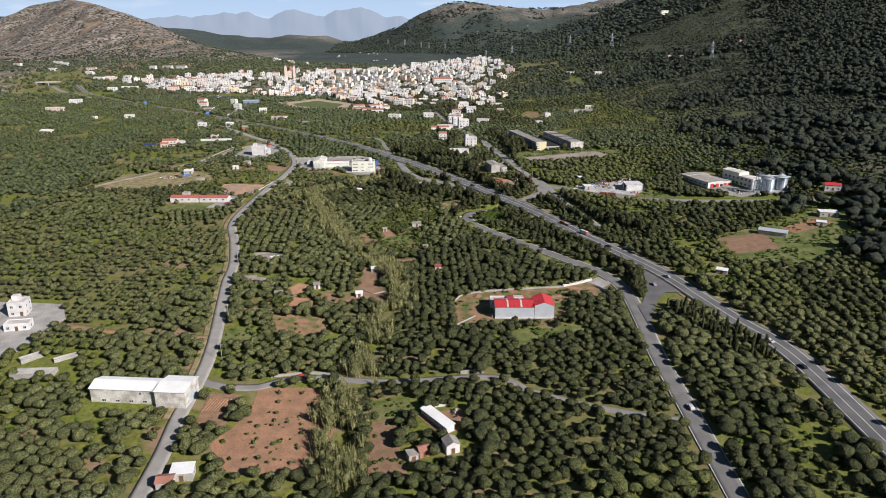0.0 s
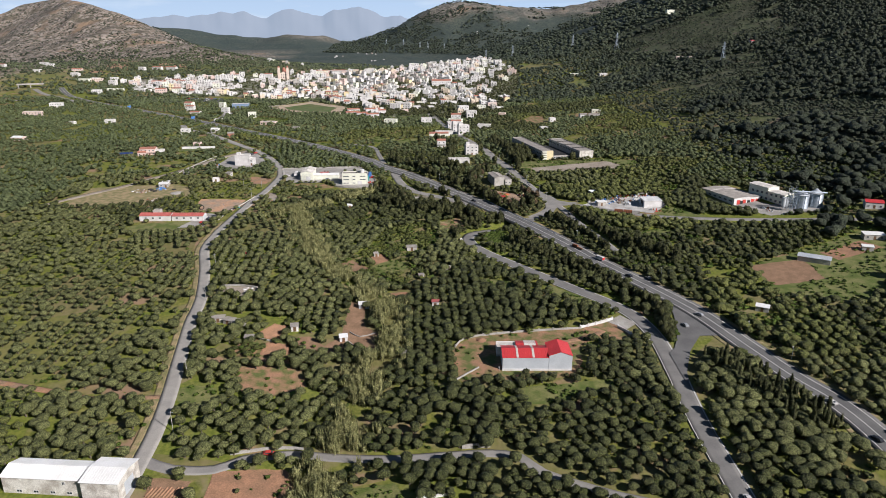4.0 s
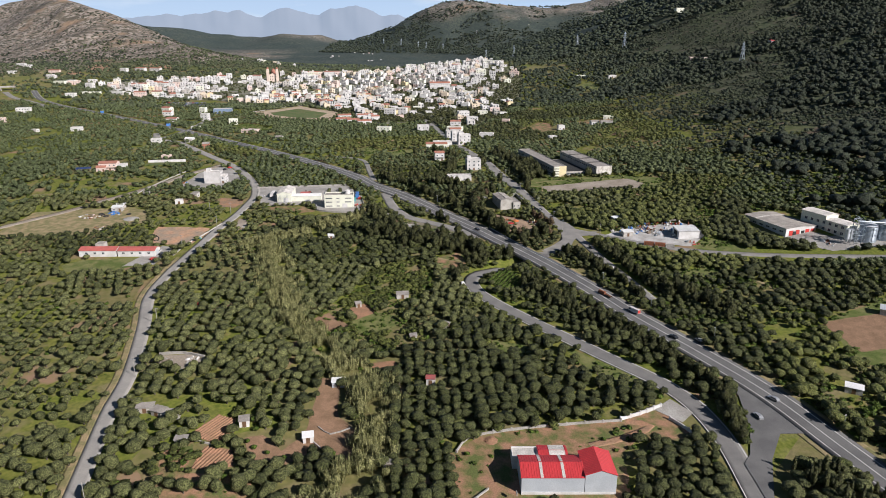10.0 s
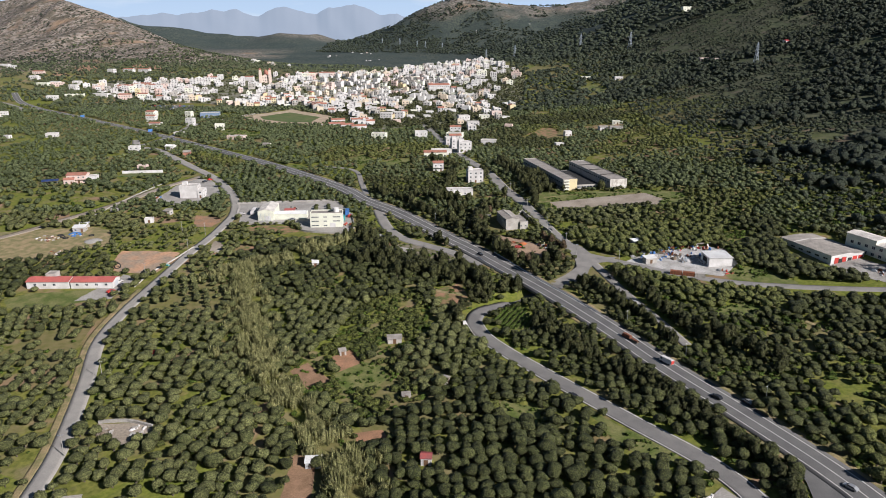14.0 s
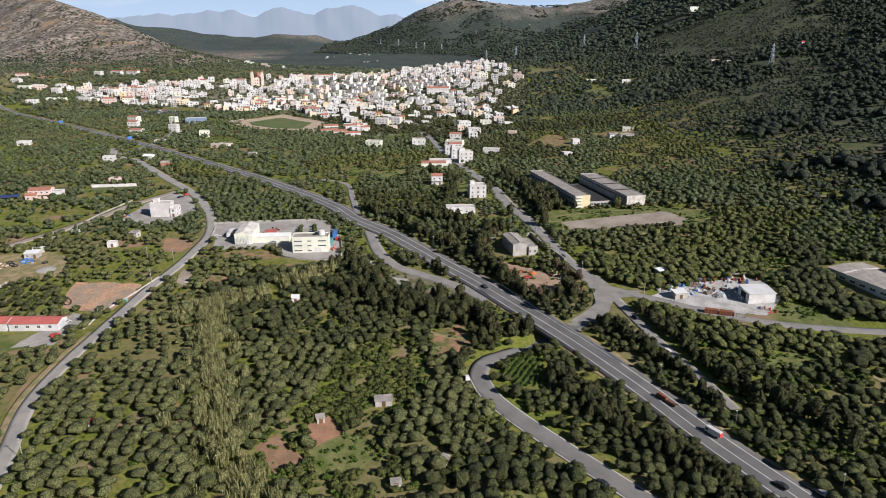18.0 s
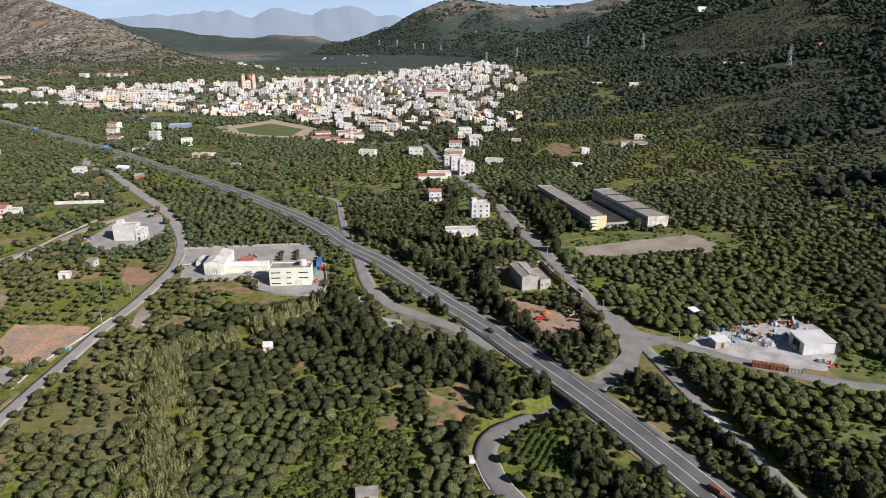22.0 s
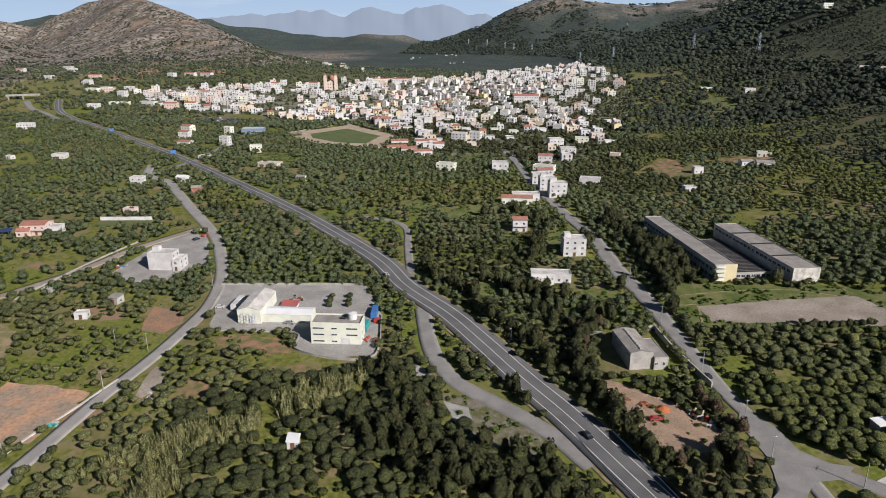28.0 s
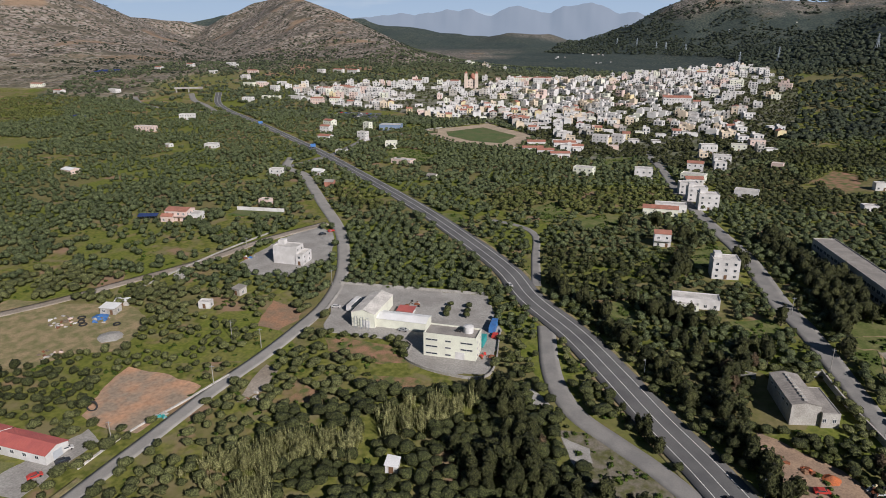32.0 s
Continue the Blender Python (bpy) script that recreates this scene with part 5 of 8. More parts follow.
olive_near = [crown(k, r, h, 100, 0.25, 1, n + 6) for k, (r, h, n) in enumerate(FORMS)]
olive_mid = [crown(20 + k, r, h, 56, 0.32, 1, n + 5) for k, (r, h, n) in enumerate(FORMS)]
olive_back = [crown(30 + k, r, h, 34, 0.5, 0, n + 5, depth=0.66, loose=0.05) for k, (r, h, n) in enumerate(FORMS)]
olive_far = [crown(40 + k, r, h, 5, 0.9, 0, n + 2, depth=0.7) for k, (r, h, n) in enumerate(FORMS)]
middle = (groves[:, 1] < 640) & (np.abs(groves[:, 0] + 60) < 260)
STAND = 0.45
single = near & (np.hypot(groves[:, 0] - 10, (groves[:, 1] - 262) * 0.8) < 58)
order = np.argsort(np.hypot(groves[:, 0] - 10, groves[:, 1] - 262) + 1e6 * ~single)[:300]
one = np.zeros(len(groves), bool)
one[order] = single[order]
dark = groves[:, 3] > np.interp(groves[:, 0], (-150, -100, -40, 20), (0.93, 0.68, 0.55, 0.42)) + 0.35 * np.clip((groves[:, 1] - 560) / 100, 0, 1)
fresh = (groves[:, 3] * 7.3 % 1) < np.interp(groves[:, 0], (-150, 60, 120), (0.16, 0.2, 0.42))
for tag, pick, shapes in (("near", near & ~one, olive_near), ("mid", ~near & ~hilly & middle, olive_mid), ("back", ~near & ~hilly & ~middle & (groves[:, 1] < 800), olive_back), ("far", ~near & ~hilly & (groves[:, 1] >= 800), olive_far)):
    for mat, which, label in ((OLIVE, ~dark & ~fresh, "grey-green olive trees in rows on grass"), (FRESH, fresh, "young bright green trees in rows"), (CITRUS, dark & ~fresh, "deep green orchard trees planted close")):
        q = groves[pick & which]
        planting("orchard" if mat is CITRUS else "olive_grove", shapes, q[:, :2], q[:, 2], HAZED_OLIVE if mat is OLIVE and tag in ("back", "far") else mat, label, "grove", 3, STAND)
q = groves[near & ~one]
planting("olive_trunks", [trunk_arrays(0.22, 1.9)], q[:, :2], q[:, 2], BARK, "short gnarled grey trunks beneath the crowns", "trunks", 4)
TREES = []
for k in range(6):
    v, f, nv = olive_near[k]
    tv, tf = trunk_arrays(0.22, 1.9, 7)
    TREES.append((solid("crown", f, v + (0, 0, STAND), OLIVE, nv), solid("crown", f, v + (0, 0, STAND), CITRUS, nv), solid("trunk", tf, tv, BARK)))
BUSHES = [solid("crown", f, v + (0, 0, STAND), WEED, nv) for v, f, nv in olive_near]
for (x, y, s, kind), deep in zip(groves[one], dark[one]):
    kind = float(deep)
    k = int(rng.integers(0, 6))
    ob = root("olive_tree" if kind <= 0.62 else "fruit_tree", x, y, rng.uniform(0, 360), "round grey-green olive tree with a short trunk" if kind <= 0.62 else "dense deep green fruit tree", "tree", "grove trees")
    ob.scale = (s, s, s)
    under(new("crown", TREES[k][1 if kind > 0.62 else 0]), ob)
    under(new("trunk", TREES[k][2]), ob)


def along_line(line, every, spread, rng):
    p = flow(line, every)
    return p + rng.normal(0, spread, p.shape)


# reeds along the stream
def reed_clump(seed):
    g = np.random.default_rng(seed)
    v, f = [], []
    for k in range(34):
        a, r, h = g.uniform(0, math.tau), g.uniform(0, 2.0), g.uniform(2.8, 5.8)
        c, lean = np.array([r * math.cos(a), r * math.sin(a), 0]), np.array([math.cos(a), math.sin(a), 0]) * g.uniform(0.1, 1.1)
        s = np.array([-math.sin(a + g.normal(0, 0.8)), math.cos(a), 0]) * g.uniform(0.09, 0.2)
        n = len(v)
        v += [c - s * 0.3, c + s * 0.3, c + lean * 0.45 + s + (0, 0, h * 0.6), c + lean * 0.45 - s + (0, 0, h * 0.6), c + lean + (0, 0, h)]
        f += [(n, n + 1, n + 2), (n, n + 2, n + 3), (n + 3, n + 2, n + 4)]
    return np.array(v), np.array(f)


REEDS = [reed_clump(k) for k in range(5)]
pts = np.vstack([along_line(reeds_a, 1.0, 4.2, rng) for _ in range(3)] + [along_line(reeds_b, 1.0, 4.2, rng) for _ in range(3)])
pts = pts[rough(pts[:, 0], pts[:, 1], 4.5) > -0.55]
pts = pts[free(pts[:, 0], pts[:, 1], bare=False)]
reed_size = rng.uniform(0.6, 1.3, len(pts))
planting("reed_bed", REEDS, pts, reed_size, REED, "tall pale feathery cane reeds along the stream", "reeds", 6)
planting("reed_plumes", [crown(150 + k, 1.8, 4.3, 48, 0.36, 0, 9, 0.3, 0.6, 0.3) for k in range(5)], pts, reed_size, REED, "dense leafy heads of the cane reeds", "reeds", 7)

# taller trees: pines and broadleaves beside the roads
tall = [crown(60 + k, 2.9, 8.0, 150, 0.5, 1, 15, 0.3, loose=0.25) for k in range(5)]
slim = [crown(70 + k, 1.0, 9.5, 110, 0.36, 1, 8, 0.7, 0.7) for k in range(3)]
bush = [crown(80 + k, 1.6, 2.4, 24, 0.4, 1, 7) for k in range(4)]


def band(line, every, spread, count):
    return np.vstack([along_line(line, every, spread, rng) for _ in range(count)])


wood = np.vstack([band(((-78, 640), (-66, 602), (-54, 588), (-42, 560), (-28, 548), (-8, 534), (6, 520)), 4.5, 3.4, 4), band(((-40, 600), (-22, 584), (-4, 556), (8, 536), (16, 515)), 5, 4.0, 3),
                  band(((28, 650), (16, 612), (22, 585), (30, 566), (40, 552)), 5, 2.2, 3), band(((29, 752), (44, 694), (54, 662), (60, 655)), 5, 2.6, 3), band(((6, 606), (-10, 632), (-30, 660), (-60, 694)), 6, 1.8, 2),
                  band(((86, 692), (70, 668)), 5, 3, 2), band(((116, 690), (128, 688)), 5, 2, 2), band(((108, 645), (140, 645)), 5, 1.6, 2), band(((30, 512), (52, 540), (60, 552)), 6, 3, 2),
                  band(((112, 470), (120, 452), (135, 430)), 6, 3.0, 2), band(((4, 690), (0, 660), (12, 640)), 6, 5.0, 2), band(((-20, 800), (20, 770)), 7, 8, 2), band(((62, 668), (66, 690), (62, 715), (58, 745), (50, 775), (46, 800)), 5, 3.2, 4), band(((66, 676), (74, 694), (75, 715), (66, 740)), 4, 3, 3), band(((-60, 560), (-40, 545), (-20, 530)), 5, 5, 3), band(((-30, 690), (-8, 672), (10, 668)), 5, 3, 2), band(((0, 720), (2, 745), (10, 750)), 5, 3, 2)])
wood = wood[free(wood[:, 0], wood[:, 1], 0.4)]
planting("roadside_wood", tall, wood, rng.uniform(0.65, 1.15, len(wood)), PINE, "dark tall pines and broadleaved trees beside the road", "woodland", 8, 0.4)
planting("wood_trunks", [trunk_arrays(0.24, 3.4)], wood, rng.uniform(0.8, 1.2, len(wood)), BARK, "bare lower trunks of the roadside trees", "trunks", 9)
strip = np.vstack([band(((99, 335), (104, 362), (98, 382), (84, 412), (70, 432)), 3.2, 1.3, 3), band(((60, 447), (48, 466), (36, 484)), 3.6, 2.0, 3), band(((-14, 596), (8, 566)), 3.5, 1.3, 2), band(((22, 556), (-8, 606), (-30, 632)), 3.5, 1.2, 1)])
strip = np.vstack([strip, band(((99, 452), (92, 474), (82, 496), (74, 514), (66, 532)), 3.0, 1.6, 3), band(((112, 455), (104, 482), (97, 508), (90, 530)), 3.4, 1.6, 3), band(((96, 386), (84, 406), (70, 428), (54, 448), (40, 468), (30, 482)), 3.0, 2.2, 3), band(((2, 478), (6, 494), (16, 504), (26, 512)), 2.6, 2.0, 3)])
strip = strip[free(strip[:, 0], strip[:, 1], -0.6)]
planting("verge_trees", tall, strip, rng.uniform(0.38, 0.8, len(strip)), PINE, "dense dark shrubs and young trees between two roads", "shrubs", 10, 0.2)
brown = np.vstack([band(((24, 640), (20, 615)), 6, 2.5, 1), band(((-36, 562), (-14, 548)), 9, 3, 1), band(((56, 588), (64, 566), (60, 552), (46, 548)), 5, 1.8, 1)])
planting("bare_trees", tall, brown, rng.uniform(0.6, 0.95, len(brown)), BROWNISH, "half-bare brownish trees", "trees", 11, 0.4)
me_slim = [solid("crown", f, v + (0, 0, 0.3), PINE, nv) for v, f, nv in slim]
me_stem = solid("trunk", *trunk_arrays(0.16, 2.0)[::-1], BARK)
stand = rng.uniform((100, 268), (146, 334), (420, 2))
edge = away(stand[:, 0], stand[:, 1], MAIN_LINE)
stand = stand[(edge > 8.5) & (edge < 26) & (away(stand[:, 0], stand[:, 1], RAMP_LINE) > 9) & ~inside(stand[:, 0], stand[:, 1], JUNCTION)][:62]
for x, y in stand:
    ob = root("cypress", x, y, rng.uniform(0, 360), "slim dark green cypress in a dense roadside row", "tree", "cypress row")
    ob.scale = (rng.uniform(0.9, 1.5),) * 2 + (rng.uniform(0.6, 1.0),)
    under(new("crown", me_slim[int(rng.integers(0, 3))]), ob), under(new("trunk", me_stem), ob)

# terraces of olives and dark woods on the hillside, and the far groves
u, v = np.meshgrid(np.arange(-900, 900, 6.6), np.arange(-900, 900, 6.0))
u, v = u.ravel() + rng.normal(0, 1.5, u.size), v.ravel() + rng.normal(0, 1.1, v.size) + 10 * np.sin(u.ravel() / 70)
x, y = 640 + u * 0.9 - v * 0.43, 980 + u * 0.43 + v * 0.9
thick = 0.6 * blot(x, y, 95, 8) + 0.4 * blot(x, y, 34, 9) + np.clip((x / np.maximum(y, 1) - 0.4) * 1.1, -0.14, 0.24)
bare = 0.55 * blot(x, y, 42, 10) + 0.45 * blot(x, y, 15, 11)
seen = (x < 0.7 * y + 40) & (x > 240) & (x < 1150) & (y < 1750) & free(x, y) & ~inside(x, y, TOWN)
keep = seen & (bare < 0.7) & (rng.random(len(x)) < np.clip(1.25 - y / 1900, 0.35, 0.92)) & (thick < 0.62)
planting("hillside_groves", olive_far, np.column_stack([x, y])[keep], rng.uniform(0.7, 1.25, keep.sum()), SHADED_OLIVE, "terraced olive groves on the long slope", "grove", 12, 0.2)
keep = seen & (thick > 0.5) & (bare < 0.72) & (rng.random(len(x)) < np.where(thick > 0.6, 0.8, 0.25))
hill = np.column_stack([x, y])[keep]
close = np.hypot(hill[:, 0], hill[:, 1] - 200) < 780
for pick, detail in ((close, 1), (~close, 0)):
    planting("hill_scrub", [crown(110 + k, 4.0, 6.4, 8, 0.8, detail, 8) for k in range(5)], hill[pick], rng.uniform(0.75, 1.6, pick.sum()), BRUSH, "dense dark evergreen woods on the slope", "woodland", 15, 0.2)
def clumps(count, low, high, keep_if, size, mat, label, seed):
    x, y = rng.uniform(low[0], high[0], count), rng.uniform(low[1], high[1], count)
    on = keep_if(x, y)
    planting("far_woods", [crown(160 + k, 4.2, 5.4, 0, 1, 0, 12, depth=0.62) for k in range(5)], np.column_stack([x, y])[on], rng.uniform(*size, on.sum()), mat, label, "woodland", seed)


clumps(11000, (140, 1700), (1900, 2900), lambda x, y: (x < 0.66 * y + 60) & (0.6 * blot(x, y, 80, 24) + 0.4 * blot(x, y, 30, 25) < 0.62), (0.9, 1.9), SHADED_OLIVE, "groves high on the far slope", 23)
clumps(8000, (140, 1700), (1900, 3300), lambda x, y: (x < 0.66 * y + 60) & (0.6 * blot(x, y, 120, 26) + 0.4 * blot(x, y, 40, 27) > 0.5), (1.2, 2.4), BRUSH, "dark woods high on the far slope", 24)
clumps(14000, (-650, 2700), (1100, 4350), lambda x, y: (ground(x, y) > 40) & (0.5 * blot(x, y, 110, 28) + 0.5 * blot(x, y, 36, 29) > np.interp(ground(x, y), (60, 150, 300), (0.3, 0.43, 0.62))), (0.9, 2.1), BRUSH, "dark scrub on the far hill", 25)
x, y = rng.uniform(-2300, -430, 20000), rng.uniform(1450, 2900, 20000)
tall_ground = ground(x, y) - np.interp(y, YS, VALLEY)
keep = (np.abs(x) < 0.95 * y) & (tall_ground > 2) & (0.5 * blot(x, y, 60, 22) + 0.5 * blot(x, y, 22, 23) > np.interp(tall_ground, (0, 60, 200), (0.46, 0.6, 0.66)) + 0.08 * np.clip((-x - 1350) / 200, 0, 1))
planting("hill_scrub", [crown(140 + k, 2.6, 3.0, 0, 1, 0, depth=0.7) for k in range(4)], np.column_stack([x, y])[keep], rng.uniform(0.6, 1.5, keep.sum()), BRUSH, "dark scrub dotted over the rocky hills", "scrub", 16)
x, y = rng.uniform(-1150, 420, 60000), rng.uniform(1150, 2150, 60000)
keep = (np.abs(x + 100) < 0.7 * y + 40) & (0.6 * blot(x, y, 70, 12) + 0.4 * blot(x, y, 24, 13) < 0.66) & ~inside(x, y, TOWN) & (rng.random(len(x)) < np.clip(1.9 - y / 1250, 0.3, 1) * 0.5) & ~((x < -750) & (rng.random(len(x)) < 0.5))
keep &= free(x, y)
farm = np.column_stack([x, y])[keep]
east = farm[:, 0] > 60
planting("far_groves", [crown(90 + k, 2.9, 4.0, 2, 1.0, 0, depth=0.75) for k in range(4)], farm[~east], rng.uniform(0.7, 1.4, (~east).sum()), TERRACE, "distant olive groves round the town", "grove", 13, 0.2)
planting("far_groves", [crown(95 + k, 3.2, 4.6, 2, 1.0, 0, depth=0.75) for k in range(4)], farm[east], rng.uniform(0.7, 1.5, east.sum()), SHADED_OLIVE, "dark olive groves and scrub above the town", "grove", 19, 0.2)
x, y = rng.uniform(-700, 330, 17000), rng.uniform(165, 760, 17000)
keep = in_valley(x, y) & free(x, y, 0.3) & (blot(x, y, 12, 14) > 0.5)
weeds = np.column_stack([x, y])[keep]
planting("weeds", [crown(100 + k, 0.95, 0.8, 5, 0.45, 0, depth=0.7) for k in range(4)], weeds, rng.uniform(0.5, 1.5, len(weeds)), WEED, "lush low weeds between the trees", "weeds", 14)
x, y = rng.uniform(-110, 330, 16000), rng.uniform(165, 790, 16000)
keep = in_valley(x, y) & free(x, y, 0.8) & (0.5 * blot(x, y, 16, 15) + 0.5 * blot(x, y, 6, 16) > np.interp(x, (-110, -40, 40), (0.6, 0.45, 0.36))) & (away(x, y, reeds_a) > 4)
low = np.column_stack([x, y])[keep]
planting("undergrowth", [crown(120 + k, 1.9, 2.0, 10, 0.5, 0, depth=0.7) for k in range(5)], low, rng.uniform(0.5, 1.3, len(low)), BRAMBLE, "dark shrubs and brambles that fill the gaps between trees", "shrubs", 18)
# tall lush growth in the half-wild gardens and along the stream
x, y = rng.uniform(-80, 30, 5200), rng.uniform(380, 520, 5200)
keep = free(x, y, 0.5) & (away(x, y, reeds_a) > 5) & (0.5 * blot(x, y, 14, 30) + 0.5 * blot(x, y, 6, 31) > np.where(inside(x, y, WILD), 0.46, 0.62))
planting("lush_bushes", [crown(170 + k, 1.5, 1.8, 16, 0.4, 0, 9, depth=0.6) for k in range(4)], np.column_stack([x, y])[keep], rng.uniform(0.5, 1.4, keep.sum()), SHRUB, "lush bushes that fill abandoned gardens", "shrubs", 26)
x, y = rng.uniform(-80, 30, 2400), rng.uniform(380, 520, 2400)
keep = free(x, y, 0.5) & inside(x, y, WILD) & (blot(x, y, 8, 32) > 0.46)
planting("lush_bushes", [crown(174 + k, 1.2, 1.3, 14, 0.35, 0, 9, depth=0.6) for k in range(4)], np.column_stack([x, y])[keep], rng.uniform(0.5, 1.4, keep.sum()), WEED, "bright green brambles in abandoned gardens", "shrubs", 27)
x, y = rng.uniform(80, 330, 9000), rng.uniform(330, 640, 9000)
keep = in_valley(x, y) & free(x, y, 0.5) & (0.5 * blot(x, y, 18, 33) + 0.5 * blot(x, y, 7, 34) > 0.48)
planting("lush_bushes", [crown(178 + k, 1.3, 1.3, 10, 0.45, 0, 9, depth=0.6) for k in range(4)], np.column_stack([x, y])[keep], rng.uniform(0.5, 1.5, keep.sum()), WEED, "bright green brambles and vines between the trees", "shrubs", 28)
# a small vineyard in the bend of the slip road
u, v = np.meshgrid(np.arange(-14, 15, 2.4), np.arange(-16, 17, 0.9))
x, y = 30 + u.ravel() * 0.88 + v.ravel() * 0.47 + rng.normal(0, 0.15, u.size), 480 - u.ravel() * 0.47 + v.ravel() * 0.88 + rng.normal(0, 0.15, u.size)
keep = inside(x, y, YARDS["vineyard"])
planting("vineyard_rows", [crown(186 + k, 0.75, 1.3, 10, 0.3, 0, 7, depth=0.6) for k in range(4)], np.column_stack([x, y])[keep], rng.uniform(0.8, 1.2, keep.sum()), WEED, "bright green vines in close straight rows", "vines", 31)
# weeds and shrubs on the open grass
spots = []
for key in ("meadow_a", "meadow_b", "meadow_d", "meadow_e", "meadow_f", "meadow_i", "meadow_j", "meadow_k", "meadow_l", "meadow_m", "meadow_n", "meadow_o", "meadow_q", "meadow_r", "meadow_s", "meadow_t", "meadow_u", "meadow_c", "dry_bank", "garden_lawn", "garden_soil", "garden_beds", "garden_e", "red", "ruin", "plot_red", "plot_c", "scrub_field"):
    poly = np.array(YARDS[key], float)
    n = int(np.prod(poly.max(0) - poly.min(0)) / (7 if key.startswith("meadow") or key in ("scrub_field", "garden_lawn") else 30))
    q = rng.uniform(poly.min(0), poly.max(0), (n, 2))
    spots.append(q[inside(q[:, 0], q[:, 1], YARDS[key]) & (blot(q[:, 0], q[:, 1], 7, 20) > 0.42) & ~inside(q[:, 0], q[:, 1], YARDS["lot"]) & ~inside(q[:, 0], q[:, 1], YARDS["field_a"])])
spots = np.vstack(spots)
spots = spots[free(spots[:, 0], spots[:, 1], -0.5, bare=False)]
planting("meadow_weeds", [crown(130 + k, 0.9, 0.7, 6, 0.4, 0, depth=0.7) for k in range(4)], spots, rng.uniform(0.4, 1.5, len(spots)), WEED, "tufts of tall green weeds on open ground", "weeds", 21)
hedge = np.vstack([band(((108, 646), (124, 645), (140, 647)), 3, 1.2, 2), band(((96, 690), (104, 692)), 3, 1.5, 2), band(((118, 688), (130, 690)), 3, 1.6, 2), band(((26, 303), (44, 305), (58, 308)), 3, 0.8, 2), band(((66, 304), (72, 318), (78, 330)), 3, 1.4, 3)])
planting("hedges", bush, hedge, rng.uniform(0.7, 1.4, len(hedge)), PINE, "rows of dark shrubs beside open ground", "shrubs", 22)


# ---- far mountains ----
def far_ridge(name, points, dist, depth, mat, label):
    """A mountain range far off: crest heights over bearings, with spurs that run down to its foot."""
    bearing, top = np.array(points, float).T
    a = np.linspace(bearing[0], bearing[-1], 260)
    h = 137 + (np.interp(a, bearing, top) - 137) * dist / 4750
    h += 3 * np.sin(a * 97) + 2.5 * np.sin(a * 211 + 1) + 1.2 * np.sin(a * 520 + 2)
    rows = 26
    v = []
    for r in range(rows):
        u = r / (rows - 1)
        d = dist - depth * u
        z = 40 + (h - 40) * (1 - u) ** 1.25 + 22 * (1 - u) * u * (np.sin(a * 60 + 4 * u) + np.sin(a * 131 - 5 * u + np.sin(a * 40)))
        v.append(np.stack([np.sin(a) * d, 195 + np.cos(a) * d, z], 1))
    v = np.array(v)
    i = np.arange(rows * 260).reshape(rows, 260)
    q = np.stack([i[:-1, :-1], i[:-1, 1:], i[1:, 1:], i[1:, :-1]], -1).reshape(-1, 4)
    me = solid(name, np.concatenate([q[:, (0, 1, 2)], q[:, (0, 2, 3)]]), v.reshape(-1, 3), mat)
    me.polygons.foreach_set("use_smooth", np.ones(len(me.polygons), bool))
    return tagged(new(name, me), label, "mountains", kind="structure")


# distance haze put into the mountains as an even blue emission
HAZE = bpy.data.materials.new("hazed_mountain")
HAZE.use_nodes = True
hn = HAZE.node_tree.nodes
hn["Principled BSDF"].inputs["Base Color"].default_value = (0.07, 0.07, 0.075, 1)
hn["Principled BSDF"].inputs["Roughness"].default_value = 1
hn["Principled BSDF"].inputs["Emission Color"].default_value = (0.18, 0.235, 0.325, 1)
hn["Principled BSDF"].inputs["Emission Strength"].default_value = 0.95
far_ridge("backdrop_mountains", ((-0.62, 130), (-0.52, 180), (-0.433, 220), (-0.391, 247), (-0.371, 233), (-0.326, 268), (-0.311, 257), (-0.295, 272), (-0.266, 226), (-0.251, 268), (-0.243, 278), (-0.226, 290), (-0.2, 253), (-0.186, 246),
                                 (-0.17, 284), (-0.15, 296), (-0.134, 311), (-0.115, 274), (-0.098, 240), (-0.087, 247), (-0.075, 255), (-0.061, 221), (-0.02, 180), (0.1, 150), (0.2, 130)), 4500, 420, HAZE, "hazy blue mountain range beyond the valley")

SKY = bpy.data.materials.new("open_sky")
SKY.use_nodes = True
sn, sl = SKY.node_tree.nodes, SKY.node_tree.links.new
sn.remove(sn["Principled BSDF"])
glow, ramp, place, part_z, puff, veil = (sn.new("ShaderNode" + k) for k in ("Emission", "MapRange", "NewGeometry", "SeparateXYZ", "TexNoise", "MapRange"))
tint, cloud = sn.new("ShaderNodeMix"), sn.new("ShaderNodeMix")
tint.data_type = cloud.data_type = "RGBA"
sl(place.outputs["Position"], part_z.inputs[0]), sl(part_z.outputs["Z"], ramp.inputs["Value"])
ramp.inputs["From Min"].default_value, ramp.inputs["From Max"].default_value = 150, 900
tint.inputs["A"].default_value, tint.inputs["B"].default_value = (0.40, 0.51, 0.66, 1), (0.2, 0.33, 0.58, 1)
sl(ramp.outputs[0], tint.inputs["Factor"])
puff.inputs["Scale"].default_value, puff.inputs["Detail"].default_value = 0.0016, 5
squash = sn.new("ShaderNodeVectorMath")
squash.operation = "MULTIPLY"
squash.inputs[1].default_value = (1, 1, 5)
sl(place.outputs["Position"], squash.inputs[0]), sl(squash.outputs[0], puff.inputs["Vector"]), sl(puff.outputs["Fac"], veil.inputs["Value"])
veil.inputs["From Min"].default_value, veil.inputs["From Max"].default_value, veil.inputs["To Max"].default_value = 0.58, 0.75, 0.45
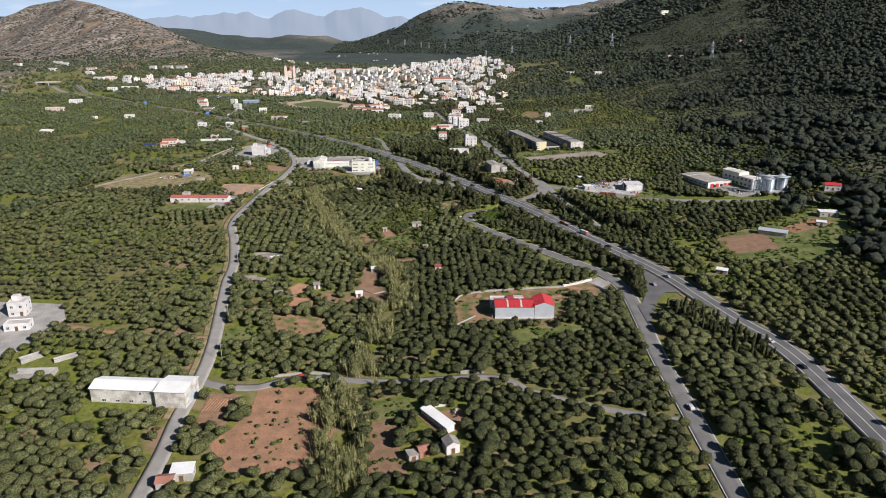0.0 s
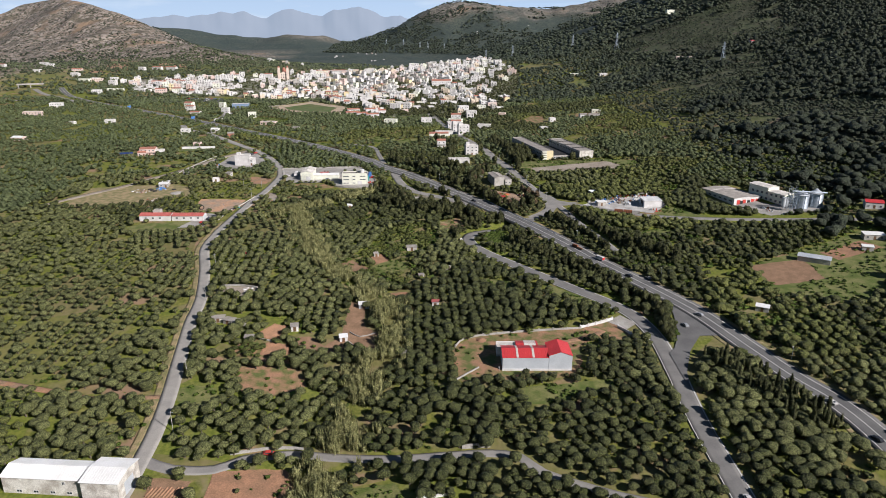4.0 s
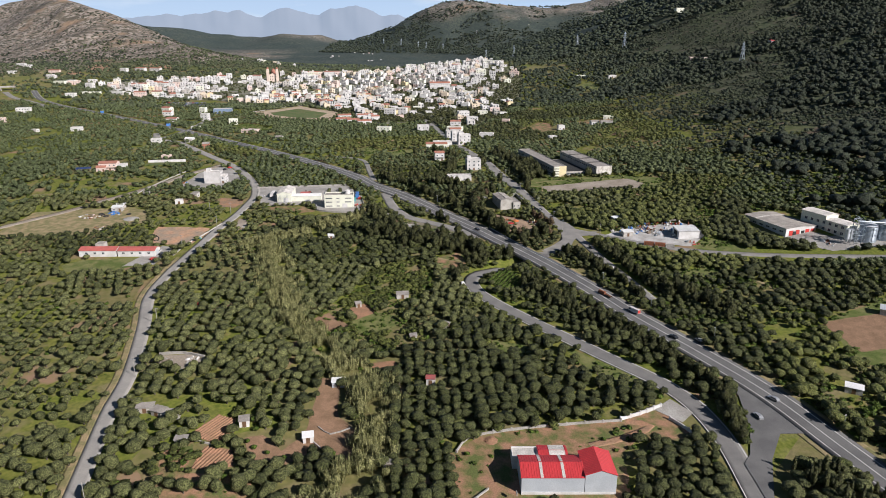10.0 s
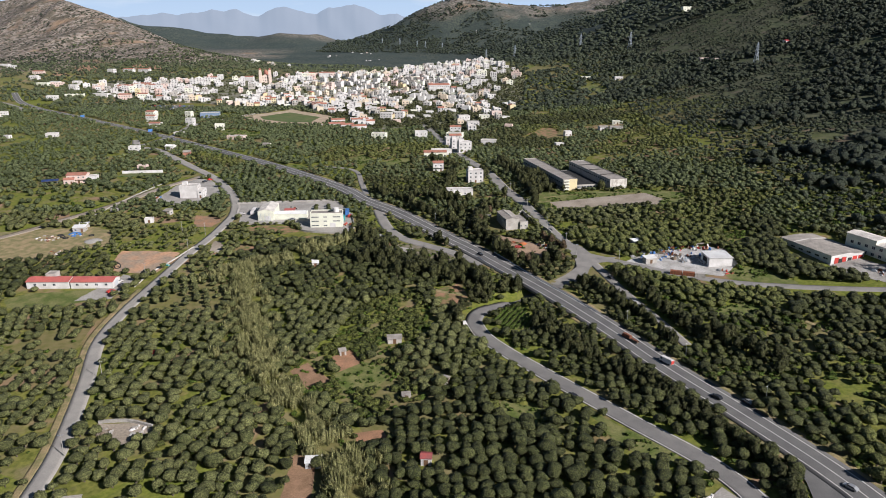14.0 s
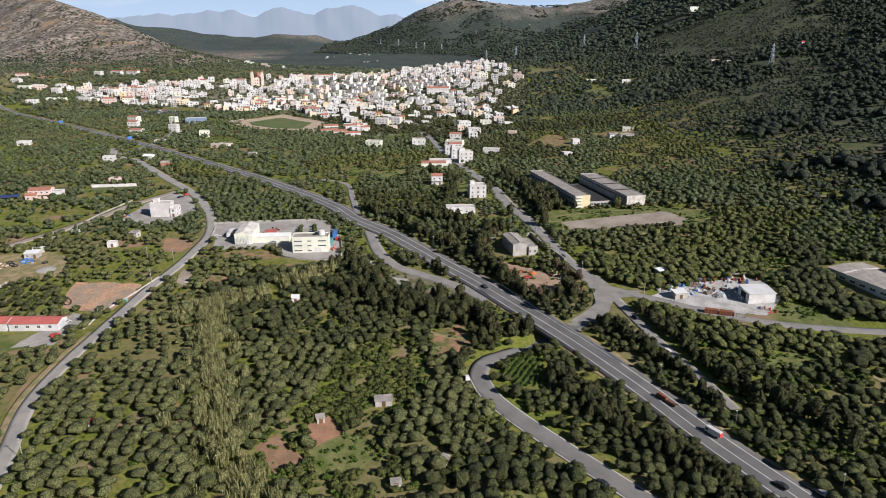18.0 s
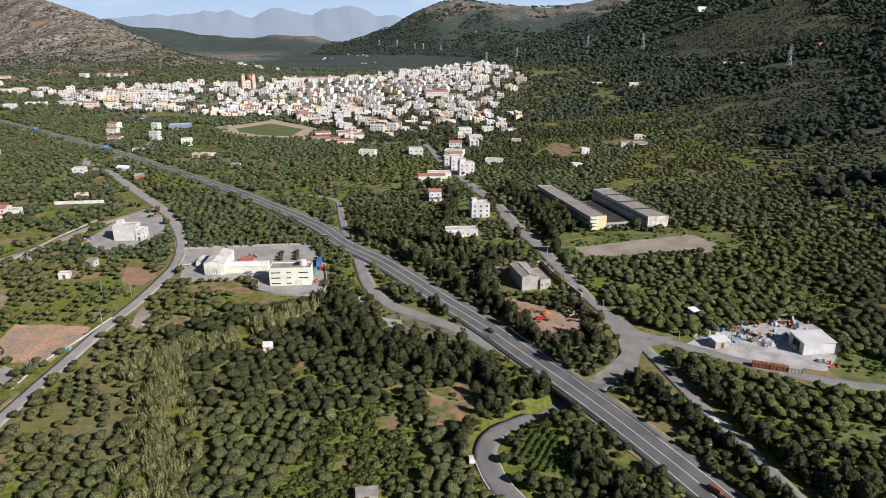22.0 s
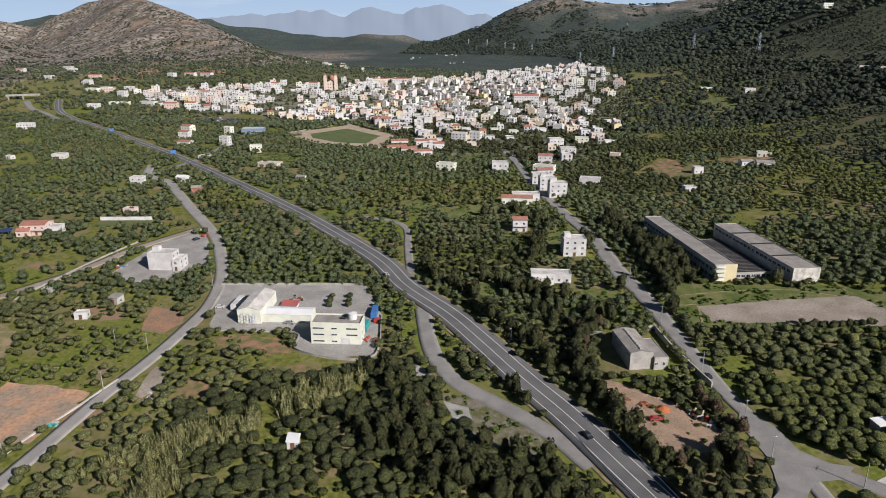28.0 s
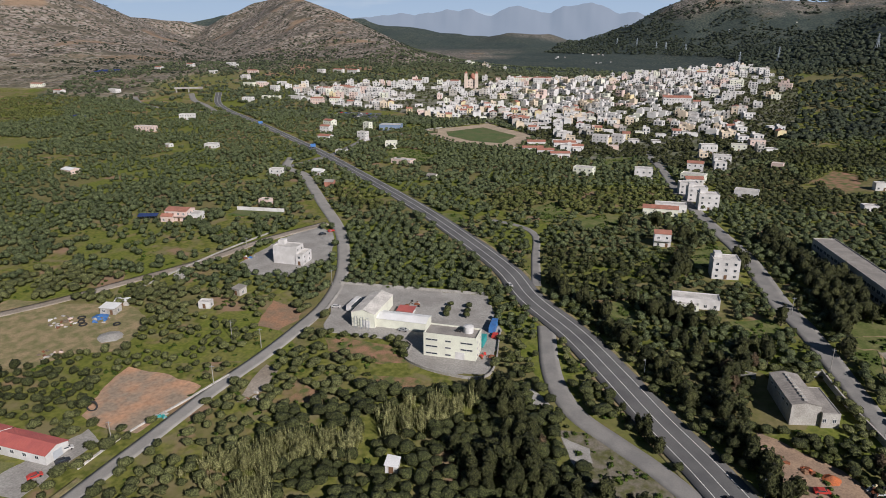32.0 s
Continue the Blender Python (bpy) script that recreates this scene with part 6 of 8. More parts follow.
cloud.inputs["B"].default_value = (0.62, 0.66, 0.72, 1)
sl(veil.outputs[0], cloud.inputs["Factor"]), sl(tint.outputs["Result"], cloud.inputs["A"]), sl(cloud.outputs["Result"], glow.inputs["Color"])
sl(glow.outputs[0], sn["Material Output"].inputs["Surface"])
turns = np.radians(np.linspace(-80, 60, 60))
arc = np.stack([np.sin(turns) * 4780, 195 + np.cos(turns) * 4780], 1)
v = np.vstack([np.c_[arc, np.full(60, z)] for z in (-50, 300, 700, 1400)])
k = np.arange(240).reshape(4, 60)
q = np.stack([k[:-1, :-1], k[:-1, 1:], k[1:, 1:], k[1:, :-1]], -1).reshape(-1, 4)
tagged(new("backdrop_sky", solid("backdrop_sky", np.concatenate([q[:, (0, 1, 2)], q[:, (0, 2, 3)]]), v, SKY)), "pale blue sky with faint thin clouds", "sky", kind="structure")

# ---- town ----
SKINS = [(WHITE, 10), (material("bright_white_wall", (0.6, 0.585, 0.575), (0.48, 0.465, 0.45), 4, 0.5, 0.85, bump=0.05), 10), (CREAM, 2.8), (material("sand_wall", (0.62, 0.52, 0.4), (0.55, 0.47, 0.37), 4, 0.4, 0.9, bump=0.1), 2.6), (PINK, 3.0), (YELLOW, 0.6), (GREY, 3.6)]
weights = np.array([w for _, w in SKINS]) / sum(w for _, w in SKINS)
trng = np.random.default_rng(21)


bm = bmesh.new()
box(bm, -0.8, 0.8, -0.05, 0.1, 0, 1.9), box(bm, -0.95, 0.95, -0.16, 0.1, -0.15, 0)
TOWN_PANE = bpy.data.meshes.new("window")
bm.to_mesh(TOWN_PANE), bm.free()
TOWN_PANE.materials.append(GLASS)


def town_house(k):
    """One house type: body, roof or terrace, stair head, windows, balcony."""
    g = np.random.default_rng(100 + k)
    skin = SKINS[int(g.choice(len(SKINS), p=weights))][0] if k > 5 else (WHITE, SKINS[1][0])[k % 2]
    w, d, floors = g.uniform(7, 11.5), g.uniform(7, 10.5), int(g.choice((1, 1, 2, 2, 2, 3), 1)[0])
    h = 3.1 * floors + 0.3
    tiled = k % 7 == 3
    ob = new("town_house")
    ob.matrix_basis = Matrix.Identity(4)
    tone = {id(WHITE): "white", id(SKINS[1][0]): "bright white", id(CREAM): "cream", id(PINK): "pinkish", id(YELLOW): "ochre yellow", id(GREY): "grey", id(SKINS[3][0]): "sand-coloured"}[id(skin)]
    size = ("single-storey", "two-storey", "three-storey")[floors - 1]
    tagged(ob, f"{tone} {size} town house with a {'terracotta tiled' if tiled else 'flat'} roof", "house", "town houses")
    if tiled:
        gable_block(ob, w, d, h, 1.6, skin, TILE, along="x" if k % 2 else "y", over=0.4, deep=5)
    else:
        flat_block(ob, w, d, h, skin, PALE_ROOF if k % 3 else FLAT_ROOF, parapet=0.6, deep=5)
        if floors > 1:
            bm = bmesh.new()
            box(bm, -w / 2 + 0.6, -w / 2 + 3.6, d / 2 - 3.6, d / 2 - 0.5, h, h + 2.4, 0.05)
            part("stair_head", bm, skin, ob)
    for f in range(floors):
        for u in ((-w / 4, w / 4) if f or k % 2 else (-w / 4,)):
            piece("window", TOWN_PANE, ob, u, -d / 2, 3.1 * f + 0.7)
        if f < 2:
            piece("window", TOWN_PANE, ob, w / 2, 0, 3.1 * f + 0.7, 90)
    if floors > 1 and k % 4 != 1:
        bm = bmesh.new()
        for f in range(1, floors):
            box(bm, -w / 2 + 0.4, w / 2 - 0.4, -d / 2 - 1.4, -d / 2, 3.1 * f - 0.15, 3.1 * f + 0.05)
            box(bm, -w / 2 + 0.4, w / 2 - 0.4, -d / 2 - 1.4, -d / 2 - 1.3, 3.1 * f + 0.05, 3.1 * f + 0.95)
        part("balcony", bm, skin, ob)
    return ob


TYPES = [town_house(k) for k in range(18)]
for ob in TYPES:
    ob.matrix_basis = pose(0, -300, -60)
lots = []
for zone in range(9):
    cx, cy, turn = trng.uniform(-600, 150), trng.uniform(1050, 1950), trng.uniform(-25, 25)
    lots.append((cx, cy, turn))
lots = np.array(lots)
u, v = np.meshgrid(np.arange(-1100, 1100, 12.6), np.arange(-1100, 1100, 14.4))
u, v = u.ravel() + trng.normal(0, 3.6, u.size), v.ravel() + trng.normal(0, 3.6, v.size) + 9 * np.sin(u.ravel() / 60)
hx, hy = -250 + u * 0.83 - v * 0.56, 1450 + u * 0.56 + v * 0.83
keep = inside(hx, hy, TOWN) & free(hx, hy, 4) & (trng.random(len(hx)) < np.clip(1.12 - 0.25 * (hx < -330) - 1.5 * np.maximum(0, 0.6 * blot(hx, hy, 55, 17) + 0.4 * blot(hx, hy, 23, 18) - 0.25) - 0.55 * ((hy < 1150) & (hx > -100)) - 0.3 * ((hy < 1260) | (hx > 70)) - 0.22 * (hy > 1290), 0.06, 0.95)) & (np.hypot(hx + 357, hy - 1520) > 26) & (np.hypot(hx + 18, hy - 1370) > 30) & ~inside(hx, hy, ((-455, 1230), (-390, 1235), (-370, 1175), (-440, 1170)))
hx, hy = hx[keep], hy[keep]
order = np.argsort(hy + np.abs(hx) * 0.2)
near_houses, far_houses = order[:300], order[300:]
zone = ((hx[:, None] - lots[None, :, 0]) ** 2 + (hy[:, None] - lots[None, :, 1]) ** 2).argmin(1)
hz = ground(hx, hy)
for i in near_houses:
    k = int(trng.integers(0, len(TYPES)))
    copy_thing(TYPES[k], pose(hx[i], hy[i], hz[i], 0, 0, lots[zone[i], 2] + float(trng.choice((0, 0, 90, -90, 180))) * (trng.random() < 0.5)))
for ob in TYPES:
    for o in list(ob.children_recursive) + [ob]:
        bpy.data.objects.remove(o)


def joined_houses(name, pick, mats, seed, scale=1.0):
    """Far houses by colour: bodies with parapets and recessed windows, roofs, in a few meshes."""
    g = np.random.default_rng(seed)
    bins = {}
    cube = np.array([(-1, -1, 0), (1, -1, 0), (1, 1, 0), (-1, 1, 0), (-1, -1, 1), (1, -1, 1), (1, 1, 1), (-1, 1, 1)], float)
    ct = np.array([(4, 5, 6), (4, 6, 7), (0, 1, 5), (0, 5, 4), (1, 2, 6), (1, 6, 5), (2, 3, 7), (2, 7, 6), (3, 0, 4), (3, 4, 7)])

    def put(key, lo, hi, m):
        p = (cube * (0.5, 0.5, 1) + (0.5, 0.5, 0)) * (np.array(hi) - lo) + lo
        p[:, :2] = p[:, :2] @ m[0].T
        p += m[1]
        vs, fs = bins.setdefault(key, ([], []))
        fs.append(ct + 8 * len(vs))
        vs.append(p)
    for i in pick:
        a = math.radians(lots[zone[i], 2] + g.normal(0, 4))
        m = (np.array([(math.cos(a), -math.sin(a)), (math.sin(a), math.cos(a))]), np.array([hx[i], hy[i], hz[i]]))
        w, d, fl = g.uniform(6.5, 12.5) * scale, g.uniform(6.5, 10.5) * scale, int(g.choice((1, 1, 1, 2, 2, 2, 3)))
        h = 3.1 * fl
        skin = int(g.choice(len(SKINS), p=weights))
        put(skin, (-w / 2, -d / 2, -10), (w / 2, d / 2, h), m)
        put("tile" if g.random() < 0.2 else ("pale" if g.random() < 0.6 else "flat"), (-w / 2 + 0.3, -d / 2 + 0.3, h), (w / 2 - 0.3, d / 2 - 0.3, h + 0.15), m)
        for lo, hi in (((-w / 2, -d / 2, h), (w / 2, -d / 2 + 0.25, h + 0.8)), ((-w / 2, -d / 2 + 0.25, h), (-w / 2 + 0.25, d / 2, h + 0.8)), ((w / 2 - 0.25, -d / 2 + 0.25, h), (w / 2, d / 2, h + 0.8))):
            put(skin, lo, hi, m)
        if fl > 1 and g.random() < 0.6:
            x0 = g.uniform(-w / 2 + 0.5, w / 2 - 3.5)
            put(skin, (x0, 0, h), (x0 + 3, 3, h + 2.5), m)
        for f in range(fl):
            for u0 in (-w / 4, w / 4):
                if g.random() < 0.85:
                    put("glass", (u0 - 0.7, -d / 2 - 0.06, 3.1 * f + 0.9), (u0 + 0.7, -d / 2 + 0.05, 3.1 * f + 2.5), m)
            if f and g.random() < 0.6:
                put(skin, (-w / 2, -d / 2 - 1.2, 3.1 * f - 0.15), (w / 2, -d / 2, 3.1 * f), m)
    extra = {"tile": TILE, "pale": PALE_ROOF, "flat": FLAT_ROOF, "glass": GLASS}
    for key, (vs, fs) in bins.items():
        mat = extra[key] if isinstance(key, str) else SKINS[key][0]
        what = {"tile": "town_roofs", "pale": "town_roofs", "flat": "town_roofs", "glass": "town_windows"}.get(key, "town_walls")
        me = solid(what, np.vstack(fs), np.vstack(vs), mat)
        me.polygons.foreach_set("use_smooth", np.zeros(len(me.polygons), bool))
        tagged(new(what, me), "crowded white and pastel houses of the far town", "town", kind="stuff")


joined_houses("town", far_houses, SKINS, 31)
# town trees and pale street ground
tx, ty = np.append(trng.uniform(-700, 160, 9000), trng.uniform(-180, 150, 5000)), np.append(trng.uniform(960, 1780, 9000), trng.uniform(960, 1500, 5000))
gap = np.min(np.hypot(tx[:, None] - hx[None], ty[:, None] - hy[None]), axis=1)
keep = inside(tx, ty, TOWN) & (gap > 7.0) & (trng.random(len(tx)) < np.where((ty < 1230) | (tx > 40), 0.95, 0.75))
planting("town_trees", olive_far, np.column_stack([tx, ty])[keep], trng.uniform(0.5, 1.25, keep.sum()) * np.where(ty[keep] < 1230, 1, 0.8), PINE, "dark garden and street trees between the houses", "trees", 17, 0.2)
plot("town_streets", TOWN, 0.12, material("street_ground", (0.2, 0.19, 0.15), (0.085, 0.1, 0.035), 14, 1.5, 0.95), "pale street and garden ground between the houses", "ground", 30)

# church with two towers
b = root("church", -357, 1520, 8, "salmon-pink church with two domed bell towers", "church")
SALMON = material("salmon_wall", (0.66, 0.55, 0.47), (0.58, 0.48, 0.41), 4, 0.5, 0.9, bump=0.05)
gable_block(b, 15, 26, 12, 4, SALMON, TILE, along="y", deep=4)
for s in (-1, 1):
    bm = bmesh.new()
    box(bm, s * 9 - 2.6, s * 9 + 2.6, -16, -10.8, -4, 20, 0.1), box(bm, s * 9 - 2.2, s * 9 + 2.2, -15.6, -11.2, 20, 24, 0.1)
    part("bell_tower", bm, SALMON, b)
    bm = bmesh.new()
    tube(bm, (s * 9, -13.4, 24), (s * 9, -13.4, 26), 2.6, 2.0, 12), tube(bm, (s * 9, -13.4, 26), (s * 9, -13.4, 27.6), 2.0, 0.1, 12)
    part("dome", bm, TILE, b)
bm = bmesh.new()
tube(bm, (0, 3, 14), (0, 3, 19), 4.2, 4.2, 16), tube(bm, (0, 3, 19), (0, 3, 22.5), 4.2, 2.6, 16), tube(bm, (0, 3, 22.5), (0, 3, 24), 2.6, 0.1, 16)
part("central_dome", bm, TILE, b)
set_row(b, (0,), (3, 8), 4, 1.4, 2.4, 15, 26)


def house(name, x, y, rz, w, d, h, skin, label, roof="flat", rise=1.4, floors=None, category="house", front=True, sides=(0, 1), group="", balcony=0, head=False):
    b = root(name, x, y, rz, label, category, group)
    if roof == "flat":
        flat_block(b, w, d, h, skin, PALE_ROOF, parapet=0.5)
    else:
        gable_block(b, w, d, h, rise, skin, {"tile": TILE, "sheet": WHITE_SHEET, "grey": FLAT_ROOF, "red": RED_ROOF, "faded": FADED_ROOF}[roof], along="x" if w >= d else "y", over=0.3, one=roof in ("sheet", "grey") and h < 3.3)
    n = floors or max(1, int(h / 2.9))
    for face in sides:
        span = w if face in (0, 2) else d
        cols = max(1, int(span / 3.6))
        for f in range(n):
            for c in range(cols):
                if f == 0 and c == cols // 2 and face == 0 and front:
                    door(b, 1.1, 2.1, 0, (c + 0.5 - cols / 2) * span / cols, w, d)
                else:
                    window(b, 1.2, 1.2, face, (c + 0.5 - cols / 2) * span / cols, f * h / n + 0.9, w, d)
    if head:
        bm = bmesh.new()
        box(bm, -w / 2 + 1, -w / 2 + 4.5, 0, d / 2 - 0.6, h, h + 2.5, 0.05)
        part("stair_head", bm, skin, b)
    for f in range(1, balcony + 1):
        bm = bmesh.new()
        box(bm, -w / 2, w / 2, -d / 2 - 1.5, -d / 2, f * h / n - 0.2, f * h / n, 0.03)
        for u in np.linspace(-w / 2 + 0.15, w / 2 - 0.15, 7):
            box(bm, u - 0.12, u + 0.12, -d / 2 - 1.5, -d / 2 - 1.3, f * h / n, f * h / n + 0.9)
        box(bm, -w / 2, w / 2, -d / 2 - 1.5, -d / 2 - 1.35, f * h / n + 0.8, f * h / n + 1.0)
        part("balcony", bm, skin, b)
    return b


BW = SKINS[1][0]
house("villa", -198, 683, 4, 13.5, 8.5, 9.0, BW, "tall bright white house with arched terraces on a paved forecourt", floors=3, sides=(1,), balcony=0, head=True)
b = house("villa_wing", -189.5, 684, 4, 4.0, 10.5, 5.6, BW, "white side wing with an open terrace", floors=2)
house("tall_house", 20, 731, 8, 12.5, 10, 9.4, BW, "bright white three-storey house with a plain gable wall", floors=3, head=True)
house("low_house", 7, 690, 4, 20, 8, 4.2, BW, "low white house with a broad terrace", sides=(0, 1), floors=1)
house("terrace", 3, 684.2, 4, 11, 4.0, 2.6, CREAM, "cream terrace wall with a balustrade", floors=1, front=False)
house("corner_house", -11, 772, 6, 9, 8, 7.5, BW, "narrow white two-storey house with a tiled hood", "tile", floors=2, balcony=1)
house("tiled_house", -15, 838, 4, 22, 9, 4.6, CREAM, "cream house with a long terracotta roof", "tile", floors=1)
house("tiled_house_wing", -9, 848, 4, 20, 8, 5.0, WHITE, "white flat-roofed wing of a tiled house", floors=1)
for x, y, h, lab in ((14, 860, 10.5, "bright white three-storey street house"), (7, 882, 9.5, "white block-like street house with few windows"), (1, 902, 8.0, "white street house with a flat terrace"), (5, 925, 6.5, "white street house with a red roof")):
    house("street_house", x, y, 10, 13, 9, h, BW, lab, "tile" if h < 7 else "flat", group="street houses", head=h > 9)
for x, y, w, h, roof in ((41, 904, 16, 4.5, "flat"), (71, 1008, 9, 5, "flat"), (28, 1028, 15, 6, "flat"), (-240, 939, 20, 3.5, "flat"), (-192, 886, 8, 3.5, "grey"),
                         (-280, 1003, 11, 7, "flat"), (-288, 872, 9, 4.0, "sheet"), (-319, 858, 10, 6, "flat"), (-328, 1037, 10, 9, "flat"), (-393, 1074, 12, 7, "tile"), (-596, 1013, 24, 6, "flat"), (-492, 812, 13, 3.5, "sheet"), (-455, 950, 12, 4, "flat"), (-500, 940, 7, 3, "flat"), (-615, 1107, 18, 6.5, "flat"),
                         (-626, 1256, 15, 7, "flat"), (-612, 1296, 28, 4, "flat"), (-715, 1388, 22, 5, "flat"), (-692, 1392, 20, 6, "flat"), (-672, 1420, 14, 6, "flat"), (-618, 1386, 16, 5, "flat"), (-772, 1459, 12, 5, "flat"), (-692, 1594, 14, 8, "flat"), (-672, 1628, 22, 6, "tile"), (-640, 1630, 24, 7, "tile"),
                         (-408, 1110, 13, 8, "tile"), (-370, 1031, 14, 4, "tile"), (-353, 1100, 9, 9, "flat"), (-314, 962, 10, 3.5, "flat"), (81, 1632, 24, 6, "flat"), (103, 1634, 20, 6, "flat"), (123, 1476, 18, 7, "flat"), (96, 1511, 14, 5, "flat"), (286, 1365, 14, 4, "flat"), (438, 1326, 18, 4, "flat"),
                         (132, 945, 8, 5, "flat"), (190, 962, 14, 3.5, "grey"), (-85, 1090, 16, 9, "flat"), (-68, 1092, 12, 10, "flat"), (-33, 943, 14, 8, "flat"), (5, 943, 18, 6, "flat"), (6, 984, 13, 7, "tile"), (-80, 943, 16, 6, "flat"), (17, 1069, 15, 8, "flat"), (45, 1088, 14, 6, "flat"), (62, 1112, 14, 7, "flat"),
                         (-276, 778, 8, 3.5, "flat"), (530, 1292, 13, 6, "red"), (544, 1834, 20, 8, "flat"), (427, 1357, 22, 4, "flat"), (241, 1412, 18, 4, "flat"), (-1093, 1295, 22, 6, "tile"), (-978, 1237, 18, 5, "tile"), (-883, 1258, 20, 5, "flat"), (-1038, 1537, 16, 5, "tile"), (-943, 1648, 18, 6, "flat"),
                         (-793, 1511, 20, 6, "tile"), (-900, 1600, 15, 6, "flat"), (-860, 1480, 14, 5, "flat"), (-1010, 1600, 15, 6, "tile"), (-760, 1440, 16, 6, "flat"), (-700, 1400, 16, 6, "flat"), (-572, 1304, 26, 5, "flat"), (-646, 1359, 13, 9, "flat"), (113, 882, 9, 3.5, "flat"), (201, 1002, 12, 3.5, "flat"), (177, 970, 10, 3.5, "grey")):
    house("valley_house", x, y, float(trng.uniform(-15, 15)), w, min(w * 0.75, 10), h, (BW, BW, WHITE, CREAM, PINK)[int(abs(x) + y) % 5],
          f"{('bright white', 'bright white', 'white', 'cream', 'pinkish')[int(abs(x) + y) % 5]} house with a {({'flat': 'flat', 'tile': 'terracotta', 'red': 'red', 'sheet': 'pale sheet', 'grey': 'grey'})[roof]} roof among the groves", roof, group="valley houses")
b = house("pink_villa", -308, 729, 10, 15, 11, 6.5, PINK, "pinkish villa with terraces and tiled roofs", "tile", floors=2, balcony=1)
house("pink_villa_wing", -298, 731, 10, 9, 8, 4.4, WHITE, "white terrace wing of a villa", floors=1)
house("pink_villa_porch", -312, 722.5, 10, 8, 5, 3.6, PINK, "low pink porch with a tiled roof", "tile", floors=1)
for x, y, w, rz, roof, skin, h in ((-571, 1390, 26, 12, "tile", PINK, 7), (-555, 1420, 30, 12, "tile", CREAM, 7), (-535, 1408, 18, 14, "tile", WHITE, 7), (-522, 1280, 18, 10, "tile", PINK, 8), (-497, 1290, 16, 8, "tile", CREAM, 8), (-466, 1533, 18, 6, "tile", WHITE, 7), (-395, 1540, 16, 0, "tile", WHITE, 8),
                                   (-300, 1612, 40, 8, "tile", CREAM, 8), (-255, 1615, 32, 6, "tile", WHITE, 8), (10, 1573, 14, 10, "tile", WHITE, 9)):
    house("tiled_block", x, y, rz, w, 11, h, skin, f"{'pinkish' if skin is PINK else 'cream' if skin is CREAM else 'white'} block of the town with a terracotta roof", roof, group="tiled blocks")
house("town_school", -20, 1368, 8, 36, 13, 8.5, BW, "cream school building with a long red tiled roof", "tile", rise=2.4, group="")
plot("car_park", ((-456, 1220), (-393, 1226), (-376, 1180), (-436, 1178)), 0.24, ASPHALT, "asphalt car park at the town's edge", "paving", edge=0.3)
house("brick_hut", -258, 837, 12, 7, 6, 4.5, TILE, "small square brick-red hut", "grey", floors=1)
HALL = material("faded_blue_sheet", (0.16, 0.23, 0.34), (0.2, 0.26, 0.35), 3, 0.4, 0.6, bump=0.05)
b = root("sports_hall", -329, 1113, 12, "faded blue sports hall beside the pitch", "hall")
flat_block(b, 25, 15, 6.0, HALL, PALE_ROOF, parapet=0.5)
set_row(b, (0, 1), (1.2,), 4, 3.0, 1.6, 25, 15)
for x, y, w in ((-142, 1028, 20), (-128, 1020, 16), (-112, 1008, 18), (-118, 1066, 22), (-146, 1062, 18), (-104, 1050, 14)):
    house("tiled_cottage", x, y, 18, w, 8.5, 4.4, BW, "white cottage with a red tiled roof in a cluster", "tile", floors=1, group="tiled cottages")
b = root("tennis_court", -268, 755, 9, "green hard court behind a long white wall", "court")
bm = bmesh.new()
box(bm, -17, 17, -7, 6, -1, 0.25, 0.05)
part("surface", bm, TURF, b, "green court surface")
bm = bmesh.new()
box(bm, -17, 17, 6, 6.4, -1, 2.6, 0.05)
part("back_wall", bm, WHITE, b, "white wall")
# feed-mill silos
for x, y in ((248, 519.0), (258.3, 520.0)):
    b = root("silo", x, y, 0, "corrugated galvanised grain silo with a conical roof", "silo", "silos")
    bm = bmesh.new()
    rings = [[bm.verts.new((r * math.cos(a * math.tau / 24), r * math.sin(a * math.tau / 24), -1 + k * 0.375)) for a in range(24)] for k, r in enumerate([4.75, 4.87] * 14)]
    for p, q in zip(rings, rings[1:]):
        for a in range(24):
            bm.faces.new((p[a], p[(a + 1) % 24], q[(a + 1) % 24], q[a]))
    part("drum", bm, GALV, b)
    bm = bmesh.new()
    tube(bm, (0, 0, 9.4), (0, 0, 12.0), 4.95, 0.7, 24), tube(bm, (0, 0, 12.0), (0, 0, 12.5), 0.7, 0.6, 12)
    part("cone", bm, STEEL, b)
    for a in range(0, 360, 45):
        bm = bmesh.new()
        c, s = math.cos(radians(a)), math.sin(radians(a))
        tube(bm, (4.92 * c, 4.92 * s, -1), (4.92 * c, 4.92 * s, 9.4), 0.1, sides=4)
        part("stiffener", bm, GALV, b)
b = root("elevator_tower", 239.5, 515.5, 0, "grey lattice grain elevator with hoppers and conveyor", "elevator")
for x, y in ((-2, -2), (2, -2), (2, 2), (-2, 2)):
    bm = bmesh.new()
    tube(bm, (x, y, -1), (x, y, 15), 0.22, sides=6)
    part("post", bm, GALV, b)
bm = bmesh.new()
for z in np.arange(1, 15, 2.3):
    for (x0, y0), (x1, y1) in (((-2, -2), (2, -2)), ((2, -2), (2, 2)), ((2, 2), (-2, 2)), ((-2, 2), (-2, -2))):
        tube(bm, (x0, y0, z), (x1, y1, z), 0.1, sides=4), tube(bm, (x0, y0, z), (x1, y1, z + 2.3), 0.08, sides=4)
part("lattice", bm, GALV, b)
bm = bmesh.new()
tube(bm, (0, 0, 13.6), (22, -3, 13.0), 0.6, sides=6)
part("conveyor", bm, GALV, b, "inclined conveyor above the silos")
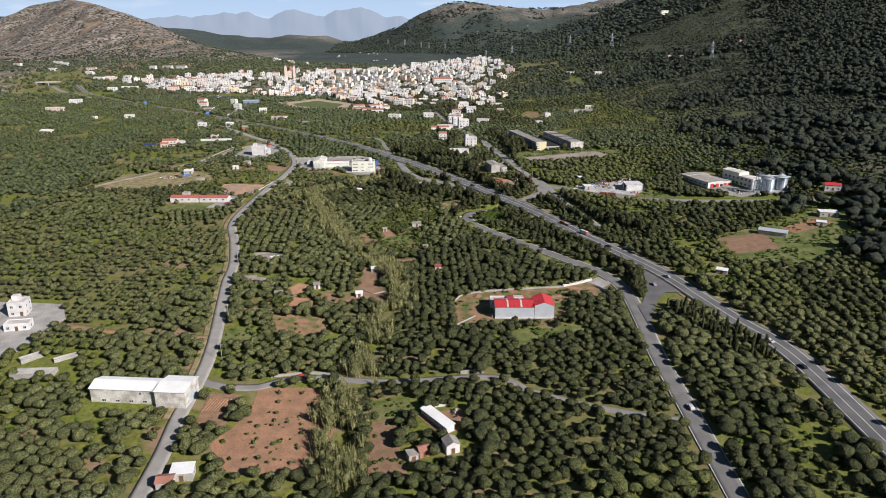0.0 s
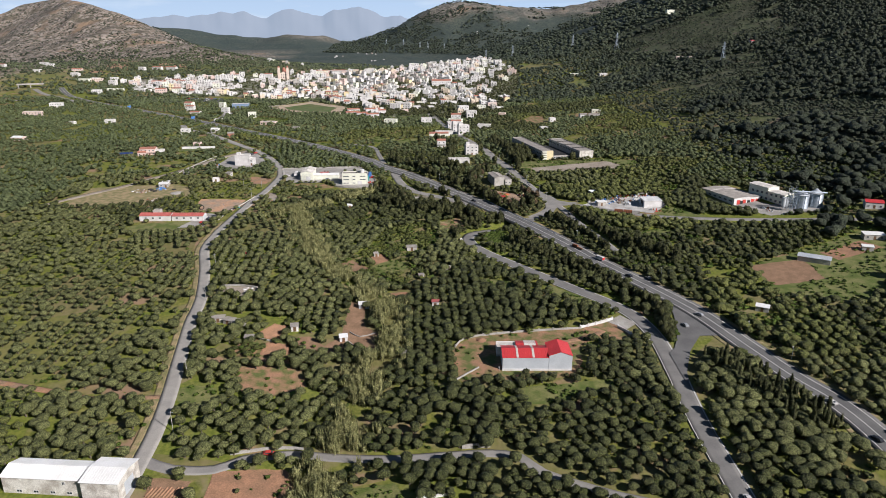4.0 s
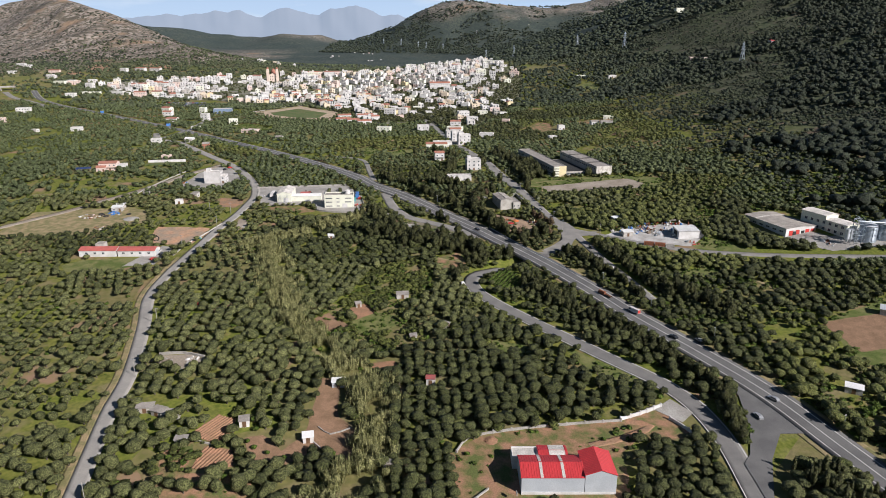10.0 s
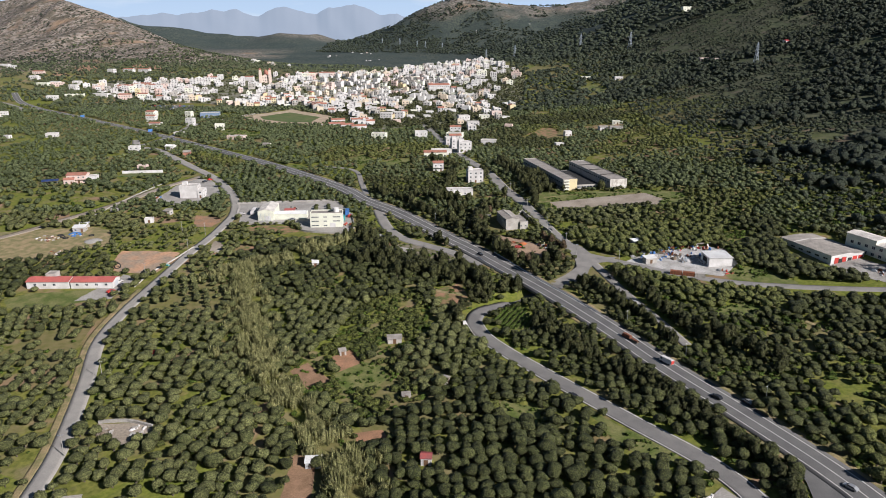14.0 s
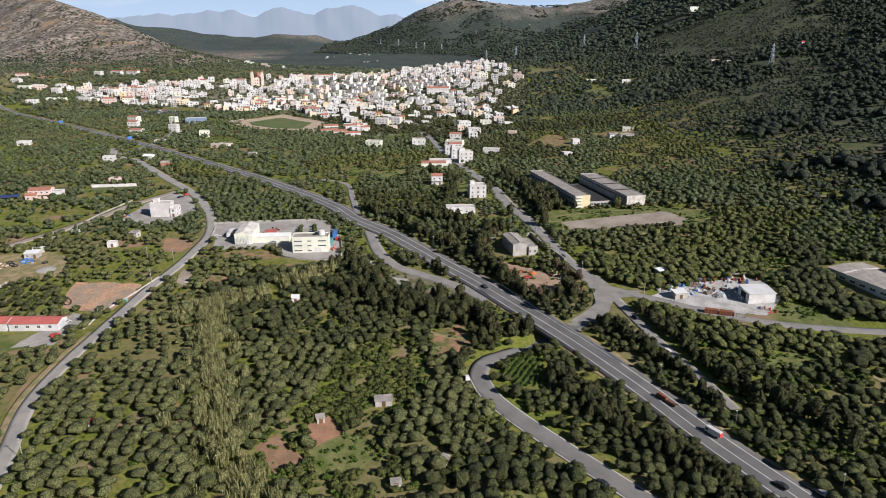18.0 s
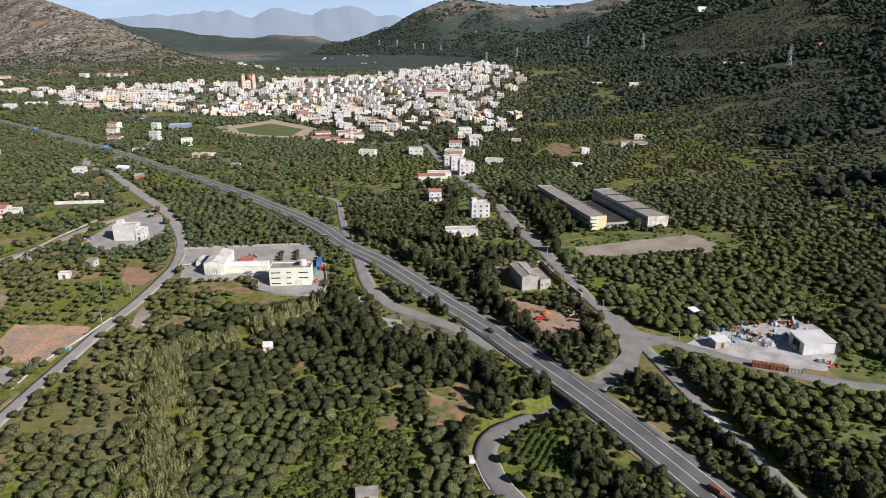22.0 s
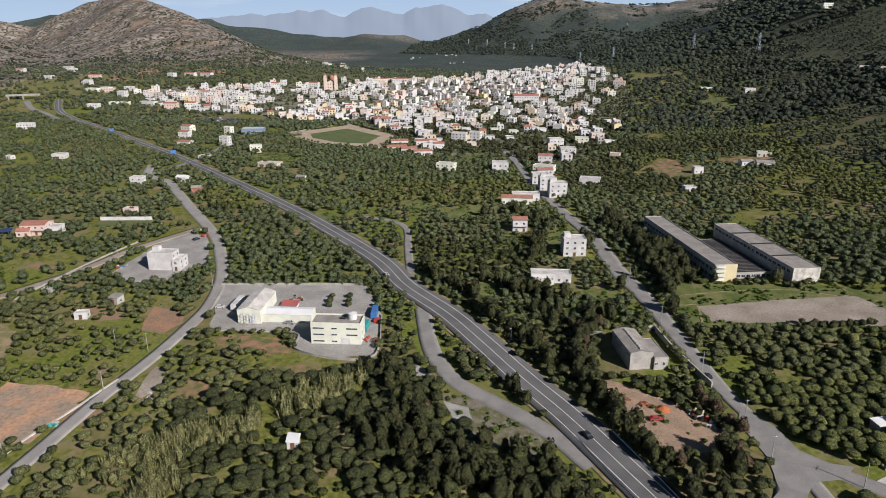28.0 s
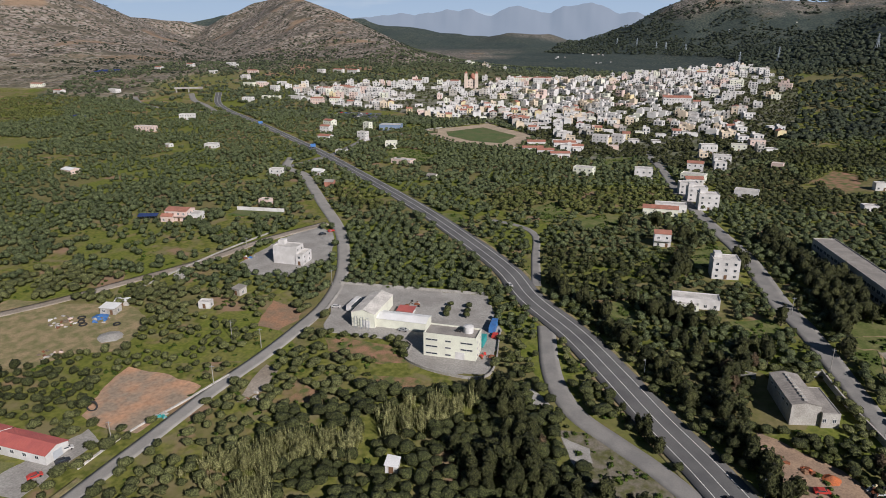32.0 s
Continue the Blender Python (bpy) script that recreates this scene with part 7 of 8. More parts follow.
for x in (-5.5, -3.6):
    bm = bmesh.new()
    tube(bm, (x, 0, 3), (x, 0, 9), 1.3, sides=14), tube(bm, (x, 0, 1), (x, 0, 3), 0.3, 1.3, sides=14)
    part("hopper", bm, STEEL, b)
house("mill_office", 292, 508, -20, 11, 8, 4.0, WHITE, "white workshop with a red sheet roof", "red", floors=1)
# raw earth banks at the foot of the rocky hill
for name, poly in (("bank_a", ((-805, 1664), (-824, 1738), (-772, 1695), (-721, 1595), (-733, 1538))), ("bank_b", ((-724, 1753), (-735, 1800), (-651, 1742), (-629, 1688), (-683, 1674))), ("bank_c", ((-782, 1541), (-779, 1567), (-744, 1529), (-749, 1472)))):
    plot("plot_" + name, poly, 0.5, ORANGE, "raw orange earth bank below the rocky hill", edge=6, step=12)
# white village far up the slope and hamlets beyond the town
fx, fy = [], []
for x, y, n, sx, sy in ((362, 3822, 6, 24, 30), (430, 3890, 9, 28, 30), (490, 3916, 7, 24, 30), (615, 3950, 6, 24, 30), (149, 3774, 1, 10, 10), (-424, 3505, 6, 50, 60), (-325, 3054, 4, 25, 20), (-521, 3261, 5, 30, 20), (-725, 2470, 4, 20, 25), (-690, 2440, 5, 25, 25), (-450, 1880, 8, 35, 10), (-755, 2821, 5, 30, 10), (90, 1700, 8, 30, 30)):
    fx.append(x + trng.normal(0, sx, n)), fy.append(y + trng.normal(0, sy, n))
hx, hy = np.concatenate(fx), np.concatenate(fy)
hz, zone = ground(hx, hy) - 4.5 * (hy > 2500), np.zeros(len(hx), int)
joined_houses("hamlet", np.arange(len(hx)), SKINS, 57, 0.8)
# fenced court beside the pitch
b = root("fenced_court", -289, 1106, 32, "small court behind a green wire fence", "court")
bm = bmesh.new()
box(bm, -17, 17, -12, 12, -2, 0.3, 0.05)
part("surface", bm, TURF, b, "worn green court surface")
for x0, x1, y0, y1 in ((-17.1, 17.1, -12.2, -12.05), (-17.1, 17.1, 12.05, 12.2), (-17.2, -17.05, -12, 12), (17.05, 17.2, -12, 12)):
    bm = bmesh.new()
    for z in (0.4, 1.6, 2.8, 4.0):
        box(bm, x0, x1, y0, y1, z, z + 0.12)
    for u in np.linspace(0, 1, 9):
        px0, py0 = x0 + (x1 - x0) * u, y0 + (y1 - y0) * u
        box(bm, px0 - 0.08, px0 + 0.08, py0 - 0.08, py0 + 0.08, -1, 4.1)
    part("fence", bm, BRAMBLE, b, "dark green wire fence")


# ---- small buildings in the groves ----
house("cottage", 0, 206, 20, 5.0, 5.2, 3.4, BW, "small white cottage with a brown-grey pitched roof", "grey", rise=1.3, floors=1, sides=(0, 1))
house("red_shed", -9.6, 203.4, 22, 4.2, 3.6, 2.8, TILE, "small shed with an orange-red roof", "tile", rise=0.8, floors=1)
house("lean_to", -13.5, 201.0, 22, 3.4, 3.6, 2.4, GREY, "low grey corrugated lean-to beside a cottage", "grey", rise=0.4, floors=1)
b = root("long_shed", -5.2, 223.0, -53, "long narrow shed with a white sheet roof", "shed")
gable_block(b, 17, 3.4, 2.3, 0.5, WHITE, WHITE_SHEET, along="x", ribs=0.8, one=True)
for u in (-6, -2, 2, 6):
    window(b, 0.9, 0.7, 0, u, 1.0, 17, 3.4)
house("grey_shed", -88.6, 187.0, 8, 7.0, 5.2, 3.0, GREY, "low shed with a pale grey sheet roof", "sheet", rise=0.5, floors=1)
house("tiled_shed", -92.2, 181.8, 8, 5.2, 4.6, 3.0, GREY, "low shed with an orange tiled roof by the road", "tile", rise=0.9, floors=1)
house("garden_hut", -25, 457, 8, 6.2, 3.6, 2.3, GREY, "grey garden hut with a dull metal roof", "grey", rise=0.4, floors=1)
house("garden_hut", -46.5, 446, 20, 2.8, 2.4, 1.9, GREY, "small pale tool hut", "grey", rise=0.4, floors=1)
house("white_hut", -77, 546, 12, 3.6, 5.0, 2.2, WHITE, "small hut with a bright white sheet roof in the grove", "sheet", rise=0.5, floors=1)
house("red_roofed_hut", -8, 374, -4, 3.4, 3.4, 2.8, WHITE, "white hut with a faded red roof", "faded", rise=0.7, floors=1)
house("metal_hut", 156, 366, -30, 6.0, 3.4, 2.4, GREY, "hut with a pale metal roof beside the main road", "sheet", rise=0.5, floors=1)
house("white_hut", -74, 343, 15, 3.4, 3.0, 2.4, WHITE, "white garden hut with a grey roof", "grey", rise=0.5, floors=1)
house("white_hut", -50, 337, 12, 3.6, 3.0, 2.3, WHITE, "white garden hut beside vegetable beds", "sheet", rise=0.4, floors=1)
house("grey_shed", -45, 373, 6, 5.0, 3.2, 2.4, STEEL, "grey metal shed at the end of a garden plot", "sheet", rise=0.3, floors=1)
for x, y, w, r in ((-112, 349, 6, 10), (-106, 347, 5, -20), (-101, 345.5, 6, 5)):
    house("scrap_roof", x, y, r, w, 3.4, 2.0, GREY, "low lean-to roofed with pale sheets", "grey", rise=0.3, floors=1, group="lean-tos")
house("white_box", -119, 447, 0, 1.8, 1.8, 2.2, BW, "small white pump house", "flat", floors=1, sides=(1,))
house("red_hut", -127, 440, 20, 5, 2.4, 1.8, GREY, "low hut with a red sheet", "red", rise=0.3, floors=1)
b = root("long_barn", 212, 427, -32, "long grey sheet-roofed barn beside a ploughed field", "barn")
gable_block(b, 17, 4.5, 2.8, 0.8, GREY, STEEL, along="x", ribs=0.8, one=True)
house("barn", 263, 457, -10, 12, 6, 3.0, GREY, "small barn with a pale roof", "sheet", rise=0.5, floors=1)
house("barn", 250, 440, -20, 6, 4, 2.6, GREY, "small shed with a grey roof", "sheet", rise=0.4, floors=1)
house("grey_shed", -242, 604, 10, 7.5, 5.0, 3.0, GREY, "grey sheet-roofed shed in a cluttered yard", "sheet", rise=0.6, floors=1)
house("white_hut", -204, 622, 14, 5.5, 4.0, 2.8, BW, "white hut with a broken awning", "flat", floors=1)
house("stone_hut", -198, 639, -10, 5.0, 4.6, 3.0, GREY, "ruined stone hut with a partial roof", "grey", rise=0.6, floors=1)
house("white_hut", -239, 646, 6, 5, 2.6, 1.8, CONCRETE, "low pale concrete box by the lane", "flat", floors=1, front=False)
house("roadside_house", -216, 307, 12, 8, 8, 6.8, BW, "white two-storey house with a flat roof above a terrace", "flat", floors=2, head=True)
house("roadside_house_wing", -207, 291, 12, 11, 6, 3.2, WHITE, "white single-storey wing with a canopy", "flat", floors=1)
house("concrete_tank", -175, 249, 4, 17, 6, 1.6, CONCRETE, "long low concrete cistern", "flat", floors=1, front=False, sides=())
house("concrete_tank", -184, 262, 50, 9, 3.4, 1.5, CONCRETE, "low concrete cistern with a flat slab top", "flat", floors=1, front=False, sides=())
house("concrete_tank", -169, 263, 40, 10, 2.6, 0.9, CONCRETE, "flat concrete slab in the grove", "flat", floors=1, front=False, sides=())
house("depot_office", 112.5, 546, 12, 6.5, 4.5, 3.0, GREY, "small grey yard office", "sheet", rise=0.4, floors=1)
house("hill_hut", 112, 574, 20, 5.5, 4, 2.6, GREY, "small grey ruin in the grove", "sheet", rise=0.4, floors=1)
wall_line("wall_estate", ((0, 300), (12, 312)), 0.7, 0.3, CONCRETE, "low pale garden wall")
wall_line("wall_shed_a", ((2, 330), (7, 338), (25, 343), (45, 346), (62, 348)), 0.9, 0.3, CONCRETE, "pale boundary wall of the shed plot", posts=6)
wall_line("wall_shed_b", ((62, 348.5), (70, 352), (79, 357)), 1.3, 0.35, WHITE, "white gate wall with piers", posts=4)
wall_line("wall_shed_c", ((80, 349), (84.5, 342), (86, 335), (80, 331)), 1.2, 0.3, WHITE, "pale boundary wall with piers", posts=6)
plot("gate_apron", ((76, 355), (84, 362), (90, 353), (84, 347)), 0.27, CONCRETE, "pale concrete gate apron", "paving", edge=0.1)
wall_line("wall_kerb", ((-167, 515), (-166, 535), (-161.5, 553), (-157, 575)), 0.5, 0.5, PALE_ROOF, "pale kerb wall along the village road")
wall_line("wall_kerb_far", ((-148.5, 615), (-149, 632), (-153, 655)), 0.6, 0.4, CONCRETE, "grey kerb wall beside the factory")
wall_line("wall_lane", ((-249, 630), (-246, 655), (-241, 690), (-235, 722)), 0.8, 0.4, CONCRETE, "pale stone wall along the dirt lane")
wall_line("wall_cross", ((-76, 251), (-62, 256), (-52, 257)), 1.0, 0.35, CONCRETE, "pale wall along the cross lane")
wall_line("wall_cross_far", ((4, 257.5), (14, 258.5)), 1.6, 0.35, CONCRETE, "weathered concrete wall by the lane")
wall_line("wall_yard", ((-8, 232.5), (0, 234)), 1.0, 0.3, WHITE, "white yard wall")
wall_line("wall_ruin", ((-124, 390.5), (-114, 391.5), (-104, 388.5)), 1.0, 0.6, CONCRETE, "broken pale stone wall in the grove")
wall_line("wall_depot", ((104, 555), (130, 566), (153, 570), (158, 566)), 0.8, 0.4, CONCRETE, "pale wall behind the scrap yard")
wall_line("wall_depot_far", ((172, 561), (196, 566)), 0.9, 0.4, CONCRETE, "pale concrete wall")
wall_line("wall_pitch", ((-290, 1121), (-232, 1187), (-158, 1121), (-163, 1038), (-215, 1043), (-263, 1079), (-290, 1121)), 1.2, 0.4, CONCRETE, "low wall round the running track")
ribbon("track_dirt", ((-51, 568), (-42, 566), (-34, 556), (-25, 540), (-17, 524), (-8, 512), (4, 508), (12, 505)), 2.6, 0.12, VERGE, "rutted dirt track through the grove", "track", skirt=0.1)
ribbon("track_orange", ((64, 348), (72, 345), (60, 338), (48, 334)), 3.2, 0.13, ORANGE, "orange dirt track to the shed", "track", skirt=0.1)

# ---- vehicles ----
CARS = {}


def car(x, y, heading, paint, label, kind="car"):
    if kind not in CARS:
        bm = bmesh.new()
        if kind == "car":
            prof = [(-2.1, 0.35), (2.1, 0.35), (2.15, 0.75), (1.2, 0.92), (0.55, 1.42), (-1.2, 1.45), (-1.9, 0.98), (-2.12, 0.9)]
            half, wheels, r = 0.86, (-1.3, 1.35), 0.32
        elif kind == "van":
            prof = [(-3.4, 0.5), (3.4, 0.5), (3.45, 1.4), (2.9, 2.75), (-3.4, 2.8)]
            half, wheels, r = 1.1, (-2.2, 2.3), 0.42
        else:
            prof = [(-5.8, 0.5), (5.8, 0.5), (5.9, 1.6), (5.5, 3.1), (-5.8, 3.1)]
            half, wheels, r = 1.25, (-3.6, 3.8), 0.5
        rings = [[bm.verts.new((px, s * half * (0.86 if pz > 1.2 else 1), pz)) for px, pz in prof] for s in (-1, 1)]
        bm.faces.new(rings[0]), bm.faces.new(rings[1][::-1])
        for k in range(len(prof)):
            n = (k + 1) % len(prof)
            bm.faces.new((rings[0][k], rings[1][k], rings[1][n], rings[0][n]))
        bmesh.ops.recalc_face_normals(bm, faces=bm.faces[:])
        body = bpy.data.meshes.new("body")
        bm.to_mesh(body), bm.free()
        body.materials.append(paint)
        bm = bmesh.new()
        zl, zh = {"car": (0.98, 1.36), "van": (1.5, 2.3), "coach": (1.7, 2.6)}[kind]
        x0, x1 = {"car": (-1.55, 0.85), "van": (1.6, 3.0), "coach": (-5.4, 5.4)}[kind]
        for s in (-1, 1):
            box(bm, x0 + 0.25, x1 - 0.15, s * half * 0.93 - 0.06, s * half * 0.93 + 0.06, zl, zh)
        glass = bpy.data.meshes.new("side_window")
        bm.to_mesh(glass), bm.free()
        glass.materials.append(GLASS)
        bm = bmesh.new()
        nose = {"car": (0.62, 1.18), "van": (2.95, 3.36), "coach": (5.52, 5.84)}[kind]
        v = [bm.verts.new(p) for p in ((nose[1] + 0.05, -half * 0.75, zl), (nose[1] + 0.05, half * 0.75, zl), (nose[0] + 0.06, half * 0.7, zh), (nose[0] + 0.06, -half * 0.7, zh))]
        w = [bm.verts.new(a.co + Vector((0.03, 0, 0.03))) for a in v]
        for q in ((0, 1, 2, 3), (7, 6, 5, 4), (0, 4, 5, 1), (1, 5, 6, 2), (2, 6, 7, 3), (3, 7, 4, 0)):
            bm.faces.new([(v + w)[i] for i in q])
        screen = bpy.data.meshes.new("windscreen")
        bm.to_mesh(screen), bm.free()
        screen.materials.append(GLASS)
        bm = bmesh.new()
        tube(bm, (0, -0.12, 0), (0, 0.12, 0), r, sides=12)
        tyre = bpy.data.meshes.new("wheel")
        bm.to_mesh(tyre), bm.free()
        tyre.materials.append(BLACK)
        CARS[kind] = body, glass, screen, tyre, half, wheels, r
    body, glass, screen, tyre, half, wheels, r = CARS[kind]
    p, q = at_ground(x, y), (math.cos(radians(heading)), math.sin(radians(heading)))
    hit = [o for o in (main_road,) if float(away(x, y, MAIN_LINE)[0]) < 6]
    lift = 0.3 if hit else 0.2
    if hit:
        p = max(p, float(land(np.array([x]), np.array([y]))[0]) + BANK * math.exp(-(math.hypot(x - 45, y - 520) / 75) ** 2))
    b = root({"car": "car", "van": "delivery_van", "coach": "coach"}[kind], x, y, heading, label, {"car": "car", "van": "van", "coach": "coach"}[kind], z=p + lift)
    me = body.copy()
    me.materials.clear(), me.materials.append(paint)
    piece("body", me, b), piece("side_window", glass, b), piece("windscreen", screen, b)
    for wx in wheels:
        for s in (-1, 1):
            piece("wheel", tyre, b, wx, s * (half - 0.06), r)
    return b


DARK = material("dark_paint", (0.025, 0.027, 0.032), (0.03, 0.032, 0.04), 2, 0.3, 0.25, bump=0)
UP = 122
van = car(89.5, 437, UP - 180 + 180, BW, "white box van with a red rear on the main road", "van")
bm = bmesh.new()
box(bm, -3.55, -3.38, -1.0, 1.0, 0.7, 2.5, 0.03)
part("rear_panel", bm, RED, van, "red rear panel")
van.scale = (0.88,) * 3
car(78.5, 459, UP, RUST, "rust-red tipper truck on the main road", "van").scale = (0.66,) * 3
b = root("scrap_trailer", 80.9, 455.0, UP, "trailer loaded with rusty timber and scrap", "trailer", z=at_ground(80.9, 455.0) + 0.35)
b.scale = (0.62,) * 3
bm = bmesh.new()
box(bm, -3.5, 3.2, -1.1, 1.1, 0.5, 0.9, 0.04)
for s in (-1.1, 1.0):
    box(bm, -3.5, 3.2, s, s + 0.1, 0.9, 1.5)
part("bed", bm, WOOD, b)
bm = bmesh.new()
for k in range(14):
    g = random.Random(k)
    box(bm, g.uniform(-3.2, 1.5), g.uniform(1.6, 3.0), g.uniform(-0.9, 0.2), g.uniform(0.3, 0.9), 0.9, g.uniform(1.2, 2.1), 0.03)
part("load", bm, RUST, b)
for k, (x, y, hd, paint, lab) in enumerate(((100.5, 411, UP, DARK, "black car on the main road"), (111, 408, 115, SILVER, "silver car pulling onto the main road"), (46.5, 412.5, 130, DARK, "dark car on the slip road"), (6.5, 474, 95, BW, "white car parked at the bend"),
        (17.5, 561, -57, DARK, "dark car on the main road"), (-77, 686, -52, BW, "white car on the main road"), (123, 361, UP, SILVER, "silver car at the junction"), (112.5, 350, 100, SILVER, "blue-grey car waiting at the junction"), (148, 285, -65, BW, "white car on the main road"),
        (-146, 639, 10, BW, "white car parked in the factory yard"), (-108, 627.5, 4, SILVER, "silver car parked by the factory hall"), (41, 573, 10, RED, "dark red car parked on bare earth"), (91, 494, 105, BW, "white car on the old road"), (86, 525, 105, DARK, "dark car on the old road"),
        (-63, 252.6, 5, RED, "red car on the cross lane"), (141, 542, 100, BW, "white car beside the scrap shed"), (-176, 508, 60, RED, "red pickup in the car park"), (-174, 516, 60, DARK, "dark car in the car park"), (-178, 521, 60, BW, "white car in the car park"),
        (64, 602, 110, DARK, "dark car on the old road"), (94, 232, 95, BW, "white car on the slip road"), (152, 262, UP - 15, DARK, "dark car on the main road"), (-201, 735, 60, RED, "red car on a forecourt"), (-203, 728, 60, DARK, "dark car on a forecourt"))):
    car(x, y, hd, paint, lab)
car(-138.5, 642, 93, BW, "white coach parked beside the factory hall", "coach")


for k in range(24):
    car(-446 + (k % 8) * 7.4 + float(trng.uniform(-0.8, 0.8)), 1190 + (k // 8) * 11 + float(trng.uniform(-1, 1)), 95, (BW, SILVER, RED, DARK, BLUE)[k * 7 % 5], ("white", "silver", "dark red", "black", "blue")[k * 7 % 5] + " car parked in the town's car park")


def container(x, y, rz, w, d, h, paint, label):
    b = root("container", x, y, rz, label, "container")
    bm = bmesh.new()
    u = np.arange(-w / 2, w / 2 + 0.01, 0.3)
    deep = [0.0, 0.0] + [0.06 * (k // 2 % 2) for k in range(2, len(u) - 2)] + [0.0, 0.0]
    rim = [(a, -d / 2 + e) for a, e in zip(u, deep)] + [(a, d / 2 - e) for a, e in zip(u[::-1], deep[::-1])]
    low, high = [bm.verts.new((*q, 0.15)) for q in rim], [bm.verts.new((*q, h)) for q in rim]
    bm.faces.new(low[::-1]), bm.faces.new(high)
    for k in range(len(rim)):
        j = (k + 1) % len(rim)
        bm.faces.new((low[k], low[j], high[j], high[k]))
    part("shell", bm, paint, b)
    bm = bmesh.new()
    box(bm, w / 2, w / 2 + 0.06, -d / 2 + 0.1, d / 2 - 0.1, 0.25, h - 0.1)
    part("doors", bm, paint, b)
    return b


container(-72.5, 641, 96, 9, 2.6, 3.0, BLUE, "blue shipping container in the factory yard")
container(-73.5, 627, 92, 6.5, 2.6, 3.2, TEAL, "teal container cabin in the factory yard")
container(-70, 634, 90, 3.0, 2.0, 1.6, RED, "small red skip by the offices")
for x, y, rz, w, paint, lab in ((122, 528.5, -20, 6, RUST, "rusty open container by the lane"), (128, 526.2, -20, 6, RUST, "rusty brown container by the lane"), (133.5, 524, -20, 5, GREY, "plain grey container by the lane")):
    container(x, y, rz, w, 2.4, 2.2, paint, lab)
# machines, scrap and debris
SCRAP = [RED, RUST, RUST, STEEL, BW, CONCRETE, BLUE, GREY, WOOD]


def scrap_heap(name, x, y, r, n, h, mats, label, seed):
    g = random.Random(seed)
    b = root(name, x, y, 0, label, "scrap")
    for k in range(n):
        bm = bmesh.new()
        a, d = g.uniform(0, math.tau), r * math.sqrt(g.random())
        w, l, t = g.uniform(0.4, 1.5), g.uniform(0.6, 2.6), g.uniform(0.3, h)
        box(bm, -l / 2, l / 2, -w / 2, w / 2, -0.3, t * 0.6, 0.08), box(bm, -l / 4, l / 3, -w / 3, w / 3, t * 0.5, t, 0.06)
        o = part("scrap_piece", bm, g.choice(mats), b)
        px, py = x + d * math.cos(a), y + d * math.sin(a)
        o.matrix_basis = pose(px - x, py - y, at_ground(px, py) - at_ground(x, y) + 0.1, g.uniform(-14, 14), g.uniform(-14, 14), g.uniform(0, 360))
    return b


for k, (x, y, r, n, h) in enumerate(((108, 556, 4, 14, 1.6), (116, 559, 4, 14, 1.6), (124, 561, 4, 14, 1.8), (132, 563, 4, 14, 1.6), (142, 564, 5, 16, 1.8), (152, 561, 5, 16, 2.0), (128, 551, 5, 16, 2.4), (133, 546, 4, 14, 2.2), (126, 555, 3, 8, 2.2), (140, 553, 4, 12, 1.8), (119, 550, 3, 8, 1.6), (149, 530, 4, 10, 2.0))):
    scrap_heap("scrap_heap", x, y, r, n, h, SCRAP if k != 7 else [BW, STEEL, GREY], "heap of red, orange and white scrapped machines", k)
scrap_heap("machine_heap", 56, 577, 3.5, 18, 2.2, [ORANGE_PAINT, STEEL, RUST, BLACK, YELLOW], "heap of yellow and grey machine parts", 30)
scrap_heap("machine_heap", 59, 572, 2.5, 12, 1.8, [STEEL, GREY, BLACK, WOOD], "heap of grey machine parts", 31)
scrap_heap("rubble_heap", 31, 584, 2.0, 8, 1.2, [RUST, DIRT, WOOD], "brown rubble heap on bare earth", 32)
scrap_heap("rubble_heap", 39, 582, 2.0, 8, 1.3, [ORANGE_PAINT, RUST, DIRT], "orange-red rubble heap on bare earth", 33)
scrap_heap("yard_clutter", -240, 596, 4, 12, 1.0, [BLUE, BLUE, GREY, WOOD, BW], "clutter covered by a blue tarpaulin", 34)
scrap_heap("yard_clutter", -222, 681, 3, 10, 1.4, [BLUE, GREY, RUST, BW], "blue and grey building clutter", 35)
scrap_heap("yard_clutter", -252, 588, 5, 12, 0.7, [PINK, BW, WOOD, RUST, GREY], "scattered pink and white debris", 36)
scrap_heap("yard_clutter", -115, 651.5, 5, 18, 1.2, [RUST, WOOD, BLACK, GREY], "stacked dark pallets and crates in the factory yard", 37)
scrap_heap("yard_clutter", -69, 617, 2.5, 8, 1.2, [WOOD, RUST, RED], "pallets beside the offices", 38)
scrap_heap("yard_clutter", 33, 330, 2.5, 10, 1.0, [WOOD, DIRT, ORANGE], "earth and timber pile behind the shed", 39)
scrap_heap("yard_clutter", -5, 208, 2.0, 8, 1.0, [BW, WOOD, GREY, RUST], "household clutter between two huts", 40)
scrap_heap("yard_clutter", 2, 228, 2.5, 7, 1.3, [BLACK, BW, GREY], "dark and white clutter in a yard", 41)
scrap_heap("yard_clutter", 226, 518, 4, 12, 1.6, [STEEL, BW, GREY, RUST], "feed trailers and machine parts", 42)


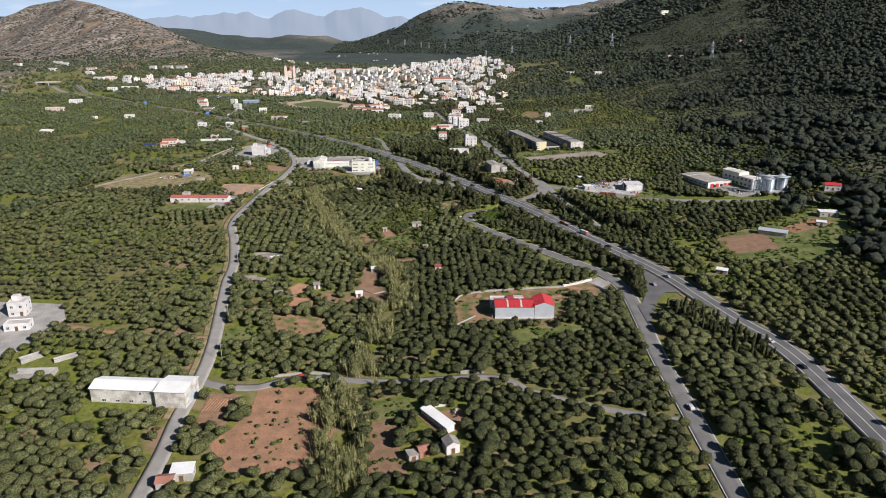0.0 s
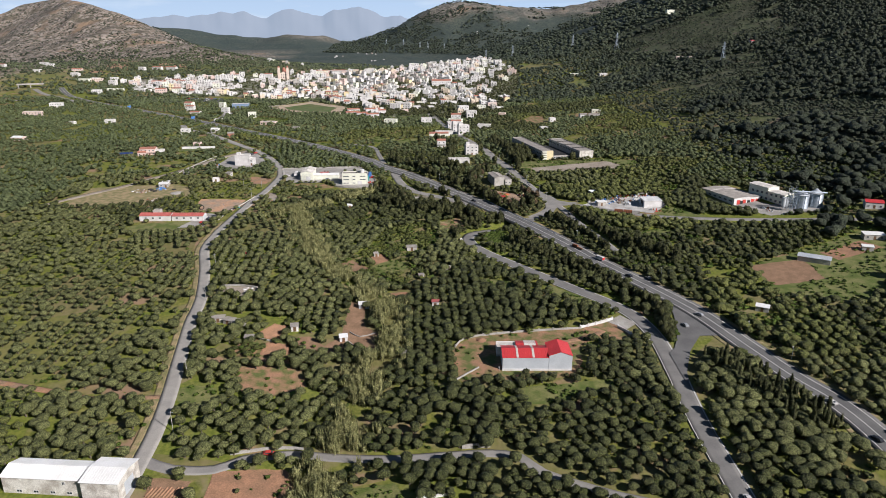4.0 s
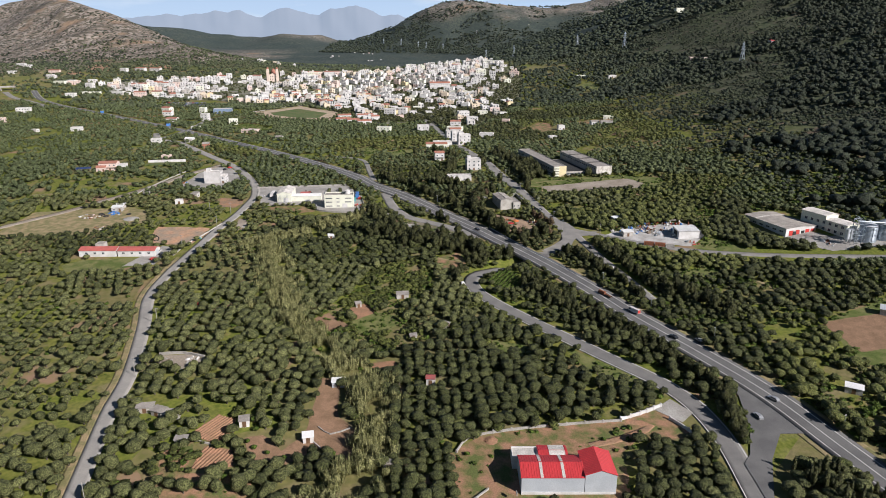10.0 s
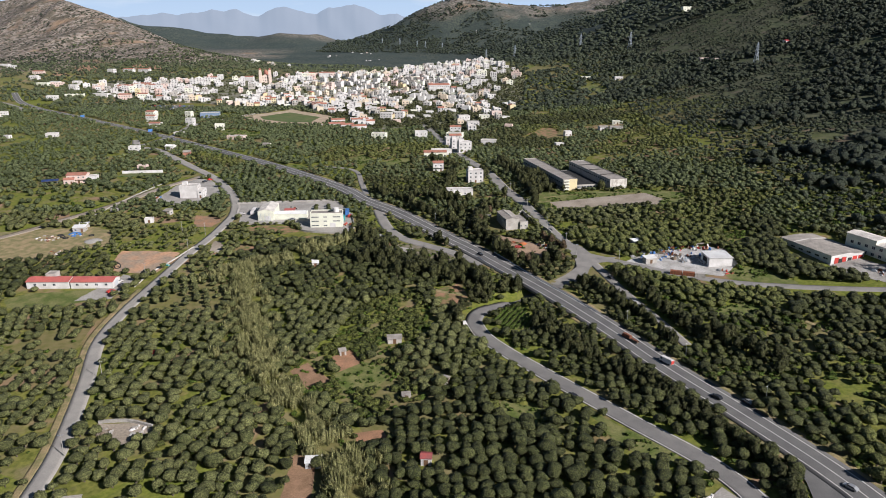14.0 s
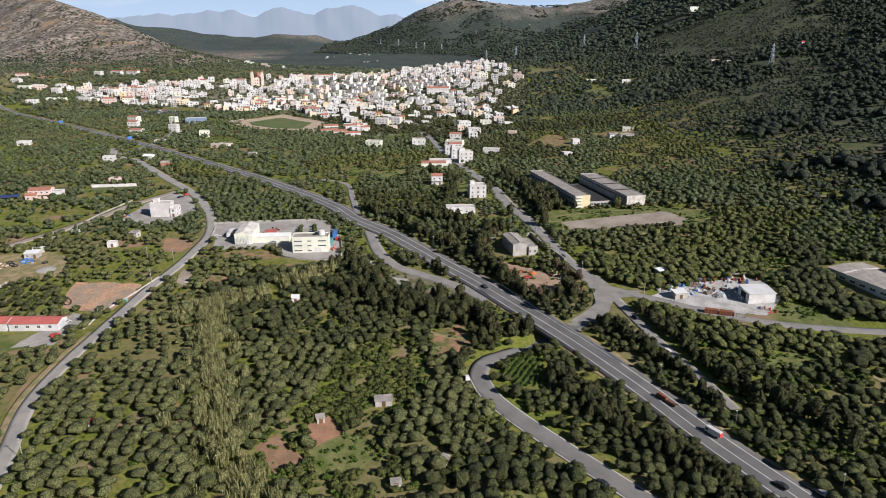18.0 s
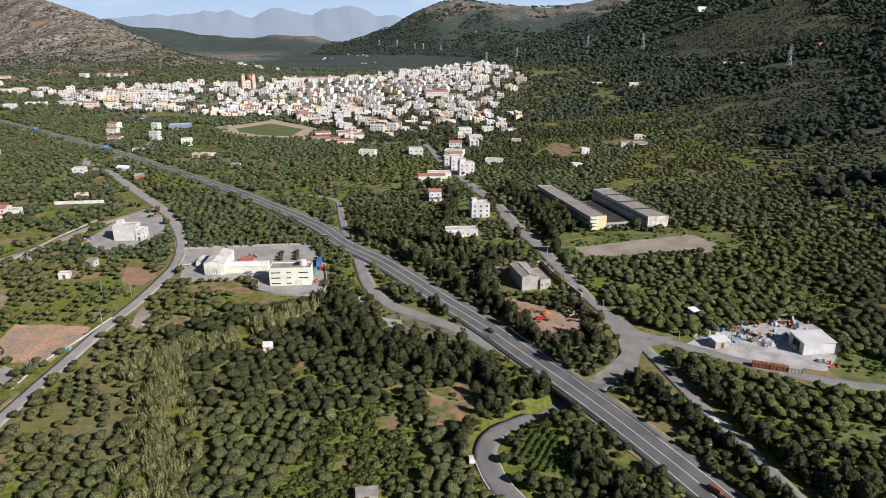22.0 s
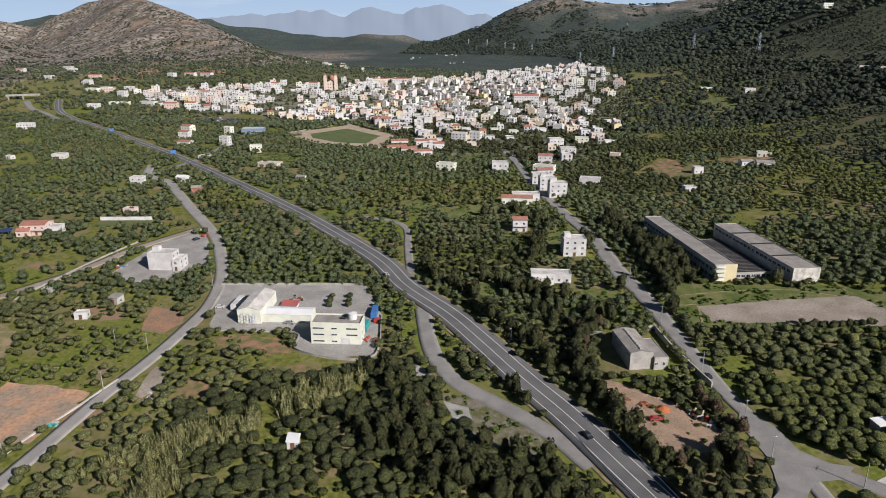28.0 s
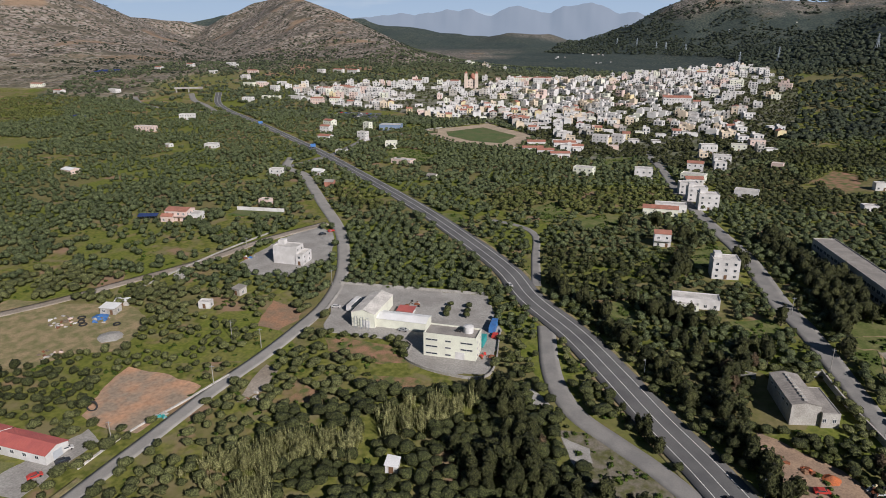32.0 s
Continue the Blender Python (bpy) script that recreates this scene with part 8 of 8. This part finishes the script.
def mound(name, x, y, r, h, mat, label, seed=0):
    g = np.random.default_rng(seed)
    rings, sides = 8, 22
    v = [(0, 0, h)]
    for k in range(1, rings + 1):
        for s in range(sides):
            a = s * math.tau / sides
            q = k / rings
            v.append((r * q * math.cos(a) * g.uniform(0.9, 1.1), r * q * math.sin(a) * g.uniform(0.9, 1.1), h * (1 - q) ** 1.2 + g.normal(0, 0.08) * (1 - q) - 0.3 * (k == rings)))
    f = [(0, 1 + s, 1 + (s + 1) % sides) for s in range(sides)]
    for k in range(rings - 1):
        for s in range(sides):
            a, b = 1 + k * sides + s, 1 + k * sides + (s + 1) % sides
            f += [(a, a + sides, b + sides), (a, b + sides, b)]
    ob = new(name, solid(name, np.array(f), np.array(v), mat))
    ob.matrix_basis = pose(x, y, at_ground(x, y))
    return tagged(ob, label, "heap")


mound("earth_mound", 44.5, 580, 3.0, 1.4, material("bright_orange_earth", (0.5, 0.14, 0.05), (0.38, 0.13, 0.06), 1.5, 0.3, 1.0), "bright orange-red earth heap", 1)
mound("gravel_mound", 165, 546, 6.5, 3.0, CONCRETE, "pale grey gravel heap under torn sheeting", 2)
mound("gravel_mound", 171, 543, 5.0, 1.8, CONCRETE, "pale grey gravel heap", 3)
mound("gravel_mound", -224, 586, 6.0, 1.2, CONCRETE, "spread grey rubble heap", 4)
mound("earth_mound", 14, 337, 3.0, 0.9, DIRT, "red earth heap behind the shed", 5)
# palms in the factory yard
for x, y in ((-97, 656), (-96.5, 650.5), (-95.5, 646), (-88.5, 657), (-87.5, 652), (-86.5, 647)):
    ob = root("yard_tree", x, y, rng.uniform(0, 360), "small dark tree in the paved factory yard", "tree", "yard trees")
    ob.scale = (0.75,) * 3
    under(new("crown", TREES[int(rng.integers(0, 6))][1]), ob), under(new("trunk", TREES[0][2]), ob)
# young trees on the red plot
for x, y in zip(rng.uniform(-75, -47, 26), rng.uniform(196, 240, 26)):
    ob = root("young_tree", x, y, rng.uniform(0, 360), "young bare-branched tree on red earth", "tree", "young trees")
    ob.scale = (rng.uniform(0.25, 0.42),) * 3
    under(new("crown", TREES[int(rng.integers(0, 6))][0]), ob), under(new("trunk", TREES[0][2]), ob)


# ---- poles and pylons ----
bm = bmesh.new()
tube(bm, (0, 0, -0.5), (0, 0, 8.6), 0.16, 0.1, 8)
POLE = bpy.data.meshes.new("mast")
bm.to_mesh(POLE), bm.free()
POLE.materials.append(CONCRETE)
bm = bmesh.new()
box(bm, -0.9, 0.9, -0.06, 0.06, 7.9, 8.05, 0.02)
ARM = bpy.data.meshes.new("crossarm")
bm.to_mesh(ARM), bm.free()
ARM.materials.append(GALV)
for x, y, rz in ((-157.5, 597, 30), (-166.5, 528, 20), (-157.5, 567, 20), (-159.5, 660, 40), (-173, 599, 0), (-126, 372, 15), (-137, 420, 15), (-109, 300, 10), (-100, 262, 5), (-190, 715, 50), (73, 556, 20), (70, 575, 20), (63, 606, 15), (54, 645, 10), (46, 690, 10), (95, 545, 60), (117, 545, 60), (-234, 640, 0), (-228, 688, 0)):
    b = root("utility_pole", x, y, rz, "grey utility pole with a crossarm by the road", "pole", "utility poles")
    piece("mast", POLE, b), piece("crossarm", ARM, b)
bm = bmesh.new()
tube(bm, (0, 0, -0.5), (0, 0, 6.5), 0.09, 0.06, 6)
LAMP_POST = bpy.data.meshes.new("post")
bm.to_mesh(LAMP_POST), bm.free()
LAMP_POST.materials.append(GALV)
bm = bmesh.new()
box(bm, -0.15, 0.15, -0.9, 0.05, 6.4, 6.55, 0.03)
HEAD = bpy.data.meshes.new("lamp_head")
bm.to_mesh(HEAD), bm.free()
HEAD.materials.append(BW)
for x, y, rz in ((148, 318, -60), (139, 342, -60), (118, 409, -60), (99, 442, -60), (82, 473, -60), (26, 566, -60), (-10, 622, -50)):
    b = root("street_lamp", x, y, rz, "slim grey lamp post at the main road's edge", "street lamp", "street lamps")
    piece("post", LAMP_POST, b), piece("lamp_head", HEAD, b)


def pylon(x, y, h):
    b = root("pylon", x, y, 30, "tall grey lattice power pylon on the slope", "pylon", "pylons")
    bm = bmesh.new()
    lv = [(0, 3.2), (0.35, 2.0), (0.6, 1.2), (0.8, 0.9), (1.0, 0.2)]
    legs = ((-1, -1), (1, -1), (1, 1), (-1, 1))
    for (a, ra), (c, rc) in zip(lv, lv[1:]):
        for (sx, sy), (tx2, ty2) in zip(legs, legs[1:] + legs[:1]):
            tube(bm, (sx * ra, sy * ra, a * h), (tx2 * rc, ty2 * rc, c * h), 0.14, sides=4)
    tagged(part("bracing", bm, GALV, b), "crossed steel bracing", kind="stuff")
    for sx, sy in legs:
        bm = bmesh.new()
        rings = [[bm.verts.new((sx * r + dx, sy * r + dy, a * h - (a == 0))) for dx, dy in ((-0.22, -0.22), (0.22, -0.22), (0.22, 0.22), (-0.22, 0.22))] for a, r in lv]
        for p, q in zip(rings, rings[1:]):
            for k in range(4):
                bm.faces.new((p[k], p[(k + 1) % 4], q[(k + 1) % 4], q[k]))
        part("leg", bm, GALV, b)
    for z, w in ((0.66, 6.0), (0.78, 5.0), (0.9, 4.0)):
        bm = bmesh.new()
        tube(bm, (-w, 0, z * h), (w, 0, z * h), 0.2, sides=4), tube(bm, (-w, 0, z * h), (0, 0, z * h + 1.6), 0.14, sides=4), tube(bm, (w, 0, z * h), (0, 0, z * h + 1.6), 0.14, sides=4)
        part("crossarm", bm, GALV, b)


for x, y in ((450, 1215), (372, 1640), (318, 1900), (200, 2350), (130, 2700)):
    pylon(x, y, 34)
for x, y in ((-37, 3475), (-120, 3560), (-160, 3576), (-251, 3682), (-346, 3750)):
    pylon(x, y, 30)
# solar panels
for cx, cy, n, m in ((-1151, 1523, 6, 4), (-766, 1076, 5, 2)):
    b = root("solar_field", cx, cy, 20, "dark blue solar panel rows on the slope", "solar panels")
    for i in range(n):
        for j in range(m):
            bm = bmesh.new()
            box(bm, -3.6, 3.6, -2, 2, 0, 0.15, 0.02)
            o = part("panel", bm, SOLAR, b)
            px, py = (i - n / 2) * 8, (j - m / 2) * 9
            o.matrix_basis = pose(px, py, at_ground(cx + px * 0.94 - py * 0.34, cy + px * 0.34 + py * 0.94) - at_ground(cx, cy) + 1.6, 22, 0, 0)
b = root("solar_shed", -328, 722, 25, "open shed roofed with dark blue solar panels", "shed")
for i in range(4):
    for s in (-1, 1):
        bm = bmesh.new()
        tube(bm, (-5 + i * 3.3, s * 2, -0.5), (-5 + i * 3.3, s * 2, 2.6 + s * 0.4), 0.09, sides=5)
        part("post", bm, GALV, b)
for i in range(4):
    bm = bmesh.new()
    box(bm, -6.2 + i * 3.15, -3.15 + i * 3.15, -2.8, 2.8, 0, 0.12, 0.02)
    o = part("panel", bm, SOLAR, b)
    o.matrix_basis = pose(0, 0, 2.8, 8, 0, 0)
# overpass beyond the bend of the main road
b = root("overpass", -767, 1296, 32, "grey concrete overpass beyond the bend of the road", "bridge")
bm = bmesh.new()
box(bm, -22, 22, -4.5, 4.5, 5.2, 6.4, 0.1)
part("deck", bm, CONCRETE, b)
for y0 in (-4.6, 4.3):
    bm = bmesh.new()
    box(bm, -22, 22, y0, y0 + 0.3, 6.4, 7.4, 0.04)
    part("parapet", bm, CONCRETE, b)
for x0 in (-19, 0, 19):
    bm = bmesh.new()
    box(bm, x0 - 0.8, x0 + 0.8, -3.5, 3.5, -4.0, 5.2, 0.08)
    part("pier", bm, CONCRETE, b)
# road signs and guard rail
for x, y, rz in ((-496, 1095, 40), (-354, 977, 40)):
    b = root("road_sign", x, y, rz, "large blue direction sign on two posts", "road sign", "road signs")
    for s in (-1.5, 1.5):
        bm = bmesh.new()
        tube(bm, (s, 0, -0.5), (s, 0, 5.4), 0.12, sides=6)
        part("post", bm, GALV, b)
    bm = bmesh.new()
    box(bm, -2.6, 2.6, -0.22, -0.1, 1.8, 4.8, 0.03)
    part("board", bm, BLUE, b)


def guard_rail(pts, label):
    p = flow(pts, 4.0)
    z = land(p[:, 0], p[:, 1]) + BANK * np.exp(-(np.hypot(p[:, 0] - 45, p[:, 1] - 520) / 75) ** 2) + 0.2
    b = root("guard_rail", float(p[0, 0]), float(p[0, 1]), 0, label, "guard rail", z=float(z[0]))
    d = np.gradient(p, axis=0)
    d /= np.linalg.norm(d, axis=1)[:, None]
    o = np.c_[p, z] - (p[0, 0], p[0, 1], z[0])
    bm = bmesh.new()
    rows = [[bm.verts.new((q[0] + n[1] * e, q[1] - n[0] * e, q[2] + h)) for e, h in ((0, 0.45), (0.07, 0.55), (0, 0.62), (0.07, 0.7), (0, 0.8), (-0.05, 0.62))] for q, n in zip(o, d)]
    for a, c in zip(rows, rows[1:]):
        for k in range(6):
            bm.faces.new((a[k], a[(k + 1) % 6], c[(k + 1) % 6], c[k]))
    part("beam", bm, GALV, b)
    bm = bmesh.new()
    box(bm, -0.06, 0.06, -0.06, 0.06, -0.8, 0.7)
    me = bpy.data.meshes.new("post")
    bm.to_mesh(me), bm.free()
    me.materials.append(GALV)
    for q in o[::1]:
        piece("post", me, b, *q)


guard_rail(((26, 564), (36, 545), (49, 520), (60, 502), (70, 484)), "galvanised guard rail along the main road")
guard_rail(((14, 560), (25, 540), (42, 512), (56, 488)), "galvanised guard rail above the slip road")


# ---- gardens ----
def garden_bed(name, poly, heading, every, label):
    """Raised furrows that run across a plot, each a ridge of its own."""
    cx, cy = np.mean(poly, axis=0)
    b = root(name, float(cx), float(cy), 0, label, "vegetable bed")
    c, s = math.cos(radians(heading)), math.sin(radians(heading))
    for off in np.arange(-14, 14, every):
        u = np.arange(-16, 16, 0.5)
        x, y = cx + u * c - off * s, cy + u * s + off * c
        on = np.nonzero(inside(x, y, poly))[0]
        if len(on) < 6:
            continue
        line = np.stack([x, y], 1)[on]
        z = ground(line[:, 0], line[:, 1]) - at_ground(float(cx), float(cy))
        bm = bmesh.new()
        rows = [[bm.verts.new((px - cx - s * e, py - cy + c * e, pz + h)) for e, h in ((-0.36, 0.08), (-0.12, 0.42), (0.12, 0.42), (0.36, 0.08))] for (px, py), pz in zip(line[::2], z[::2])]
        for a, d in zip(rows, rows[1:]):
            for k in range(3):
                bm.faces.new((a[k], a[k + 1], d[k + 1], d[k]))
        bm.faces.new(rows[0]), bm.faces.new(rows[-1][::-1])
        part("ridge", bm, DIRT, b)


garden_bed("vegetable_bed", ((-91, 335), (-85, 348), (-78, 346.5), (-77, 338), (-80, 331)), 62, 1.15, "furrowed bed of bare reddish-brown earth")
garden_bed("vegetable_bed", ((-84, 318), (-84, 330), (-74, 329), (-71, 321), (-77, 318)), 70, 1.2, "freshly ridged bed of reddish earth")
rng = np.random.default_rng(404)
for x, y, s in ((-90, 327, 0.4), (-93, 322, 0.5), (-90, 319, 0.35), (-87, 326, 0.35), (-88, 321, 0.4), (-86.5, 317, 0.3), (-70, 333, 0.5), (-67, 330, 0.45), (-62, 328, 0.5), (-60, 336, 0.55), (-56, 326, 0.5), (-40, 330, 0.4), (-33, 332, 0.4), (-71, 345, 0.6), (-69, 340, 0.5), (-48, 329, 0.45), (-31, 336, 0.5)):
    ob = root("garden_bush", x, y, float(rng.uniform(0, 360)), "small bright green bush in a kitchen garden", "bush", "garden bushes")
    ob.scale = (s, s, s)
    k = int(rng.integers(0, 6))
    under(new("crown", BUSHES[k]), ob), under(new("stem", TREES[k][2]), ob)
wall_line("wall_garden", ((-48, 345), (-43, 341), (-36, 345)), 0.5, 0.25, CONCRETE, "low pale garden edging wall")
wall_line("wall_garden_lane", ((-51, 339), (-46, 334), (-42, 329)), 0.6, 0.3, CONCRETE, "low concrete garden wall")
wall_line("wall_bed", ((-91, 333.5), (-85, 331.5), (-79, 330)), 0.6, 0.25, GREY, "dark low wall below the furrowed bed")
wall_line("wall_garden_end", ((-31, 325), (-26, 330)), 0.4, 0.25, CONCRETE, "short pale edging wall")
for x, y, w, rz, lab in ((-17, 412, 3.0, 10, "small shelter with a pale sheet roof"), (-2, 423, 3.4, 70, "small dark shelter with a grey roof"), (-20, 323, 3.6, -20, "low chicken hut with a pale grey roof"), (-92, 331, 4.0, 5, "small tool shelter with a dark teal roof")):
    house("shelter", x, y, rz, w, 2.4, 1.9, GREY, lab, "grey", rise=0.3, floors=1, group="shelters")
# tyres, tarpaulin and litter in the dry yard
for x, y, r, tilt in ((-244, 590, 1.5, 0), (-230, 595, 1.4, 0), (-250, 595, 1.5, 0), (-188, 541, 1.6, 70), (-247, 592, 1.3, 10)):
    bm = bmesh.new()
    n, m = 20, 6
    ring = [[bm.verts.new(((r + 0.32 * math.cos(j * math.tau / m)) * math.cos(i * math.tau / n), (r + 0.32 * math.cos(j * math.tau / m)) * math.sin(i * math.tau / n), 0.32 * math.sin(j * math.tau / m))) for j in range(m)] for i in range(n)]
    for i in range(n):
        for j in range(m):
            bm.faces.new((ring[i][j], ring[(i + 1) % n][j], ring[(i + 1) % n][(j + 1) % m], ring[i][(j + 1) % m]))
    me = bpy.data.meshes.new("tractor_tyre")
    bm.to_mesh(me), bm.free()
    me.materials.append(BLACK)
    ob = new("tractor_tyre", me)
    ob.matrix_basis = pose(x, y, at_ground(x, y) + (0.4 if tilt < 30 else r * 0.95), tilt, 0, 30)
    tagged(ob, "large worn black tractor tyre lying on dry ground" if tilt < 30 else "large black tractor tyre leaning on a post", "tyre", "tractor tyres")
mound("tarpaulin", -243, 599, 4.2, 1.3, BLUE, "crumpled bright blue tarpaulin over a heap", 9)
house("lane_wall_hut", -243, 612, 25, 6, 3, 2.4, GREY, "low grey shed beside a tarpaulin heap", "sheet", rise=0.3, floors=1)
scrap_heap("yard_clutter", -258, 590, 6, 14, 0.5, [BW, PINK, WOOD, GREY], "white and pinkish litter on dry ground", 51)
scrap_heap("yard_clutter", -236, 566, 5, 12, 0.5, [RUST, WOOD, PINK, GREY], "timber and rubble litter on dry ground", 52)
scrap_heap("timber_stack", -162.5, 546, 1.6, 7, 0.8, [TEAL, WOOD, GREY], "stacked boards on the excavated bank", 53)
scrap_heap("stone_litter", -140, 566, 3.5, 9, 0.6, [CONCRETE, GREY, DIRT], "broken stones on trodden earth", 54)
garden_bed("vegetable_bed", ((-96, 224), (-96, 233), (-84, 234), (-84, 225)), 78, 1.1, "furrowed bed of reddish earth by the lane")
for k, line in enumerate((((61, 668), (68, 664), (73, 665), (72, 650), (71, 635), (81, 624)), ((70, 676), (92, 681), (118, 683), (141, 676), (142, 694)))):
    ribbon("track_meadow", line, 1.0, 0.12, VERGE, "trodden path across the meadow", "track", step=2.0, skirt=0.1)
ribbon("track_grove", ((150, 500), (160, 480), (172, 455)), 2.4, 0.12, VERGE, "grassy earth track through the grove", "track", skirt=0.1)
scrap_heap("rubble_heap", -109, 386, 3.0, 10, 0.9, [CONCRETE, BW, GREY, CONCRETE], "broken pale masonry on a ruin floor", 55)
scrap_heap("rubble_heap", -119, 386, 2.5, 6, 0.4, [CONCRETE, GREY, WOOD], "scattered stones on a ruin floor", 56)
